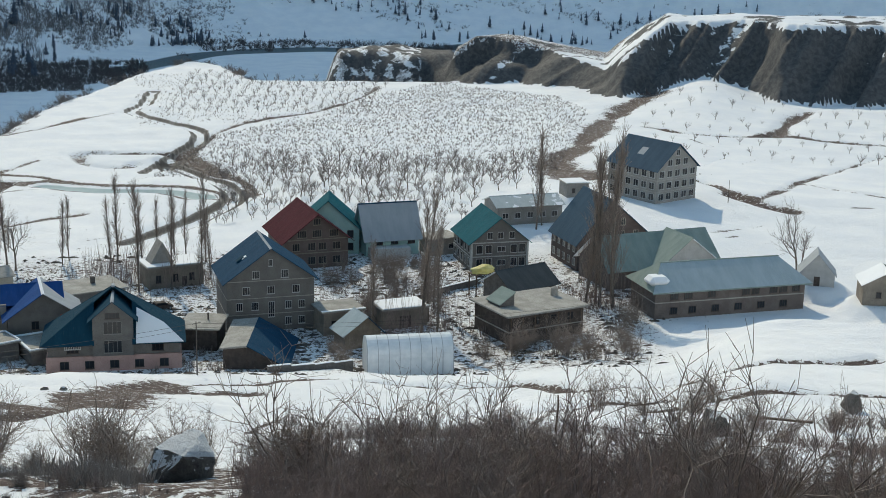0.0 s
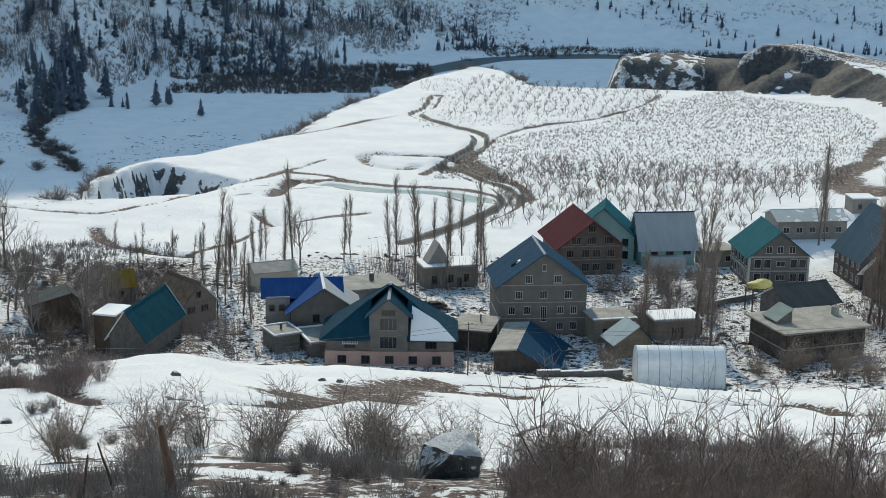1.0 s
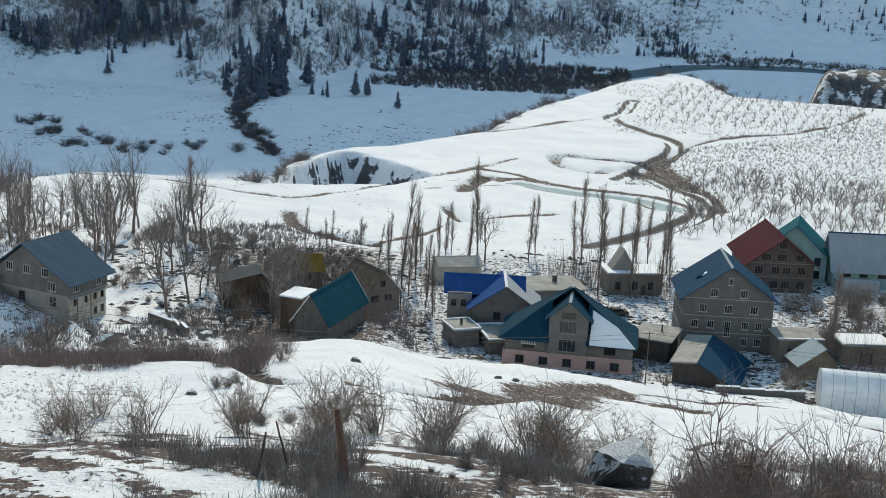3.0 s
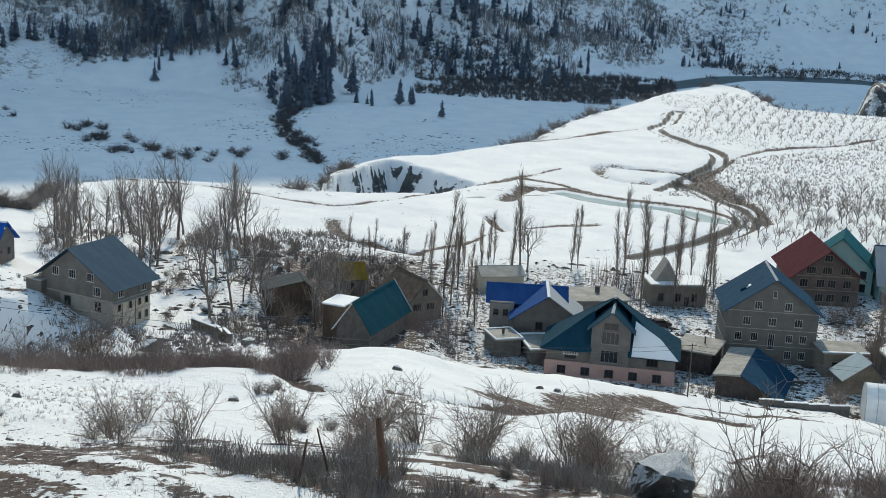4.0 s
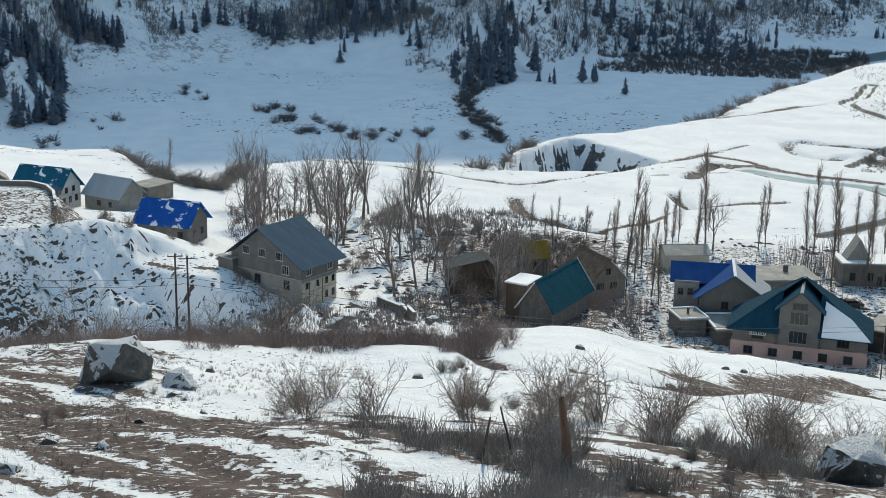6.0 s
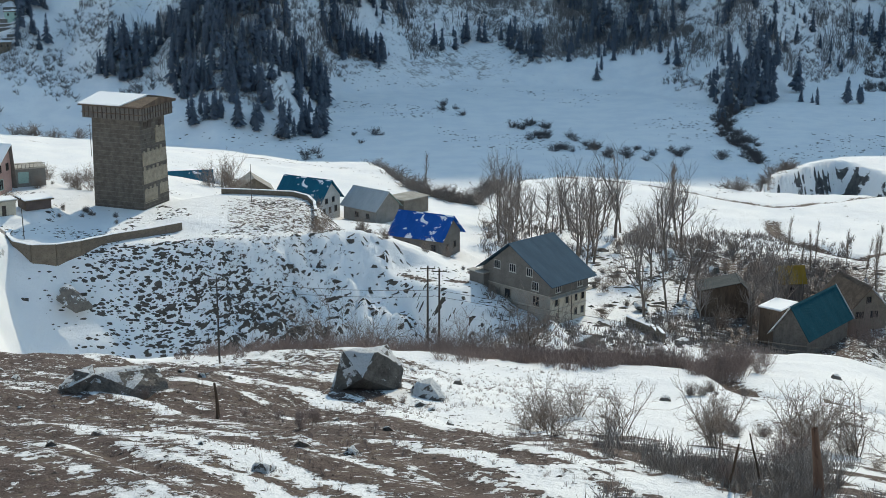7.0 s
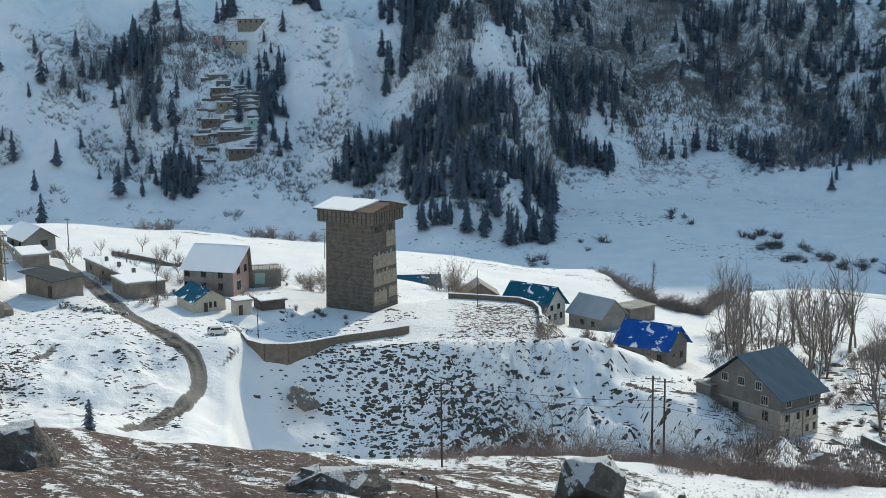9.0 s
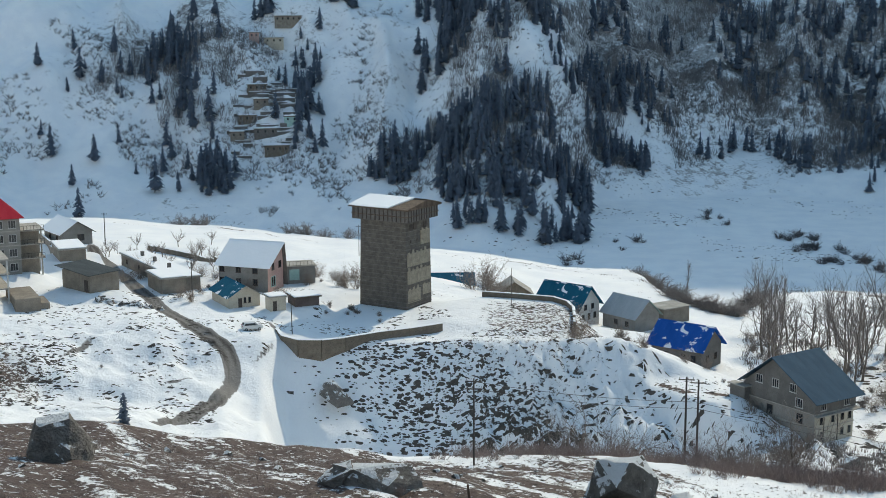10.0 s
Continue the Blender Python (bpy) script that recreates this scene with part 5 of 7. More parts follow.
part("roof_snow", boxed(w - 1.2, -1.3, 0, w + 1.2, 4.5, 0.14, bevel=0.06), M["snow"], h.root, "", Matrix.Translation((0, 0, 21.72)) @ Matrix.Translation((w, 0, 0)) @ Euler((0, 0.235, 0)).to_matrix().to_4x4() @ Matrix.Translation((-w, 0, 0)))
part("gable_board", prism([(-1.55, 21.205), (w + 1.55, 21.205), (w * 0.59, 22.42)], -1.45, l + 1.45), M["wood"], h.root)
for y, z in ((3.5, 13.8), (6.2, 11.6), (7.3, 10.4), (2.0, 10.0), (4.2, 8.4), (7.0, 6.2), (2.2, 5.4), (8.0, 3.4), (5.0, 13.0), (2.6, 12.6), (7.6, 8.6), (3.0, 2.4)):
    part("loophole", boxed(0.14, y - 0.16, z, 0.24, y + 0.16, z + 0.4), M["dark_frame"], h.root)
for x, z in ((2.0, 13.9), (4.4, 14.0), (2.2, 9.2), (4.6, 9.3), (7.0, 9.6), (2.4, 6.0), (5.0, 6.2), (7.2, 3.2), (3.4, 3.0)):
    part("loophole", boxed(x - 0.2, 0.1, z, x + 0.2, 0.2, z + 0.5), M["dark_frame"], h.root)
# sunlit patches of this face, put in as slabs of paler stone
for x0, x1, z0, z1 in ((0.6, 9.1, 8.9, 11.6), (0.6, 9.2, 5.2, 8.0), (5.6, 9.0, 13.0, 16.0), (0.7, 5.4, 1.2, 4.0), (6.2, 9.2, 2.2, 4.4)):
    side = part("plaster_patch", boxed(x0, 0.02, z0, x1, 0.3, z1, bevel=0.05), M["masonry"], h.root, "pale stone painted as a sunlit patch")
    for k in range(int((x1 - x0) / 1.5)):
        tx = x0 + 0.3 + k * 1.5
        part("ragged_edge", boxed(tx, 0.03, z1 + 0.003, tx + 0.75, 0.3, z1 + 0.5 + 0.25 * math.sin(k * 2.3 + z1), bevel=0.05), M["masonry"], side)
for x, z in ((2.2, 16.4), (3.6, 16.5), (7.4, 16.3)):
    part("gallery_opening", boxed(x - 0.5, 0.12, z, x + 0.5, 0.24, z + 1.3), M["dark_frame"], h.root)

h = House("pinkhouse", "house", "pink plastered two-storey house with snow-covered metal roof")
h.body(5.8, M["pink"], 4.0, ridge=0.92)
h.gable_roof(5.8, 4.0, M["snow"], M["dark_wall"], over=0.8, ridge=0.92)
part("wall_render", boxed(-0.03, 0.0, -1.0, -0.004, h.l, 5.7), M["render_grey"], h.root, "grey rendered long wall")
h.windows("front", (2.4, 5.6), 4.6, 1.1, 1.5, 1, M["dark_frame"])
h.windows("front", (2.4,), 1.0, 1.9, 2.2, 1, M["teal_wall"])
h.windows("left", (3, 7, 11), 1.4, 1.2, 1.4, 1, M["dark_frame"])
h.windows("left", (3, 7, 11), 4.0, 1.2, 1.4, 1, M["dark_frame"])
h = House("pinkannex", "house", "grey flat-roofed annex with teal shutter and roof railing")
h.body(3.8, M["render_grey"])
h.flat_roof(3.8, M["concrete"], 0.3, 0.2)
part("shutter", boxed(0.8, -0.06, 0.8, 3.0, 0.02, 3.2), M["teal_wall"], h.root, "teal painted shutter")
bm = railing(0, 6.5, 4.02, 4.98, 0.8, -0.1)
part("railing", bm, M["iron"], h.root)
h = House("tealhut", "hut", "low cream hut with teal and snow roof", "hut")
h.body(2.4, M["cream"], 1.9)
h.gable_roof(2.4, 1.9, M["roof_teal_snow"], M["mud_roof"], over=0.6)
h.windows("front", (3.4, 4.4), 0.9, 0.5, 1.1, 0, M["dark_frame"])
part("door", boxed(2.0, -0.05, 0, 2.8, 0.03, 1.9), M["dark_frame"], h.root)
h = House("creamhut", "hut", "tiny cream hut with flat snow-topped roof", "hut")
h.body(2.8, M["cream"])
h.flat_roof(2.8, M["concrete"], 0.5, 0.18, snow=True)
part("door", boxed(0.5, -0.05, 0, 1.3, 0.03, 2.0), M["dark_frame"], h.root)
h = House("snowhut", "hut", "low reddish hut under thick roof snow", "hut")
h.body(1.8, M["brick"])
h.flat_roof(1.8, M["wood"], 0.5, 0.2, snow=True)
h = House("eartharow", "hut", "low earthen hut with snow on its flat roof", "hut")
h.body(2.8, M["mud"])
h.flat_roof(2.8, M["mud_roof"], 0.4, 0.3, snow=True)
h = House("leftshed", "shed", "brown block shed with dark sheet roof", "shed")
h.body(3.8, M["mud"])
h.slope((-0.8, -0.8, 3.75), (6.8, -0.8, 3.95), (6.8, 11.6, 4.7), (-0.8, 11.6, 4.5), M["roof_dark"])
part("doorway", boxed(-0.05, 0.6, 0.2, 0.05, 2.0, 2.6), M["dark_frame"], h.root)
h = House("farhouse", "house", "pale house with snow-covered gable roof")
h.body(3.4, M["render_grey"], 2.6)
h.gable_roof(3.4, 2.6, M["snow"], M["roof_dark"], over=0.8)
h.windows("front", (5.0,), 1.1, 1.8, 1.6, 1, M["dark_frame"])
h.windows("left", (3, 8), 1.1, 1.1, 1.3, 1, M["dark_frame"])
h = House("flatfar", "hut", "low flat-roofed hut with half snow-covered roof", "hut")
h.body(2.6, M["mud"])
h.flat_roof(2.6, M["mud_roof"], 0.4, 0.3, snow=True)
h = House("redhouse", "house", "four-storey grey house with scarlet metal roof and balconies")
h.body(12.4, M["render_grey"])
h.hip_roof(12.4, 7.0, M["roof_scarlet"])
for z in (0.8, 3.9, 7.0, 10.0):
    h.windows("front", spread(5, 14, 1.6), z, 1.6, 1.7, 2)
    h.windows("right", spread(3, 14, 2.5), z, 1.6, 1.7, 2)
for z in (3.1, 6.2, 9.3):
    h.band(z, M["concrete"])
h.body(9.0, M["mud"], x0=14.05, x1=18, y0=2, y1=10, label="balcony wing")
for z in (3.0, 6.0, 9.004):
    slab = part("balcony_slab", boxed(14.06, 0.6, z, 19.2, 11.0, z + 0.22), M["concrete"], h.root)
    part("balcony_railing", railing(14.1, 19.1, z + 0.224, z + 1.25, 0.7, 0.65, 0.07), M["iron"], slab, "dark iron railing")
for y in (2.6, 5.8, 9.0):
    part("pillar", boxed(18.6, y, -1, 18.9, y + 0.3, 9.0), M["concrete"], h.root)
h = House("balconyhouse", "house", "cream house with open concrete balcony slabs")
h.body(8.6, M["cream"], x1=6.0)
for z in (2.8, 5.8, 8.61):
    part("balcony_slab", boxed(-0.6, -1.4, z, 8.6, 12, z + 0.25), M["concrete"], h.root)
h.windows("front", (1.5, 4.2), 3.4, 1.4, 1.7, 1)
h.windows("front", (1.5, 4.2), 6.4, 1.4, 1.7, 1)
for x in (0.2, 4.2, 8.2):
    part("column", boxed(x - 0.15, -1.2, -1, x + 0.15, -0.9, 8.6), M["white"], h.root)
part("terrace_block", boxed(8.65, -6.0, -3, 13.5, 6.0, 1.6, bevel=0.08), M["mud"], h.root, "tan concrete terrace block")
part("terrace_step", boxed(13.504, -5.0, -3, 15.4, 2.0, 0.2, bevel=0.06), M["mud"], h.root, "tan concrete terrace step")
h = House("longshed", "shed", "long low earthen shed with snow on its flat roof", "shed")
h.body(2.7, M["mud"], sunk=3)
h.flat_roof(2.7, M["mud_roof"], 0.4, 0.3, snow=True)
for x in (7, 15, 24):
    part("chimney", boxed(x, 2.2, 2.6, x + 0.7, 2.9, 4.2, bevel=0.05), M["dark_wall"], h.root)
h.windows("front", (4, 12, 20, 28), 1.0, 0.9, 1.0, 0, M["dark_frame"])

# ---- plants ----
def wand_mesh(name, segments, material, sides=3):
    """Tapered twigs, each from a to b with radii ra and rb, joined into one mesh."""
    a = np.array([s[0] for s in segments], float)
    b = np.array([s[1] for s in segments], float)
    ra, rb = (np.array([s[k] for s in segments], float)[:, None, None] for k in (2, 3))
    way = b - a
    way /= np.linalg.norm(way, axis=1, keepdims=True) + 1e-9
    side = np.cross(way, np.where(np.abs(way[:, 2:3]) > 0.9, [[1.0, 0, 0]], [[0, 0, 1.0]]))
    side /= np.linalg.norm(side, axis=1, keepdims=True) + 1e-9
    other = np.cross(way, side)
    t = np.arange(sides) * 2 * math.pi / sides
    ring = np.cos(t)[None, :, None] * side[:, None] + np.sin(t)[None, :, None] * other[:, None]
    verts = np.concatenate([a[:, None] + ring * ra, b[:, None] + ring * rb], 1).reshape(-1, 3)
    n = len(segments)
    k = np.arange(sides)
    quad = np.stack([k, (k + 1) % sides, (k + 1) % sides + sides, k + sides], 1)
    faces = (quad[None] + (np.arange(n) * 2 * sides)[:, None, None]).reshape(-1, 4)
    m = bpy.data.meshes.new(name)
    m.vertices.add(len(verts)), m.loops.add(faces.size), m.polygons.add(len(faces))
    m.vertices.foreach_set("co", verts.ravel())
    m.loops.foreach_set("vertex_index", faces.ravel())
    m.polygons.foreach_set("loop_start", np.arange(len(faces)) * 4)
    m.update(calc_edges=True)
    m.materials.append(material)
    return m


def tube_mesh(name, segments, material, sides=5):
    """Stems of several segments each, every stem one closed-up tube."""
    verts, faces, last = [], [], None
    for a, b, ra, rb in segments:
        a, b = Vector(a), Vector(b)
        way = (b - a).normalized()
        side = way.cross(Vector((1, 0, 0)) if abs(way.z) > 0.9 else Vector((0, 0, 1))).normalized()
        other = way.cross(side)

        def ring(p, r):
            k = len(verts)
            verts.extend(p + (side * math.cos(6.283 * t / sides) + other * math.sin(6.283 * t / sides)) * r for t in range(sides))
            return k

        low = last[1] if last and (last[0] - a).length < 1e-5 else ring(a, ra)
        top = ring(b, rb)
        faces += [(low + t, low + (t + 1) % sides, top + (t + 1) % sides, top + t) for t in range(sides)]
        last = (b, top)
    return mesh_of(name, verts, faces, material, True)


def bent(rng, way, spread, up=0.0):
    v = Vector(way) + Vector((rng.gauss(0, 1), rng.gauss(0, 1), rng.gauss(0, 1))) * spread + Vector((0, 0, up))
    return v.normalized()


def run(rng, out, p, way, length, r0, r1, steps, wobble, up=0.0):
    """A bending stem; returns the places along it."""
    p, way = Vector(p), Vector(way)
    spots = [(p.copy(), way.copy())]
    for k in range(steps):
        way = bent(rng, way, wobble, up)
        q = p + way * (length / steps)
        out.append((tuple(p), tuple(q), r0 + (r1 - r0) * k / steps, r0 + (r1 - r0) * (k + 1) / steps))
        p = q
        spots.append((p.copy(), way.copy()))
    return spots


def poplar_meshes(seed, full=1.0):
    rng, trunk, crown = random.Random(seed), [], []
    spots = run(rng, trunk, (0, 0, -0.3), (0, 0, 1), 10.3, 0.11, 0.02, 9, 0.03, 0.15)
    for _ in range(int(72 * full)):
        k = rng.uniform(1.2, 8.6)
        p, way = spots[int(k)]
        p = p + way * ((k % 1) * 10.3 / 9)
        turn = rng.uniform(0, 6.283)
        side = Vector((math.cos(turn), math.sin(turn), rng.uniform(1.6, 3.2))).normalized()
        n = run(rng, crown, p, side, rng.uniform(0.9, 2.3) * (1.1 - k / 14), 0.026, 0.010, 3, 0.10, 0.25)
        for q, w in n[1:]:
            for _ in range(2):
                run(rng, crown, q, bent(rng, w, 0.35, 0.5), rng.uniform(0.4, 1.0), 0.012, 0.007, 1, 0.1)
    return trunk, crown


def broad_meshes(seed, lean=0.0):
    rng, trunk, crown = random.Random(seed), [], []
    spots = run(rng, trunk, (0, 0, -0.3), (lean, 0, 1), 4.6, 0.18, 0.11, 5, 0.08, 0.1)

    def fork(p, way, length, r, level):
        out = trunk if level < 2 else crown
        ends = run(rng, out, p, way, length, r, r * 0.55, 3, 0.16, 0.10)
        if level == 4:
            return
        for _ in range((4, 4, 4, 3)[level]):
            q, w = ends[rng.randint(1, 3)]
            fork(q, bent(rng, w, 0.60, 0.18), length * rng.uniform(0.5, 0.8), max(r * 0.45, 0.009), level + 1)

    for _ in range(4):
        q, w = spots[rng.randint(3, 5)]
        fork(q, bent(rng, w, 0.45, 0.2), rng.uniform(2.2, 3.4), 0.10, 1)
    fork(spots[-1][0], (0, 0, 1), 3.0, 0.12, 1)
    return trunk, crown


def shrub_meshes(seed, stems=12, splay=0.55, thick=0.030, twigs=3):
    """Many crooked stems from one root with fine twigs, unit height about 3 m."""
    rng, trunk, crown = random.Random(seed), [], []
    for _ in range(stems):
        turn, out = rng.uniform(0, 6.283), rng.uniform(0.05, splay)
        foot = (math.cos(turn) * rng.uniform(0, 0.45), math.sin(turn) * rng.uniform(0, 0.45), -0.15)
        spots = run(rng, trunk, foot, (math.cos(turn) * out, math.sin(turn) * out, 1), rng.uniform(1.2, 2.9), thick, thick * 0.3, 5, 0.22, 0.06)
        for q, w in spots[1:]:
            for _ in range(twigs):
                n = run(rng, crown, q, bent(rng, w, 0.7, 0.22), rng.uniform(0.35, 1.0), thick * 0.36, thick * 0.18, 2, 0.3)
                for q2, w2 in n[1:]:
                    for _ in range(twigs - 1):
                        run(rng, crown, q2, bent(rng, w2, 0.7, 0.2), rng.uniform(0.2, 0.55), thick * 0.2, thick * 0.12, 1, 0.1)
    return trunk, crown


def sapling_meshes(seed):
    """Slender young tree with few long upright branches, unit height 6 m."""
    rng, trunk, crown = random.Random(seed), [], []
    for _ in range(rng.randint(2, 4)):
        turn = rng.uniform(0, 6.283)
        spots = run(rng, trunk, (rng.uniform(-0.3, 0.3), rng.uniform(-0.3, 0.3), -0.3), (math.cos(turn) * 0.25, math.sin(turn) * 0.25, 1), rng.uniform(4.2, 6.3), 0.042, 0.011, 8, 0.07, 0.08)
        for q, w in spots[2:]:
            for _ in range(3):
                n = run(rng, crown, q, bent(rng, w, 0.50, 0.15), rng.uniform(0.7, 1.7), 0.018, 0.008, 3, 0.2, 0.1)
                for q2, w2 in n[1:]:
                    for _ in range(2):
                        run(rng, crown, q2, bent(rng, w2, 0.5, 0.2), rng.uniform(0.3, 0.8), 0.008, 0.005, 1, 0.1)
    return trunk, crown


def orchard_meshes(seed):
    rng, trunk, crown = random.Random(seed), [], []
    spots = run(rng, trunk, (0, 0, -0.2), (0, 0, 1), 1.3, 0.11, 0.085, 2, 0.08)
    for _ in range(5):
        turn = rng.uniform(0, 6.283)
        limb = run(rng, trunk, spots[-1][0], (math.cos(turn) * 0.8, math.sin(turn) * 0.8, 1), rng.uniform(1.3, 2.2), 0.06, 0.03, 3, 0.15, 0.1)
        for q, w in limb[1:]:
            for _ in range(3):
                n = run(rng, crown, q, bent(rng, w, 0.45, 0.35), rng.uniform(0.6, 1.3), 0.022, 0.012, 2, 0.15)
                run(rng, crown, n[1][0], bent(rng, n[1][1], 0.5, 0.3), 0.5, 0.014, 0.009, 1, 0.1)
    return trunk, crown


def conifer_meshes(seed):
    """Trunk and drooping ragged whorls, unit height 10 m."""
    rng = random.Random(seed)
    trunk = []
    run(rng, trunk, (0, 0, -0.4), (0, 0, 1), 10.2, 0.16, 0.03, 5, 0.01, 0.2)
    verts, faces = [], []
    z, girth, side = rng.uniform(0.4, 1.1), rng.uniform(2.1, 3.1), rng.uniform(0, 6.283)
    while z < 9.8:
        reach = girth * (1 - z / 10.3) ** rng.uniform(0.55, 0.75) * rng.uniform(0.6, 1.2) + 0.12
        n = max(5, int(9 * (1 - z / 13)))
        turn = rng.uniform(0, 6.283)
        for k in range(n):
            if rng.random() < 0.12:
                continue
            a = turn + k * 6.283 / n + rng.uniform(-0.3, 0.3)
            r = reach * rng.uniform(0.55, 1.25) * (1 + 0.2 * math.cos(a - side))
            c, s, i = math.cos(a), math.sin(a), len(verts)
            wide, sag = 0.30 * r + 0.10, rng.uniform(0.2, 0.45) * r
            verts += [(0, 0, z + 0.5), (c * r * 0.6 - s * wide, s * r * 0.6 + c * wide, z - sag * 0.45), (c * r, s * r, z - sag), (c * r * 0.6 + s * wide, s * r * 0.6 - c * wide, z - sag * 0.45), (c * r * 0.55, s * r * 0.55, z + 0.12)]
            faces += [(i, i + 1, i + 4), (i + 4, i + 1, i + 2), (i + 4, i + 2, i + 3), (i, i + 4, i + 3)]
        z += rng.uniform(0.40, 0.62)
    return trunk, (verts, faces)


def tree_of(name, label, category, meshes, bark, twig, group):
    """A trunk or a few main stems as parts, the rest of the twigs joined."""
    stems, crown = meshes
    runs = []
    for seg in stems:
        if runs and (Vector(runs[-1][-1][1]) - Vector(seg[0])).length < 1e-5:
            runs[-1].append(seg)
        else:
            runs.append([seg])
    runs.sort(key=lambda r: -r[0][2] * len(r))
    main = 1 if runs[0][0][2] > 1.3 * runs[-1][0][2] or len(runs) == 1 else min(4, len(runs))
    root = new(name)
    tagged(root, label, category, group)
    for r in runs[:main]:
        child("trunk" if main == 1 else "stem", tube_mesh("trunk", r, bark), root)
    rest = [seg for r in runs[main:] for seg in r]
    if isinstance(crown[0], list):
        tagged(child("crown", mesh_of("crown", crown[0], crown[1], twig), root), kind="stuff")
    else:
        tagged(child("crown", wand_mesh("crown", crown + rest, twig), root), kind="stuff")
    return root


PROTOTYPES = {}
plant_rng = random.Random(77)


def kinds(key, count, maker, name, label, category, bark, twig, group):
    PROTOTYPES[key] = [[tree_of(name, label, category, maker(500 + 31 * k + len(key)), bark, twig, group), False] for k in range(count)]


def plant(key, x, y, size, z=None, squash=1.0):
    """Stands a plant of that kind at a place, grown to that scale."""
    z = ground_at(x, y) if z is None else z
    m = pose(x, y, z - 0.05, plant_rng.uniform(-3, 3), plant_rng.uniform(-3, 3), plant_rng.uniform(0, 360)) @ Matrix.Diagonal((size * squash, size * squash, size, 1))
    choice = plant_rng.choice(PROTOTYPES[key])
    if not choice[1]:
        choice[1] = True
        choice[0].matrix_basis = m
        return
    copy_thing(choice[0], m)


def polar(az, d):
    return d * math.sin(radians(az)), d * math.cos(radians(az))


BLOCKED = list(SITES.values())


def free_place(x, y, margin=1.0):
    for sx, sy, sz, heading, w, l in BLOCKED:
        c, s = math.cos(radians(heading)), math.sin(radians(heading))
        u, v = (x - sx) * c + (y - sy) * s, -(x - sx) * s + (y - sy) * c
        if -margin < u < w + margin and -margin < v < l + margin:
            return False
    return True


def scatter(key, count, az0, az1, d0, d1, s0, s1, clump=0.0, seed=0, squash=1.0, margin=1.0):
    made, tries = 0, 0
    while made < count and tries < count * 30:
        tries += 1
        az, d = plant_rng.uniform(az0, az1), plant_rng.uniform(d0, d1)
        x, y = polar(az, d)
        if clump and float(fbm(np.array([x]), np.array([y]), max(6.0, d * 0.06), 2, 300 + seed)[0]) < clump - 0.5:
            continue
        if free_place(x, y, margin):
            size = plant_rng.uniform(s0, s1)
            if 9.5 < az < 15.5 and d < 67 or -3 < az < 15.5 and 76 < d < 99 and made % 2:
                size *= 0.38  # only seedlings before the pale boulder, and every other shrub of the row
            plant(key, x, y, size, squash=squash)
            made += 1


kinds("poplar", 5, poplar_meshes, "poplar_tree", "tall slender leafless poplar tree in snow", "tree", M["bark"], M["twig"], "poplars by the village")
kinds("broad", 4, broad_meshes, "bare_tree", "leafless broad tree with grey branches", "tree", M["bark"], M["twig_dark"], "bare trees of the grove")
kinds("shrub", 5, shrub_meshes, "shrub", "leafless shrub with many thin upright stems", "shrub", M["bark"], M["twig"], "shrubs on the slope")
kinds("redshrub", 4, lambda s: shrub_meshes(s, 16, 0.7, 0.026), "reddish_shrub", "leafless reddish-brown shrub on the near slope", "shrub", M["twig_red"], M["twig_red"], "reddish shrubs")
kinds("bush", 4, lambda s: shrub_meshes(s, 28, 1.1, 0.036), "dark_bush", "dense dark leafless bush", "bush", M["twig_dark"], M["twig_dark"], "dark bushes")
kinds("sapling", 5, sapling_meshes, "sapling", "slender leafless sapling with forked stems", "tree", M["twig_dark"], M["twig_red"], "saplings on the near slope")
kinds("orchard", 4, orchard_meshes, "orchard_tree", "small leafless orchard tree in snow", "tree", M["bark"], M["twig_dark"], "orchard rows")
kinds("conifer", 5, conifer_meshes, "conifer", "conifer in haze blue-grey on the snowy mountain slope", "tree", M["bark"], M["needle"], "conifers of the mountain")



def joined_wood(name, label, places, maker, material, seed):
    """Many plants in one mesh, for woods that nobody could count."""
    rng = np.random.RandomState(seed)
    stock = []
    for k in range(4):
        verts, faces = maker(900 + k)[1]
        stock.append((np.array(verts), np.array(faces)))
    vs, fs, base = [], [], 0
    xs, ys = np.array([p[0] for p in places]), np.array([p[1] for p in places])
    zs = ground_height(xs, ys)
    for x, y, z, (_, _, size) in zip(xs, ys, zs, places):
        v, f = stock[rng.randint(4)]
        a = rng.uniform(0, 6.283)
        turn = np.array([[math.cos(a), -math.sin(a), 0], [math.sin(a), math.cos(a), 0], [0, 0, 1]])
        vs.append(v @ turn.T * size + (x, y, z))
        fs.append(f + base)
        base += len(v)
    v, f = np.concatenate(vs), np.concatenate(fs)
    m = bpy.data.meshes.new(name)
    m.vertices.add(len(v)), m.loops.add(f.size), m.polygons.add(len(f))
    m.vertices.foreach_set("co", v.ravel())
    m.loops.foreach_set("vertex_index", f.ravel())
    m.polygons.foreach_set("loop_start", np.arange(len(f)) * 3)
    m.update(calc_edges=True)
    m.materials.append(material)
    tagged(new(name, m), label, "woods", kind="stuff")

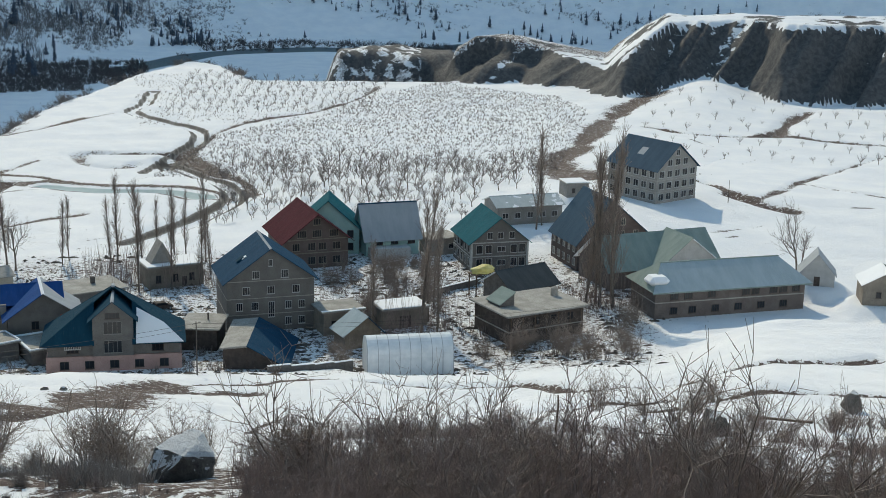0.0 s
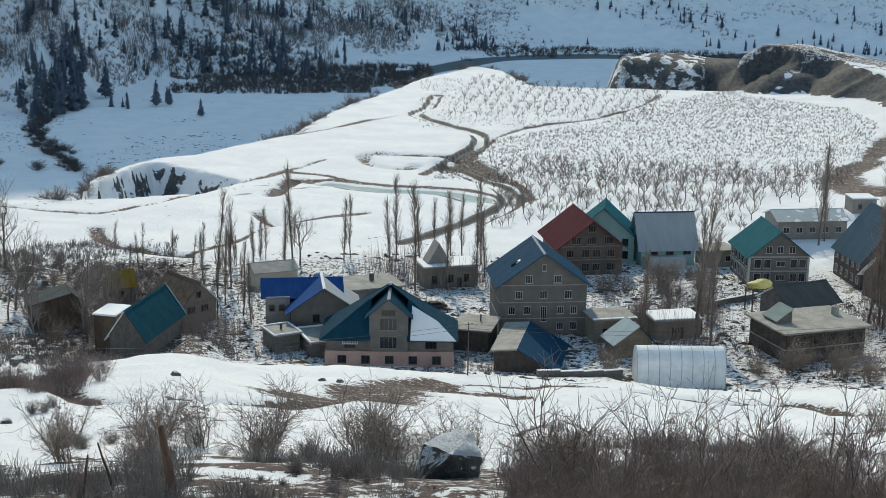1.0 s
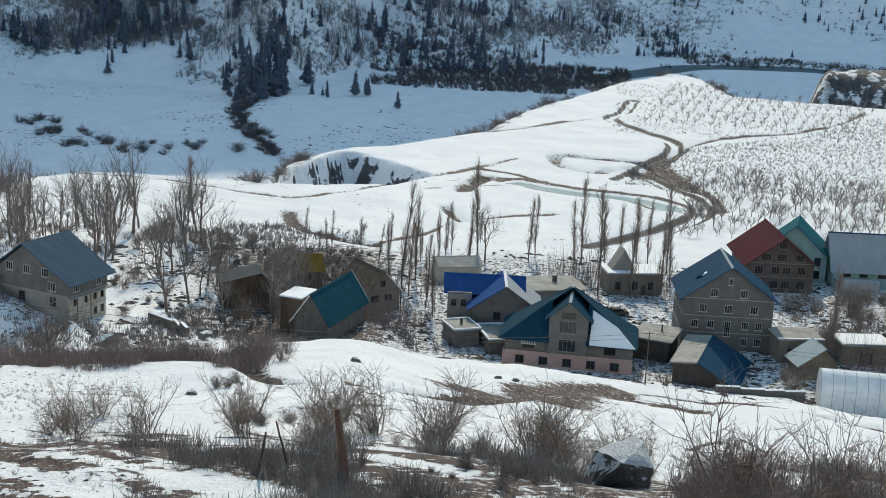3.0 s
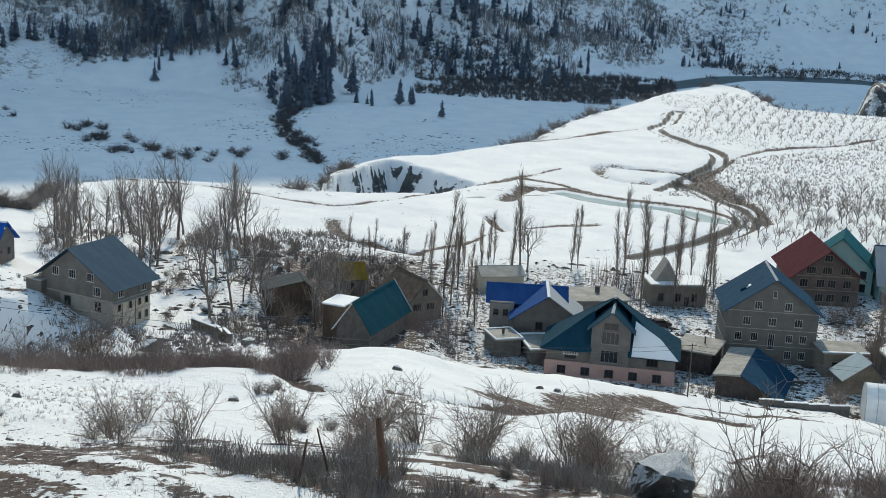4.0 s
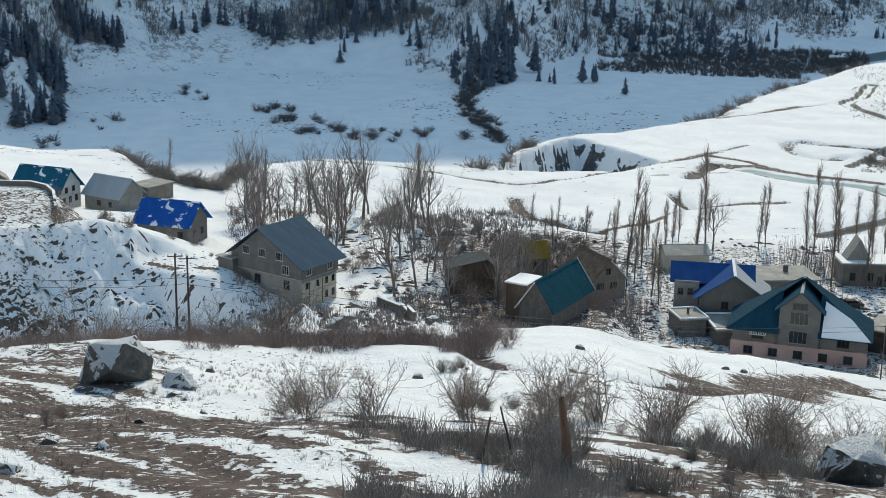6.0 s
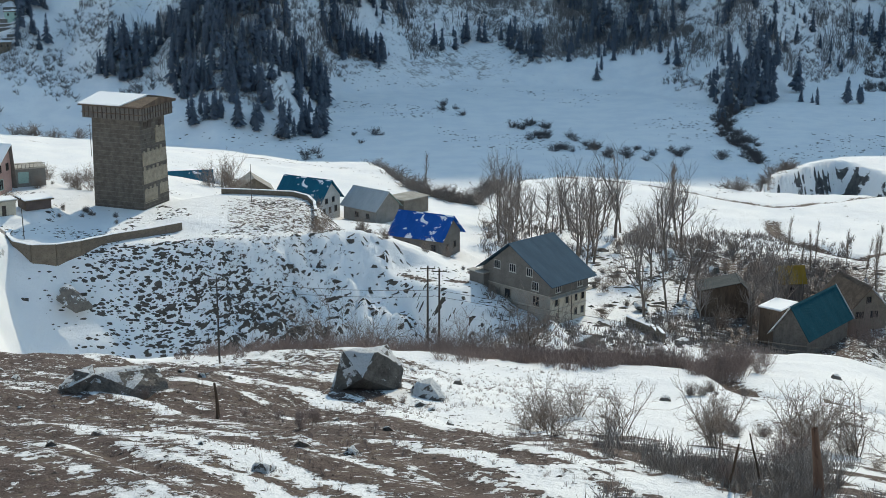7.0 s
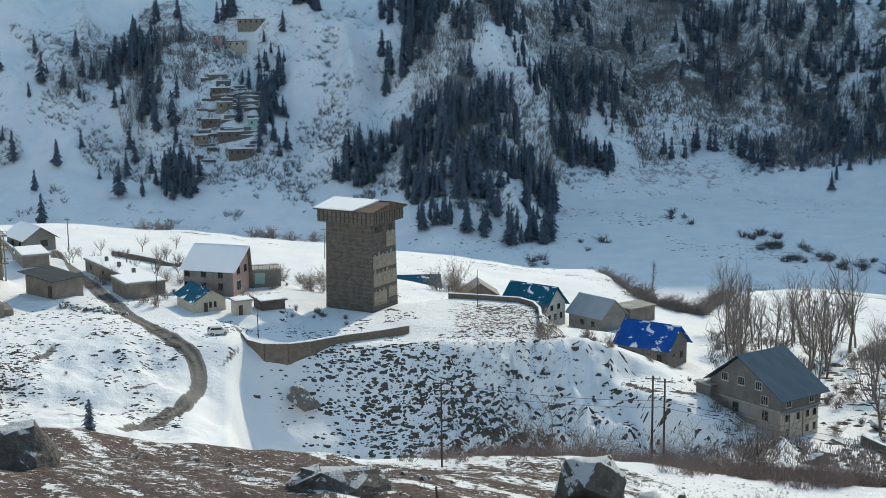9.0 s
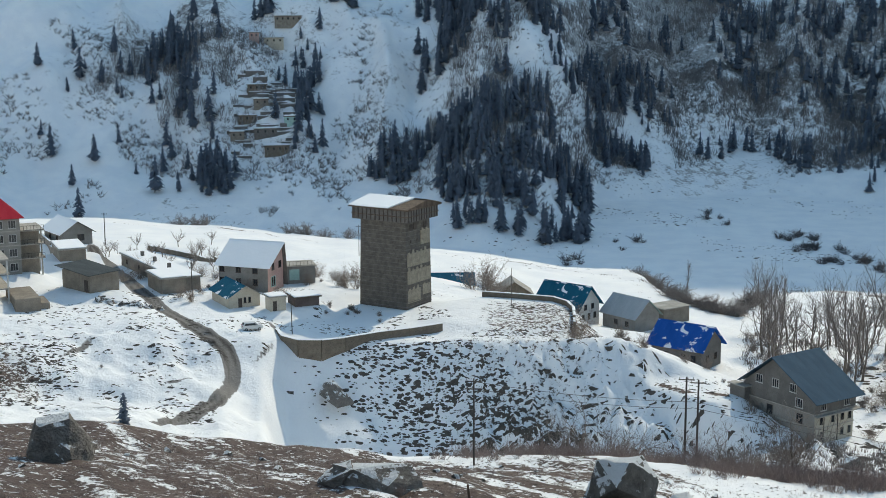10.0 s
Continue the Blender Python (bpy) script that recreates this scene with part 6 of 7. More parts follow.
# near slope: saplings and shrubs
scatter("sapling", 26, 19, 33, 46, 60, 0.6, 1.0)
scatter("sapling", 24, 33, 45, 45, 58, 0.65, 1.05)
scatter("sapling", 20, 14, 24, 48, 64, 0.45, 0.8)
scatter("shrub", 26, 17, 45, 46, 62, 1.1, 1.7)
scatter("shrub", 8, 10, 18, 78, 92, 0.7, 1.1)
for az, d, size in ((29.6, 54, 1.35), (30.4, 55, 1.2), (20.2, 56, 1.05), (25.6, 55, 1.0), (36.6, 54, 1.1), (38.4, 50, 1.15), (40.2, 53, 1.2), (34.2, 57, 0.95)):
    plant("sapling", *polar(az, d), size)
scatter("redshrub", 72, 17, 45, 44, 66, 0.7, 1.2)
scatter("redshrub", 6, 10, 17, 50, 64, 0.3, 0.55)
scatter("redshrub", 26, 21, 45, 78, 128, 0.5, 1.1)
scatter("shrub", 16, 24, 45, 74, 100, 0.5, 0.9)
scatter("redshrub", 5, 4, 14, 52, 66, 0.3, 0.5)
scatter("shrub", 12, 6, 14, 82, 96, 0.9, 1.35)
scatter("shrub", 9, -1, 8, 84, 98, 1.0, 1.5)
scatter("bush", 9, -5, 12, 54, 70, 0.28, 0.5)
scatter("shrub", 5, -4, 13, 80, 92, 0.8, 1.2)
scatter("redshrub", 4, -6, 8, 62, 84, 0.4, 0.7)
scatter("bush", 7, -4.4, -1.8, 92, 110, 0.8, 1.2)
scatter("bush", 8, -5.2, -2.6, 108, 126, 0.7, 1.2)
scatter("shrub", 8, -12, -3, 82, 100, 0.6, 1.1)
scatter("redshrub", 34, -16, -2, 132, 146, 0.7, 1.1)
scatter("redshrub", 14, -24, -14, 132, 142, 0.5, 0.9)
scatter("bush", 12, -19, -14, 134, 150, 0.8, 1.5)
scatter("shrub", 12, -21, -12, 138, 160, 1.2, 1.9)
scatter("bush", 10, -9, -2, 150, 200, 1.0, 1.6)
scatter("shrub", 10, 30, 45, 120, 170, 0.7, 1.2)
scatter("redshrub", 10, -33, -14, 80, 118, 0.25, 0.5)
# village: poplars and brush between the houses
for x, y, size in ((66, 300, 1.55), (69, 302, 1.5), (63, 304, 1.35), (52, 300, 1.5), (54, 303, 1.3), (42, 302, 0.95), (44, 306, 0.9), (31, 307, 1.45), (29, 304, 0.8),
                   (93, 237, 1.75), (90, 241, 1.5), (97, 232, 1.8), (99, 229, 1.6), (101, 238, 1.5), (88, 234, 1.3), (152, 293, 1.75), (136, 233.8, 2.1), (138, 232, 2.3), (134, 236, 2.0), (137, 237, 2.2), (139.5, 235, 2.0), (155, 296, 1.3),
                   (13, 283, 1.4), (16, 286, 1.2), (10, 276, 0.9), (14, 272, 1.0), (17, 264, 1.0), (18, 257, 0.9), (105, 245, 1.2), (72, 296, 1.2), (58, 296, 1.1), (60, 276, 1.3), (66, 277, 1.2), (53, 275, 1.4), (70, 284, 1.0)):
    if free_place(x, y, 0.6):
        plant("poplar", x, y, size)
for x, y, size in ((187.8, 239, 1.6), (32, 301, 1.35), (192, 243, 1.0)):
    plant("broad", x, y, size)
scatter("poplar", 9, 3, 13, 285, 325, 0.4, 0.8, 0.4, 1)
scatter("poplar", 12, -2, 6, 300, 330, 0.4, 0.75, 0.4, 2)
scatter("shrub", 40, 4, 31, 226, 300, 0.7, 1.5, 0.4, 3)
scatter("bush", 26, 2, 31, 228, 300, 0.6, 1.2, 0.4, 4)
scatter("shrub", 16, 26, 32, 228, 262, 0.9, 1.9)
# grove and ravine
scatter("broad", 34, -13.5, -5, 285, 350, 0.95, 1.5)
scatter("broad", 15, -8, -1.0, 238, 285, 0.7, 1.2)
scatter("poplar", 4, -13, -6, 300, 352, 0.9, 1.2)
scatter("bush", 38, -14, -4, 270, 350, 0.8, 1.6)
scatter("bush", 20, -9, -1, 215, 272, 0.7, 1.4)
scatter("shrub", 26, -14, -2, 235, 330, 0.9, 1.6)
scatter("shrub", 10, -22, -15, 255, 300, 0.6, 1.1)
for x, y, size in ((-108.5, 367, 0.95), (-104.5, 379, 1.0), (-112, 372, 0.6)):
    plant("poplar", x, y, size)
scatter("orchard", 16, -40.5, -35.5, 338, 385, 0.8, 1.2)
scatter("orchard", 14, -39.5, -34.5, 318, 336, 0.9, 1.3)
scatter("shrub", 12, -32.5, -29.5, 298, 325, 0.8, 1.3)
scatter("bush", 12, -31.5, -29.0, 272, 290, 0.6, 1.0)
scatter("shrub", 6, -25.5, -23.5, 320, 345, 1.2, 1.7)
for x, y, n, spread_xy, size in ((-141.5, 242, 7, 2.2, 0.9), (-152, 240, 5, 3.0, 0.7), (-171, 244, 6, 4.0, 0.7), (-178, 250, 5, 4.0, 0.6), (-155, 262, 6, 5.0, 0.7), (-112, 282, 6, 5.0, 0.6), (-88, 262, 7, 5.0, 0.9), (-66, 258, 8, 6.0, 0.9), (-33, 222, 6, 5.0, 0.9), (-170, 174, 9, 5.0, 0.6), (-164, 171, 6, 5.0, 0.6)):
    for _ in range(n):
        bx, by = x + plant_rng.gauss(0, spread_xy), y + plant_rng.gauss(0, spread_xy)
        if free_place(bx, by, 0.8):
            plant("bush", bx, by, size * plant_rng.uniform(0.6, 1.2))
scatter("bush", 16, -19, -11, 150, 222, 0.8, 1.5)
scatter("shrub", 16, -42, -33, 285, 318, 0.7, 1.2)
scatter("bush", 14, -45.5, -43, 228, 252, 0.35, 0.7)
# orchard rows
for row in range(11):
    d = 372 + row * 9.5
    for k in range(18):
        az = 14.6 + k * 0.78 + (row % 2) * 0.3 + plant_rng.uniform(-0.12, 0.12)
        if az < 27.5 and not (az > 25 and d < 400):
            plant("orchard", *polar(az, d + plant_rng.uniform(-2, 2)), plant_rng.uniform(0.9, 1.45))
far_orchard = [polar(12.3 + k * 0.50 + row * 0.12 + plant_rng.uniform(-0.1, 0.1), 590 + row * 14 + plant_rng.uniform(-3, 3)) for row in range(11) for k in range(17)]
near_orchard = [polar(az, d) for az, d in ((plant_rng.uniform(13.8, 27.4), plant_rng.uniform(352, 480)) for _ in range(330)) if not (az > 24.5 and d < 410) and free_place(*polar(az, d), 2.0)]
for row in range(6):
    for k in range(12):
        az, d = 31.6 + k * 0.85 + (row % 2) * 0.4, 470 + row * 28 + plant_rng.uniform(-5, 5)
        plant("orchard", *polar(az + plant_rng.uniform(-0.15, 0.15), d), plant_rng.uniform(0.6, 1.0))
# valley floor bushes and conifers
for k in range(26):
    t = plant_rng.random()
    az = float(along(t, [(0, -4.5), (0.35, -3.7), (0.65, -2.8), (1, -2.5)])) + plant_rng.gauss(0, 0.22)
    plant("conifer", *polar(az, 850 + 210 * t), plant_rng.uniform(0.7, 1.4))
scatter("conifer", 9, -1.5, 3.2, 890, 1010, 0.7, 1.4)
scatter("conifer", 14, -4.5, -1.5, 990, 1110, 1.2, 2.0)
# the mountain's conifers
scatter("conifer", 60, -26.2, -20.6, 785, 960, 0.8, 1.8)
scatter("conifer", 18, -38.5, -35.2, 930, 1060, 1.3, 2.1)
scatter("conifer", 40, -43, -28, 870, 1080, 0.8, 1.8, 0.45, 9)
scatter("conifer", 30, -20.5, -6, 1010, 1150, 1.0, 1.8, 0.5, 10)
scatter("conifer", 40, -6, 8, 1095, 1250, 1.0, 1.9, 0.5, 11)
scatter("conifer", 34, 12, 36, 1330, 1560, 0.5, 1.1, 0.5, 12)
plant("conifer", *polar(-39.7, 203), 0.56, squash=1.35)


def brush_field(name, label, places, size, material, blades=7, seed=0, lean=0.5, thick=0.03):
    """Countless low twigs, as one stuff."""
    rng, segs = random.Random(seed), []
    xs = np.array([p[0] for p in places])
    ys = np.array([p[1] for p in places])
    zs = ground_height(xs, ys)
    for x, y, z in zip(xs, ys, zs):
        k = (0.45 + 1.1 * rng.random() ** 1.6) * size
        for _ in range(blades):
            a, r = rng.uniform(0, 6.283), rng.uniform(0.1, lean) * k
            fx, fy = x + rng.gauss(0, 0.22) * k, y + rng.gauss(0, 0.22) * k
            tip = (fx + math.cos(a) * r, fy + math.sin(a) * r, z + k * rng.uniform(0.5, 1.1))
            segs.append(((fx, fy, z - 0.1), tip, thick * k * 1.2, thick * k * 0.4))
    return tagged(new(name, wand_mesh(name, segs, material)), label, "brush", kind="stuff")


def region(count, az0, az1, d0, d1, seed, clump=-9.0, grain_size=8.0):
    rng, out = np.random.RandomState(seed), []
    for turn in range(40):
        if len(out) >= count:
            break
        az, d = rng.uniform(az0, az1, 4000), np.sqrt(rng.uniform(d0 * d0, d1 * d1, 4000))
        x, y = d * np.sin(np.radians(az)), d * np.cos(np.radians(az))
        keep = fbm(x, y, grain_size, 3, seed) > clump - turn * 0.15
        out += list(zip(x[keep], y[keep]))
    return out[:count]


def faded(places, test, seed):
    rng = random.Random(seed)
    return [p for p in places if rng.random() < test(math.degrees(math.atan2(p[0], p[1])), math.hypot(*p))]


bush_rng, edge_bushes, valley_bushes = random.Random(15), [], []
for k in range(150):
    az = bush_rng.uniform(-42, 12)
    edge = along(az, TERRACE_EDGE)
    dense = fbm(np.array([az * 3.0]), np.array([0.0]), 8, 2, 401)[0]
    if dense > (0.15 if az < -1 else -0.1) or -21 < az < -15:
        edge_bushes.append(polar(az, edge + bush_rng.uniform(2, 16)))
for k in range(120):
    az = bush_rng.uniform(-18.8, -13.4)
    rim_d = along(az, TERRACE_EDGE)
    edge_bushes.append(polar(az, rim_d + bush_rng.uniform(-3, 12)))
for az0, az1, n in ((-3.9, -1.4, 46), (4.6, 8.6, 34), (12.6, 15.6, 30), (-39, -30, 20)):
    for _ in range(n):
        az = bush_rng.uniform(az0, az1)
        edge_bushes.append(polar(az, along(az, TERRACE_EDGE) + bush_rng.uniform(-1, 13)))
for az, d, n in ((-12.3, 826, 8), (-11.5, 796, 10), (-10.4, 760, 9), (-9.1, 756, 8), (-8.1, 742, 8), (-5.2, 741, 1), (-4.5, 742, 2), (-15.7, 900, 2), (-14.8, 870, 2), (-6.0, 752, 4), (-18.6, 805, 4), (-21.0, 735, 5)):
    valley_bushes += [polar(az + bush_rng.gauss(0, 0.5), d + bush_rng.gauss(0, 10)) for _ in range(n)]
for k in range(110):
    t = bush_rng.random()
    valley_bushes.append(polar(along(t, [(0, -2.9), (0.25, -3.6), (0.6, -4.5), (0.8, -3.7), (1, -2.8)]) + bush_rng.gauss(0, 0.22), 716 + t * 250))


def bush_field(name, label, places, low, high, material, seed, maker=lambda s: shrub_meshes(s, 14, 1.15, 0.075, 2), tall=0.75):
    """Many bushes in one mesh, too far off to tell apart."""
    rng = np.random.RandomState(seed)
    stock = [[np.array([seg[k] for seg in sum(maker(700 + q), [])], float) for k in range(4)] for q in range(3)]
    xs, ys = np.array([p[0] for p in places]), np.array([p[1] for p in places])
    segs = []
    for x, y, z in zip(xs, ys, ground_height(xs, ys)):
        a, b, ra, rb = stock[rng.randint(3)]
        t, size = rng.uniform(0, 6.283), rng.uniform(low, high)
        turn = np.array([[math.cos(t), -math.sin(t), 0], [math.sin(t), math.cos(t), 0], [0, 0, tall]]) * size
        segs += list(zip(a @ turn.T + (x, y, z), b @ turn.T + (x, y, z), ra * size, rb * size))
    tagged(new(name, wand_mesh(name, segs, material)), label, "bushes", kind="stuff")


bush_field("far_orchard_rows", "rows of small leafless trees on the far terrace", far_orchard, 0.7, 1.1, M["twig_dark"], 25, orchard_meshes, 1.0)
bush_field("young_orchard", "young leafless fruit trees between the orchard rows", near_orchard, 0.55, 1.0, M["twig_dark"], 26, orchard_meshes, 1.0)
bush_field("edge_bushes", "dark leafless bushes along the terrace edge", edge_bushes, 1.2, 2.4, M["twig_dark"], 21)
bush_field("valley_bushes", "dark leafless bushes on the valley floor", valley_bushes, 1.2, 2.4, M["far_brush"], 22)
brush_field("undergrowth", "reddish-brown leafless undergrowth on the near slope", [p for p in region(3600, 15, 46, 42, 88, 1, -0.3) if math.hypot(*p) < 62 + 22 * lattice(np.array([p[0] * 7]), np.array([p[1] * 7]), 5)[0] ** 2] + region(1300, 17, 46, 80, 132, 51, 0.1, 9), 0.9, M["twig_red"], 13, 1, 0.8, 0.017)
brush_field("grey_undergrowth", "low grey leafless undergrowth on the near slope", [p for p in region(1450, -9, 15, 48, 74, 2, -0.05, 5) if not (11 < math.degrees(math.atan2(*p)) and 56 < math.hypot(*p))], 0.9, M["twig_grey"], 13, 1, 0.8, 0.015)
brush_field("slope_brush", "brown brush along the lip of the slope", faded(region(3000, -17, -3, 124, 162, 3, 0.05, 7), lambda az, d: float(smooth(d, 126, 134)) * (1 - float(smooth(d, 142, 157))), 5) + faded(region(900, -27, -14, 126, 148, 4, -0.1, 10), lambda az, d: float(smooth(d, 127, 133)) * (1 - float(smooth(d, 137, 147))), 6), 1.15, M["twig_red"], 14, 2, 1.05, 0.016)
brush_field("dry_grass", "short dry grass tufts on bare soil", region(4200, -45, -8, 52, 126, 5, -0.1), 0.24, M["twig_red"], 8, 3, 0.8)
brush_field("ravine_brush", "dark leafless brush in the ravine", region(2500, -14, 1, 212, 345, 6, -0.2, 20) + region(700, 1, 31, 226, 300, 7, 0.1, 20), 1.3, M["twig_dark"], 9, 4)


shoots = []
shoot_rng = random.Random(31)
for x, y, n, wide in ((56, 285, 26, 5.0), (64, 279, 16, 4.0), (50, 292, 12, 4.0), (93, 238, 22, 4.0), (99, 231, 22, 3.5), (88, 245, 10, 4.0), (137, 234, 26, 3.0), (104, 247, 8, 3.0), (8, 247, 22, 2.6), (13, 250, 20, 2.6), (3, 247, 10, 2.2), (46, 268, 10, 4.0), (128, 262, 6, 2.0), (-4, 262, 12, 4.0)):
    for _ in range(n):
        px, py = x + shoot_rng.gauss(0, wide), y + shoot_rng.gauss(0, wide)
        if free_place(px, py, 0.5):
            shoots.append((px, py))
brush_field("upright_shoots", "thickets of tall brown leafless shoots between houses", shoots, 5.6, M["twig_red"], 16, 11, 0.16, 0.0042)


def in_field(x, y):
    """The planted field between the canal and the gully."""
    az, d = math.degrees(math.atan2(x, y)), math.hypot(x, y)
    low = float(along(d, [(440, 11.5), (517, 13.4), (551, 16), (577, 18.5), (646, 20.6), (690, 23)]))
    high = float(along(d, [(427, 28), (491, 28.7), (571, 29.4), (630, 28.2), (690, 24)]))
    return low < az < high


brush_field("field_stubble", "fine stubble rows poking through field snow", [p for p in region(24000, 11.5, 30, 440, 700, 8, -0.75, 30) if in_field(*p)] + [p for p in region(2600, 11, 20.5, 560, 740, 18, -0.5, 30) if not in_field(*p)], 0.62, M["twig_dark"], 3, 5, 0.75, 0.085)


def turf_field(name, label, places, size, material, seed, long=1.5):
    """Low uneven turf clods lying along the slope, as one stuff."""
    rng = np.random.RandomState(seed)
    n, ring = len(places), 7
    x, y = np.array([p[0] for p in places]), np.array([p[1] for p in places])
    away = np.arctan2(x, y)
    t = np.arange(ring) * 2 * math.pi / ring
    r = size * (0.4 + 1.5 * rng.uniform(0, 1, (n, 1)) ** 2.2) * rng.uniform(0.6, 1.25, (n, ring))
    u, v = r * np.cos(t) * long, r * np.sin(t) * 0.75
    c, s = np.cos(away)[:, None], np.sin(away)[:, None]
    px, py = x[:, None] + u * c + v * s, y[:, None] - u * s + v * c
    top = np.stack([x, y], 1)
    allx, ally = np.concatenate([px, top[:, :1]], 1).ravel(), np.concatenate([py, top[:, 1:]], 1).ravel()
    z = ground_height(allx, ally).reshape(n, ring + 1) - 0.06
    z[:, ring] += size * rng.uniform(0.3, 0.75, n)
    verts = np.stack([allx, ally, z.ravel()], 1)
    k = np.arange(ring)
    tri = np.stack([(k + 1) % ring, k, np.full(ring, ring)], 1)
    faces = (tri[None] + (np.arange(n) * (ring + 1))[:, None, None]).reshape(-1, 3)
    m = bpy.data.meshes.new(name)
    m.from_pydata(verts.tolist(), [], faces.tolist())
    m.materials.append(material)
    tagged(new(name, m), label, "turf", kind="stuff")


def turf_share(az, d):
    """Turf is thickest beside the line that parts the hill's shaded face from its sunlit flank."""
    off = az - (-20.0 - (min(d, 258.0) - 235.0) * 0.27)
    share = math.exp(-((off + 1.3) / (4.2 if off < -1.3 else 1.7)) ** 2)
    return (0.12 + 0.88 * share) * float(smooth(az, -33, -29)) * (1 - 0.35 * float(smooth(d, 246, 262)))


hill = faded(region(26000, -33, -11, 196, 259, 9, -0.1, 4), turf_share, 3)
turf_field("hill_turf", "dark turf clods and stones through thin snow", hill + faded(region(2600, -30, -17, 230, 256, 49, 0.05, 6), turf_share, 8) + region(420, -27.5, -20, 262, 286, 50, 0.0, 8) + region(900, -46.5, -41.5, 222, 256, 46, 0.0, 6) + [p for p in region(1100, -44, -28, 250, 300, 52, 0.1, 10) if free_place(*p, 0.3)] + region(650, -46, -36, 205, 262, 47, 0.25, 7), 0.31, M["turf"], 6, 1.9)
turf_field("slope_clods", "brown clods and stones on the bare near slope", region(5200, -45, -8, 52, 128, 41, -0.3, 6), 0.17, M["turf"], 7)
turf_field("village_clods", "dark earth and rubble on trodden village snow", region(1500, -12, 33, 216, 315, 42, -0.1, 9), 0.7, M["turf"], 8)
turf_field("field_clods", "dark clods along thin field snow", region(500, -30, 12, 300, 440, 43, 0.45, 9), 0.3, M["turf"], 9)
def footprints(*spots):
    out = []
    for (ax, ay), (bx, by) in zip(spots, spots[1:]):
        n = int(math.hypot(bx - ax, by - ay) / 0.75)
        out += [(ax + (bx - ax) * k / n + (0.16 if k % 2 else -0.16) * (by - ay) / (n * 0.75), ay + (by - ay) * k / n - (0.16 if k % 2 else -0.16) * (bx - ax) / (n * 0.75)) for k in range(n)]
    return out


# clods in a greyer tone stand for the shade in each print's hollow
turf_field("footprints", "lines of footprints across the snow, their shaded hollows drawn as clods", footprints((-24.5, 101), (-20, 106), (-15, 111), (-9, 114), (-5, 115)) + footprints((38, 150), (52, 158), (66, 160), (84, 158)) + footprints((-150, 190), (-146, 200), (-150, 212), (-158, 221)), 0.16, M["masonry"], 12)
turf_field("far_clods", "dark stones and scrub on the valley snow", region(1500, -30, 4, 730, 990, 44, 0.35, 40), 0.62, M["turf"], 10)


def on_mountain(count, az0, az1, up0, up1, seed, clump, fade=40.0):
    """Places on the mountain, by the climb from its uneven foot, thinning out at the borders."""
    rng, out = np.random.RandomState(seed), []
    for turn in range(60):
        if len(out) >= count:
            break
        az, d = rng.uniform(az0, az1, 5000), rng.uniform(760, 1620, 5000)
        x, y = d * np.sin(np.radians(az)), d * np.cos(np.radians(az))
        up = ground_parts(x, y)[5]
        wave = fbm(x, y, 70, 3, seed) * 45
        odds = smooth(up + wave, up0, up0 + fade) * (1 - smooth(up + wave, up1 - fade, up1))
        odds = odds * smooth(az + wave * 0.03, az0, az0 + 2.0) * (1 - smooth(az + wave * 0.03, az1 - 2.0, az1))
        keep = (rng.uniform(0, 1, 5000) < odds) & (fbm(x, y, 45, 3, seed + 1) > clump) & (up > 2)
        out += list(zip(x[keep], y[keep]))
    return out[:count]


brush_field("bare_mountain_wood", "grey leafless wood covering the mountain slope", on_mountain(5200, -21.8, -4, 45, 290, 60, -0.45, 60) + on_mountain(1500, -28, -20, 60, 290, 61, -0.1, 50) + on_mountain(2200, -5, 12, 20, 250, 62, 0.0, 60) + on_mountain(700, -41, -29, 60, 280, 63, 0.15, 50), 6.0, M["scrub"], 8, 17, 0.42, 0.019)
brush_field("mountain_thicket", "far leafless thickets on the mountain", on_mountain(6500, -22.5, -5, 20, 260, 10, -0.5, 90) + on_mountain(6800, -7, 15, 8, 230, 11, -0.25) + on_mountain(2600, -31, -20, 5, 260, 12, -0.3) + on_mountain(2600, -46, -30, 5, 260, 13, 0.0) + on_mountain(1500, 12, 40, 5, 200, 16, 0.1), 2.3, M["scrub"], 7, 7, 1.25, 0.05)
brush_field("river_thicket", "dark thickets along the river", region(3400, 1, 11.5, 1010, 1190, 14, -0.35, 60) + region(900, 12, 24, 1230, 1340, 15, 0.0, 40), 3.2, M["far_brush"], 9, 8, 0.8, 0.04)
wood_rng = np.random.RandomState(4)
wood = [(x, y, wood_rng.uniform(0.8, 2.1) * (0.55 if x > 120 else 1.0)) for x, y in region(440, -26.6, -20.4, 790, 1060, 31, -0.2, 45) + region(260, -27.5, -18, 985, 1090, 32, -0.2, 40) + region(300, -22, -5, 1170, 1270, 33, -0.2, 40) + region(130, -20.5, -7, 1040, 1175, 34, 0.0, 40) + region(60, -38.3, -36.2, 985, 1085, 40, -0.2, 30) + region(40, -36.4, -34.9, 890, 925, 41, -0.3, 20) + region(45, -32.5, -31.3, 930, 1060, 42, -0.3, 30) + region(60, -29.5, -24.5, 870, 925, 43, 0.0, 30) + region(150, -8, 6, 1090, 1260, 35, 0.1, 60) + region(40, -34, -30, 1010, 1080, 36, 0.0, 60) + region(190, 9, 36, 1370, 1640, 37, 0.15, 70) + region(70, -5.0, -2.4, 900, 1070, 38, -0.2, 50) + region(130, 6.5, 14, 1290, 1480, 39, 0.1, 60)]
joined_wood("conifer_wood", "dense conifer wood on the mountain, coloured haze blue-grey", wood, conifer_meshes, M["needle"], 8)
for stock in PROTOTYPES.values():
    for root, used in stock:
        if not used:
            for o in (*root.children, root):
                bpy.data.objects.remove(o)
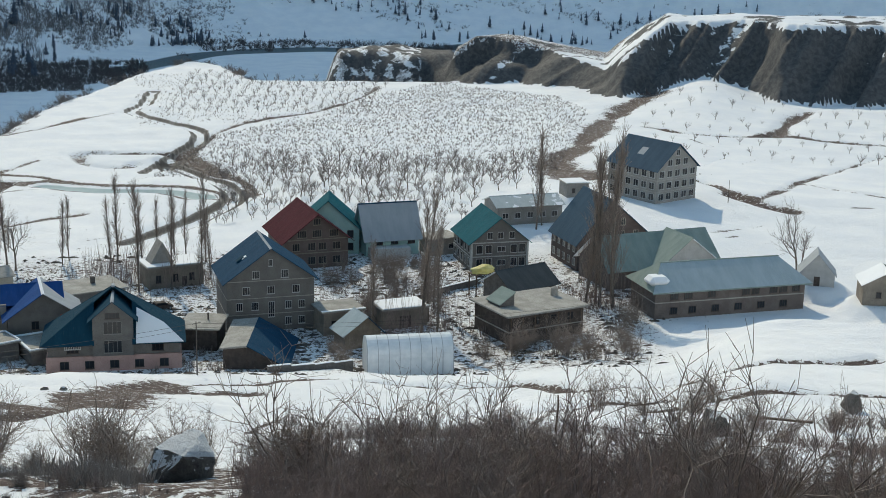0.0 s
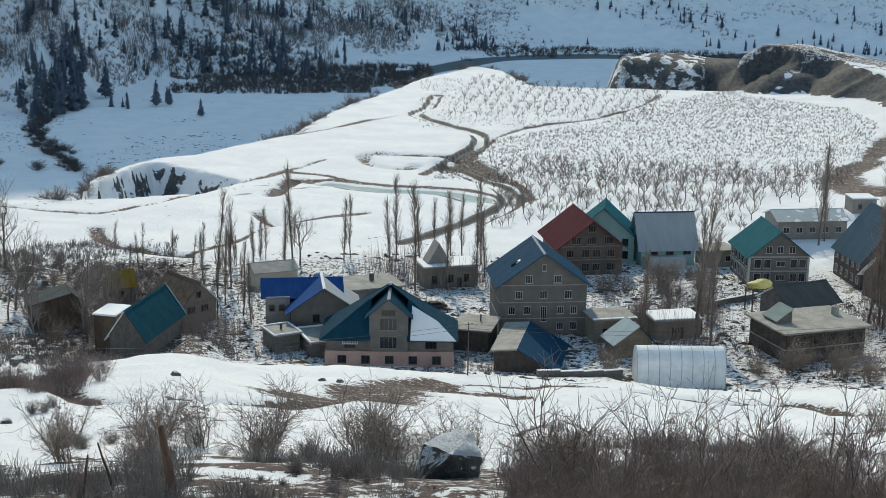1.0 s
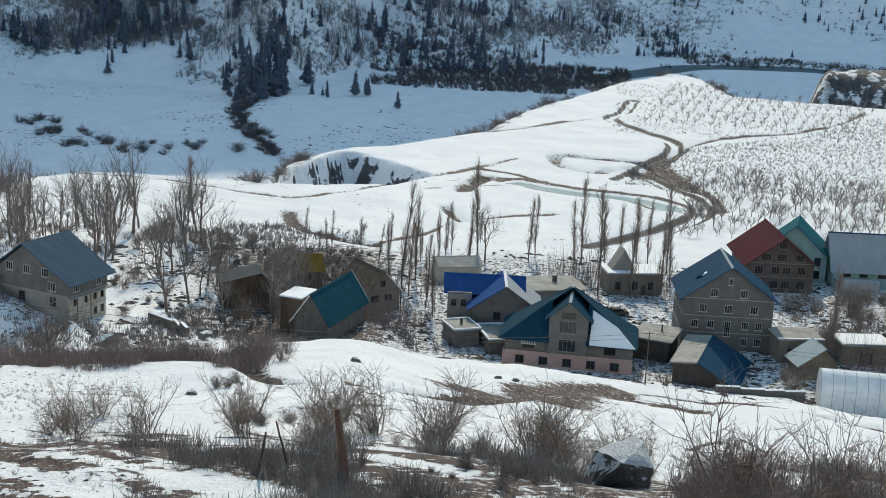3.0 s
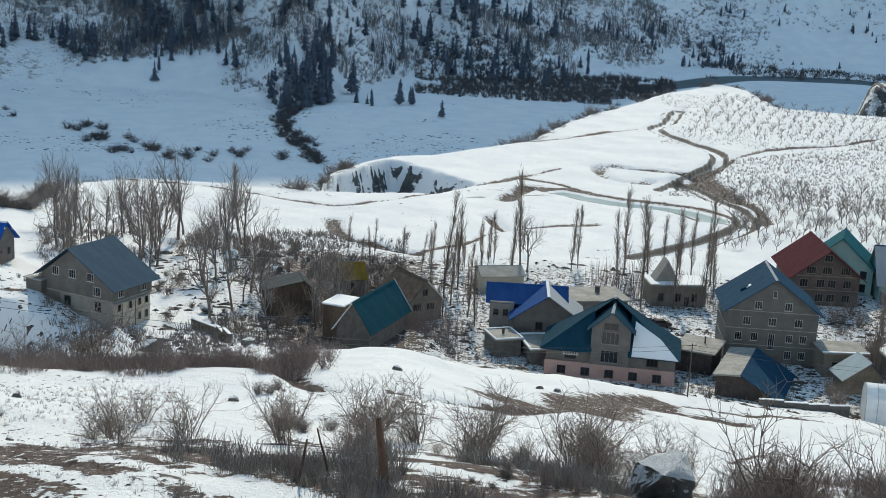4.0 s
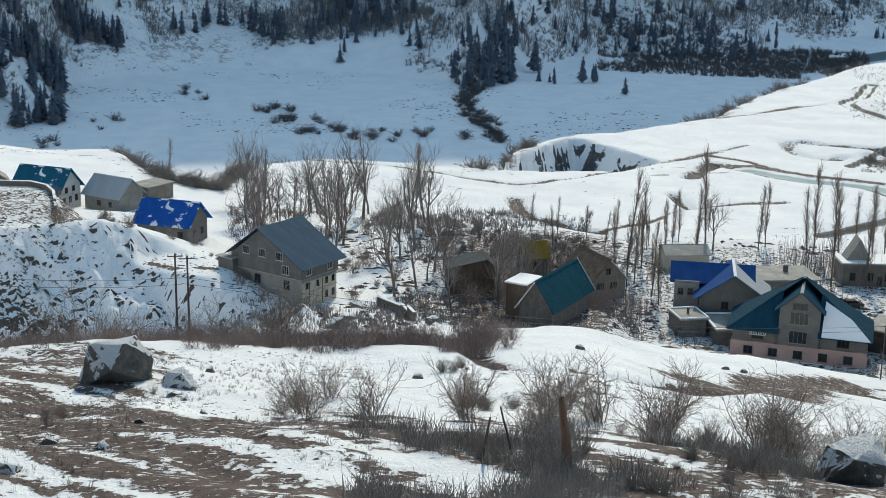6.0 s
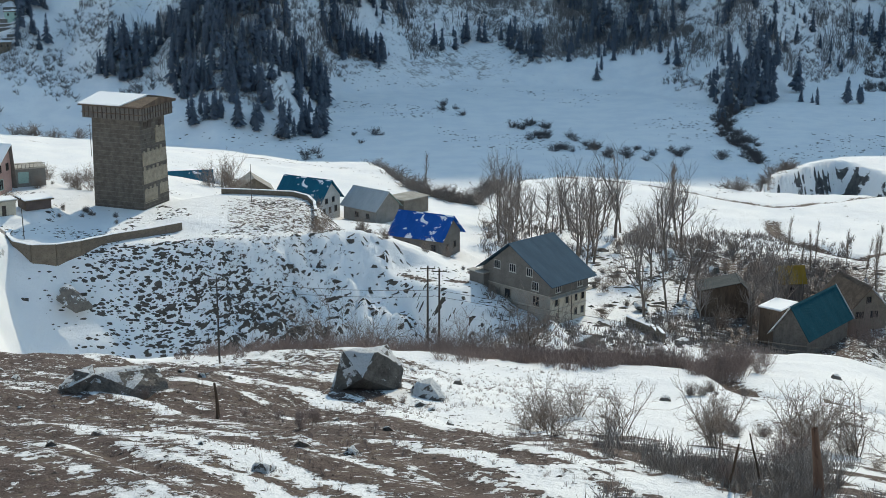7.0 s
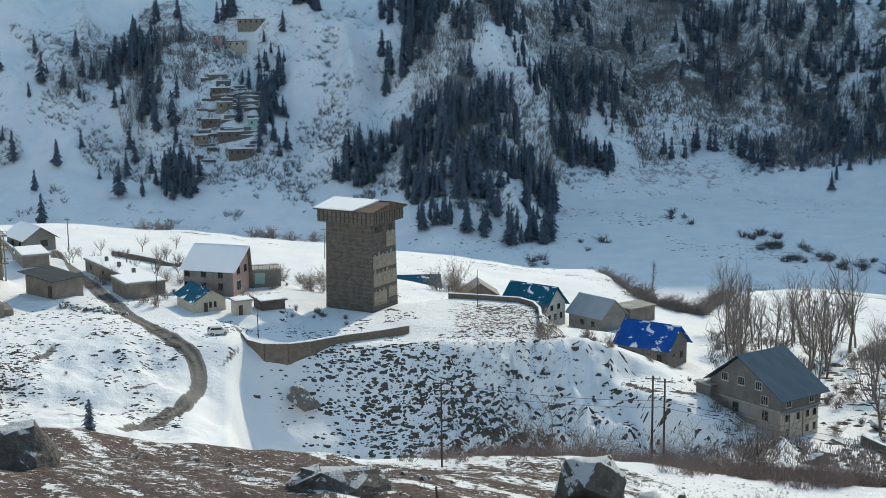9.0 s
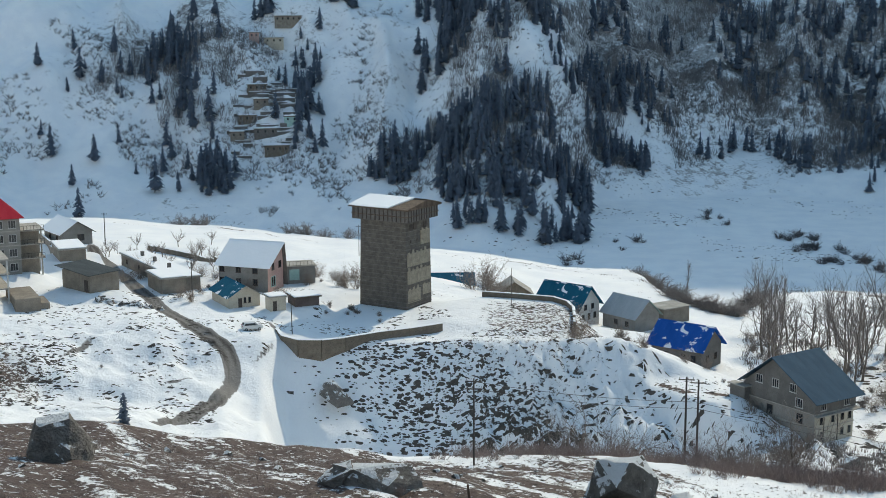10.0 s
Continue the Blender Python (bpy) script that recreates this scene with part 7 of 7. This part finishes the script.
# ---- walls, poles, boulders, vehicles and other things ----
def wall_along(name, label, height, thick, material, *points, cap=True, level=None):
    """A free-standing wall over the ground, its top following the ground in steps."""
    root = new(name)
    tagged(root, label, "wall")
    pts = [Vector((x, y)) for x, y in points]
    for a, b in zip(pts, pts[1:]):
        n = max(1, int((b - a).length / 3.0))
        for k in range(n):
            p, q = a.lerp(b, k / n), a.lerp(b, (k + 1) / n)
            zs = [ground_at(p.x, p.y), ground_at(q.x, q.y)]
            along_m = pose(p.x, p.y, 0, 0, 0, math.degrees(math.atan2(q.y - p.y, q.x - p.x)))
            long = (q - p).length
            top = max(zs) + height if level is None else level + 0.12 * noise.noise(Vector((p.x, p.y, 0)))
            part("wall_section", boxed(0, -thick / 2, min(zs) - 0.8, long + 0.02, thick / 2, top, bevel=0.04), material, root, "", along_m)
            if cap:
                part("cap_snow", boxed(0.02, -thick / 2 - 0.05, top + 0.003, long, thick / 2 + 0.05, top + 0.14, bevel=0.05), M["snow"], root, "", along_m)


wall_along("retaining_wall", "curved stone retaining wall below the tower", 1.5, 0.6, M["stone"], (-147.5, 225), (-146, 221.5), (-142, 217.3), (-137.5, 215.8), (-133.6, 217.5), (-130.6, 221), (-127.6, 227), (-123.4, 233), (-119.5, 239.5), level=16.5)
wall_along("parapet_wall", "low stone parapet wall with snow on top", 1.0, 0.5, M["stone"], (-124, 268), (-116, 269), (-108, 269.5), (-104, 267), (-101, 262.5), (-97, 253))
wall_along("compound_wall", "long grey compound wall with snow along it", 1.7, 0.4, M["mud"], (-262, 281), (-240, 264), (-222.5, 250))
wall_along("lane_wall", "low stone wall along the village lane", 1.2, 0.5, M["stone"], (-232, 292), (-212, 284), (-190, 268))
wall_along("field_wall", "low dark stone wall between houses", 1.0, 0.5, M["dark_wall"], (62, 214), (70, 213.5), (77, 214))
wall_along("stone_fence", "low stone fence in the village", 1.1, 0.5, M["dark_wall"], (104, 252), (112, 256), (122, 260))
wall_along("ravine_wall", "stone wall beside the house on the slope", 1.6, 0.5, M["stone"], (-33, 238), (-28, 233), (-25, 226))


def pole(name, label, x, y, height, radius=0.11, arms=1, lean=0.0):
    root = new(name)
    root.matrix_world = pose(x, y, ground_at(x, y), lean, 0, 20)
    tagged(root, label, "pole")
    out = []
    rng = random.Random(int(x * 10))
    run(rng, out, (0, 0, -0.8), (0, 0, 1), height + 0.8, radius, radius * 0.65, 4, 0.0)
    child("shaft", wand_mesh("shaft", out, M["iron"], 8), root)
    for k in range(arms):
        z = height - 0.35 - k * 0.7
        bar = part("cross_arm", boxed(-0.8, -0.06, z, 0.8, 0.06, z + 0.1), M["iron"], root)
        for s in (-0.7, 0.0, 0.7):
            bm = bmesh.new()
            bmesh.ops.create_cone(bm, cap_ends=True, segments=8, radius1=0.06, radius2=0.035, depth=0.22, matrix=Matrix.Translation((s, 0, z + 0.21)))
            part("insulator", bm, M["white"], bar)


pole("power_pole", "dark steel power pole on the near slope", -53.6, 114, 8.4, 0.10, 2)
pole("power_pole", "one of a pair of dark power poles", -39.9, 136.2, 11.0, 0.14, 1)
pole("power_pole", "one of a pair of dark power poles", -38.8, 136.8, 10.8, 0.14, 1)
pole("lamp_pole", "thin leaning pole on the terrace", -114.6, 262, 8.0, 0.08, 0, 3)
pole("power_pole", "slim wooden pole beside the sheds", 49.6, 211.3, 9.0, 0.12, 1)
pole("power_pole", "wooden power pole above the lane", -243, 288, 9.5, 0.16, 1)
pole("power_pole", "wooden pole by the pink house", -173.5, 232, 8.5, 0.12, 1)
pole("power_pole", "thin pole on the field behind the village", -190, 330, 8.5, 0.1, 1)
pole("power_pole", "slim pole in front of the stone tower", -142.5, 221.5, 8.0, 0.1, 0, 4)
pole("power_pole", "slim pole beside the hotel", 213, 302, 6.0, 0.1, 0)
pole("power_pole", "thin pole among the village houses", 12, 262, 10.5, 0.13, 1)


def wire(a, b, sag, lift_a, lift_b):
    pa = Vector((*a, ground_at(*a) + lift_a))
    pb = Vector((*b, ground_at(*b) + lift_b))
    pts = [pa.lerp(pb, k / 10) - Vector((0, 0, sag * 4 * (k / 10) * (1 - k / 10))) for k in range(11)]
    segs = [(tuple(p), tuple(q), 0.022, 0.022) for p, q in zip(pts, pts[1:])]
    tagged(new("power_line", tube_mesh("power_line", segs, M["iron"], 4)), "thin dark sagging power line", "cable", "power lines")


for dz in (0.0, 0.7):
    wire((-53.6, 114), (-39.4, 136.5), 0.4, 8.1 - dz, 8.4 - dz)
    wire((-39.4, 136.5), (49.6, 211.3), 2.2, 8.5 - dz, 8.7 - dz)
    wire((49.6, 211.3), (141, 215), 2.0, 8.7 - dz, 7.5 - dz)


def boulder(name, label, x, y, wide, tall, seed, material, deep=0.8, turn=0.0, sink=0.25, cuts=18, taper=0.55):
    """A rock hewn by random planes and roughened."""
    rng = random.Random(seed)
    bm = bmesh.new()
    for _ in range(cuts):
        up = rng.uniform(-0.6, 1.0)
        a, r = rng.uniform(0, 6.283), (1 - taper * max(up, 0)) * rng.uniform(0.75, 1.0)
        bm.verts.new((math.cos(a) * r, math.sin(a) * r, up))
    hull = bmesh.ops.convex_hull(bm, input=bm.verts)
    bmesh.ops.delete(bm, geom=[v for v in bm.verts if not v.link_faces], context="VERTS")
    bmesh.ops.subdivide_edges(bm, edges=bm.edges, cuts=5 if wide > 1.6 else 2, use_grid_fill=True)
    for v in bm.verts:
        p = v.co + Vector((seed, 0, 0))
        v.co += v.co.normalized() * (noise.noise(p * 1.9) * 0.10 + noise.noise(p * 6.0) * 0.035)
    lo = min(v.co.z for v in bm.verts)
    hi = max(v.co.z for v in bm.verts)
    span = max(v.co.x for v in bm.verts) - min(v.co.x for v in bm.verts)
    for v in bm.verts:
        v.co = Vector((v.co.x / span * wide, v.co.y / span * wide * deep, (v.co.z - lo) / (hi - lo) * tall * (1 + sink) - tall * sink))
    m = bpy.data.meshes.new(name)
    bm.to_mesh(m)
    bm.free()
    m.materials.append(material)
    ob = new(name, m)
    ob.matrix_world = pose(x, y, ground_at(x, y), 0, 0, turn)
    return tagged(ob, label, "boulder")


boulder("boulder", "large angular grey boulder partly under snow", -34.2, 99.5, 6.2, 3.5, 4, M["rock"], 0.9, 20, cuts=15)
boulder("boulder", "flat grey slab of rock beside the large boulder", -29.5, 100.5, 3.0, 1.4, 8, M["rock"], 0.8, 0)
boulder("boulder", "long flat boulder with snow on its ledge", -49.5, 87.5, 7.2, 1.9, 12, M["rock_bare"], 0.6, 28, cuts=30, taper=0.25)
boulder("boulder", "thin grey slab leaning on the long boulder", -51.2, 86.2, 3.4, 1.5, 19, M["rock_bare"], 0.5, 10, cuts=14, taper=0.2)
boulder("boulder", "dark rounded boulder on the near slope", -73.5, 80.3, 5.4, 3.4, 17, M["rock_bare"], 0.8, 40, cuts=26, taper=0.5)
boulder("boulder", "dark pyramid-shaped rock on the shaded slope", -129.3, 213.2, 7.0, 3.6, 22, M["rock_bare"], 0.6, 10, cuts=13, taper=0.9)
boulder("boulder", "pale angular boulder half capped with snow", 14.9, 67.4, 3.9, 2.3, 31, M["rock"], 0.8, 35, cuts=26, taper=0.15)
boulder("boulder", "brown angular boulder in the snow field", 64.5, 91.0, 3.8, 2.4, 28, M["rock_bare"], 0.7, 20)
boulder("boulder", "dark brown boulder behind saplings", 90, 104, 3.0, 2.2, 33, M["rock_bare"], 0.8, 0)
boulder("boulder", "low dark rock below the house on the slope", -36, 213, 5.0, 2.0, 36, M["rock_bare"], 0.6, 30)
rock_rng = random.Random(5)
for k in range(40):
    az, d = rock_rng.uniform(-44, -15), rock_rng.uniform(58, 124)
    size = rock_rng.uniform(0.4, 1.1)
    x, y = polar(az, d)
    boulder("stone", "small grey stone lying on the slope", x, y, size, size * 0.45, 100 + k, M["rock_bare"] if k % 2 else M["rock"], 0.8, rock_rng.uniform(0, 180), cuts=10)["group"] = "stones on the slope"
for x, y in ((1.9, 135.0), (-12, 111), (21, 172), (23, 170)):
    boulder("stone", "single dark stone on clean snow", x, y, 1.1, 0.5, int(abs(x) * 7) + 3, M["rock_bare"], 0.7)

# snowy boulders in the ravine below the village
for k in range(20):
    x, y = polar(rock_rng.uniform(-12.5, -1.5), rock_rng.uniform(222, 310))
    if free_place(x, y, 1.5):
        size = rock_rng.uniform(1.6, 4.2)
        boulder("boulder", "snow-capped boulder lying in the ravine", x, y, size, size * rock_rng.uniform(0.4, 0.7), 200 + k, M["rock"] if k % 3 else M["rock_bare"], 0.8, rock_rng.uniform(0, 180), cuts=13)["group"] = "ravine boulders"

# rubble heap by the left shed
rub = random.Random(9)
for k in range(40):
    t = rub.random()
    x, y = -187 + 15 * t + rub.gauss(0, 0.7), 217.5 + 3 * t + rub.gauss(0, 0.7)
    boulder("rubble_stone", "stone of a snowy rubble heap", x, y, rub.uniform(0.7, 1.5), rub.uniform(0.4, 0.9), 300 + k, M["rock"] if k % 2 else M["rock_bare"], 0.8, rub.uniform(0, 180), cuts=10)["group"] = "rubble heap"


def car(name, label, x, y, heading, paint, z=None):
    root = new(name)
    root.matrix_world = pose(x, y, ground_at(x, y) if z is None else z, 0, 0, heading)
    tagged(root, label, "car")
    side = [(-1.95, 0.35), (1.85, 0.35), (1.95, 0.75), (1.75, 0.95), (0.95, 1.05), (0.35, 1.52), (-1.45, 1.56), (-1.9, 1.1), (-2.0, 0.7)]
    bm = prism(side, -0.82, 0.82)
    for v in bm.verts:
        if v.co.z > 1.2:
            v.co.y *= 0.84
    bmesh.ops.bevel(bm, geom=list(bm.edges), offset=0.05, segments=2, affect="EDGES")
    part("body", bm, paint, root)
    for s in (-1, 1):
        bm = bmesh.new()
        pts = [(0.85, 1.06), (0.34, 1.44), (-1.35, 1.46), (-1.62, 1.08)]
        a = [bm.verts.new((px, s * (0.845 if pz < 1.2 else 0.735), pz)) for px, pz in pts]
        b = [bm.verts.new((px, s * (0.80 if pz < 1.2 else 0.69), pz)) for px, pz in pts]
        bm.faces.new(a), bm.faces.new(b[::-1])
        for i in range(4):
            bm.faces.new((a[i], b[i], b[(i + 1) % 4], a[(i + 1) % 4]))
        bmesh.ops.recalc_face_normals(bm, faces=bm.faces)
        part("side_window", bm, M["glass"], root)
    part("rear_window", boxed(-0.03, -0.62, -0.22, 0.03, 0.62, 0.22), M["glass"], root, "", pose(-1.73, 0, 1.32, 0, 44 - 10, 0))
    part("windscreen", boxed(-0.03, -0.64, -0.32, 0.03, 0.64, 0.32), M["glass"], root, "", pose(0.68, 0, 1.29, 0, -52, 0))
    for wx in (-1.25, 1.25):
        for s in (-1, 1):
            bm = bmesh.new()
            bmesh.ops.create_cone(bm, cap_ends=True, segments=18, radius1=0.31, radius2=0.31, depth=0.2, matrix=pose(wx, s * 0.75, 0.31, 90, 0, 0))
            tyre = part("tyre", bm, M["dark_frame"], root)
            bm = bmesh.new()
            bmesh.ops.create_cone(bm, cap_ends=True, segments=14, radius1=0.19, radius2=0.17, depth=0.05, matrix=pose(wx, s * 0.862, 0.31, 90, 0, 0))
            part("rim", bm, M["roof_grey"], tyre)
    for s in (-1, 1):
        part("tail_light", boxed(-1.99, s * 0.66 - 0.09, 0.8, -1.9, s * 0.66 + 0.09, 1.1), M["red"], root)
        part("headlight", boxed(1.84, s * 0.62 - 0.14, 0.7, 1.93, s * 0.62 + 0.14, 0.86), M["white"], root)


paint = Nodes("silver_paint", 0.35, 0.2, 0.5)
M["silver"] = paint.done(paint.mix(paint.noise(3.0), (0.52, 0.54, 0.55), (0.62, 0.63, 0.64)))
car("car", "silver hatchback parked on the snowy road side", -147.6, 215.6, 44, M["silver"])
car("car", "silver car under snow between the village houses", 101, 244, 100, M["silver"])
car("car", "dark parked car beside snowy village lane", 55, 262, 10, M["dark_frame"])

# yellow tarpaulin over a stack, and a water tank
def lump(name, label, category, x, y, z, sx, sy, sz, material, seed, turn=0.0):
    bm = bmesh.new()
    bmesh.ops.create_icosphere(bm, subdivisions=4, radius=1)
    for v in bm.verts:
        k = 1 + 0.22 * noise.noise(v.co * 1.7 + Vector((seed, 0, 0))) + 0.07 * noise.noise(v.co * 5 + Vector((0, seed, 0)))
        v.co = Vector((v.co.x * sx * k, v.co.y * sy * k, max(v.co.z, -0.25) * sz * k))
    m = bpy.data.meshes.new(name)
    bm.to_mesh(m)
    bm.free()
    m.materials.append(material)
    m.shade_smooth()
    ob = new(name, m)
    ob.matrix_world = pose(x, y, z, 0, 0, turn)
    return tagged(ob, label, category)


M["tarp"] = surface("yellow_tarpaulin", (0.50, 0.42, 0.12), (0.60, 0.53, 0.22), 0.8, 5.0, rough=0.55)
stack = new("hay_stand")
stack.matrix_world = pose(116.5, 250, 0, 0, 0, 12)
tagged(stack, "wooden stand stacked with fodder under yellow tarpaulin", "stand")
for px in (0, 5.0):
    for py in (0, 2.4):
        part("post", boxed(px - 0.1, py - 0.1, -0.5, px + 0.1, py + 0.1, 4.6), M["wood"], stack)
part("deck", boxed(-0.3, -0.3, 4.603, 5.3, 2.7, 4.8), M["wood"], stack)
tarp = lump("tarpaulin", "yellow tarpaulin", "cover", 0, 0, 0, 2.9, 1.5, 1.2, M["tarp"], 3)
del tarp["category"]
tarp.parent, tarp.matrix_world = stack, Matrix.Identity(4)
tarp.matrix_local = pose(2.5, 1.2, 5.1)
bm = bmesh.new()
bmesh.ops.create_cone(bm, cap_ends=True, segments=20, radius1=0.75, radius2=0.7, depth=1.5, matrix=Matrix.Translation((0, 0, 0.75)))
bmesh.ops.create_cone(bm, cap_ends=True, segments=20, radius1=0.62, radius2=0.2, depth=0.25, matrix=Matrix.Translation((0, 0, 1.62)))
tank_mesh = bpy.data.meshes.new("water_tank")
bm.to_mesh(tank_mesh)
bm.free()
tank_mesh.materials.append(M["concrete"])
tank = new("water_tank", tank_mesh)
dx, dy, dz, dh, dw, dl = SITES["darkflat"]
tank.matrix_world = pose(dx, dy, dz, 0, 0, dh) @ Matrix.Translation((15.0, 7.5, 5.753))
tagged(tank, "round grey water tank on the flat roof", "tank")

# weathered posts and a fallen beam on the near slope
M["rotten"] = surface("reddish_rotten_wood", (0.17, 0.095, 0.065), (0.27, 0.17, 0.12), 1.2, 7.0, stretch=(1, 1, 0.2))
for x, y, tall, lean, thick in ((-36.4, 76.8, 2.6, 4, 0.15), (61, 112, 4.2, 2, 0.14), (-66, 66, 2.4, 3, 0.14), (0.5, 61, 3.6, -7, 0.30), (-3.6, 63, 2.6, 14, 0.09), (-2.2, 64, 2.4, -16, 0.08)):
    out = []
    run(random.Random(int(x * 3)), out, (0, 0, -0.4), (0, 0, 1), tall + 0.4, thick, thick * 0.5, 4, 0.05)
    post = new("wooden_post", wand_mesh("wooden_post", out, M["rotten"] if thick > 0.2 else M["wood"], 7))
    post.matrix_world = pose(x, y, ground_at(x, y), lean, lean, 0)
    tagged(post, "weathered wooden post standing in the slope", "post")
bm = boxed(-3.0, -0.1, 0, 3.0, 0.1, 0.2, bevel=0.03)
m = bpy.data.meshes.new("beam")
bm.to_mesh(m)
bm.free()
m.materials.append(M["wood"])
beam = new("beam", m)
beam.matrix_world = pose(78, 100, ground_at(78, 100) + 0.25, 0, 0, -36)
tagged(beam, "long timber beam lying on the snow", "beam")

# hamlet on stone terraces high on the far slope
def far_hut(x, y, w, l, tall, wall_mat, label):
    root = new("hut")
    z = ground_at(x, y)
    root.matrix_world = pose(x, y, z, 0, 0, 34)
    tagged(root, label, "hut", "far hamlet huts")
    part("wall", boxed(-w / 2, -l / 2, -4, w / 2, l / 2, tall), wall_mat, root)
    slab = part("roof_slab", boxed(-w / 2 - 0.6, -l / 2 - 0.6, tall + 0.003, w / 2 + 0.6, l / 2 + 0.6, tall + 0.4), M["wood"], root)
    part("roof_snow", boxed(-w / 2 - 0.5, -l / 2 - 0.5, tall + 0.404, w / 2 + 0.5, l / 2 + 0.5, tall + 0.9, bevel=0.2), M["snow"], slab)
    for k in range(max(2, int(w / 4))):
        cx = -w / 2 + w * (k + 0.5) / max(2, int(w / 4))
        part("window", boxed(cx - 0.6, -l / 2 - 0.06, tall - 2.4, cx + 0.6, -l / 2 - 0.003, tall - 0.9), M["glass"], root)


for x, y, w, l, tall, key in ((-552.6, 821.4, 13, 7, 3.6, "stone"), (-541.6, 809.5, 10, 7, 3.2, "mud"), (-545.4, 798, 12, 7, 3.4, "stone"), (-515, 805.3, 9, 6, 3.6, "teal_wall"), (-527.4, 792.6, 15, 7, 3.2, "dark_wall"), (-513.6, 784.9, 16, 8, 4.2, "stone"), (-543, 782, 9, 7, 4.0, "mud"), (-578, 902.8, 20, 9, 5.0, "mud"), (-579.5, 885.2, 14, 8, 4.6, "cream"), (-587, 870.6, 7, 6, 5.0, "pink")):
    far_hut(x, y, w, l, tall, M[key], "small flat-roofed hut on the far terraces")
terr = random.Random(21)
for k in range(64):
    t = k / 63
    az, d = -34.9 + 2.4 * terr.random() + 0.5 * t, 938 + 76 * t + terr.gauss(0, 3)
    x, y = polar(az, d)
    long, tall = terr.uniform(5, 15), terr.uniform(0.9, 1.9)
    ob = new("terrace_wall")
    ob.matrix_world = pose(x, y, ground_at(x, y), 0, 0, 33 + terr.uniform(-6, 6))
    tagged(ob, "dry stone terrace wall with snow along its top", "wall", "far terrace walls")
    part("wall_section", boxed(-long / 2, -0.6, -2.5, long / 2, 0.6, tall, bevel=0.15), M["grey_block"] if k % 3 else M["dark_wall"], ob)
    part("cap_snow", boxed(-long / 2, -0.5, tall + 0.003, long / 2, 2.6, tall + 0.35, bevel=0.12), M["snow"], ob)
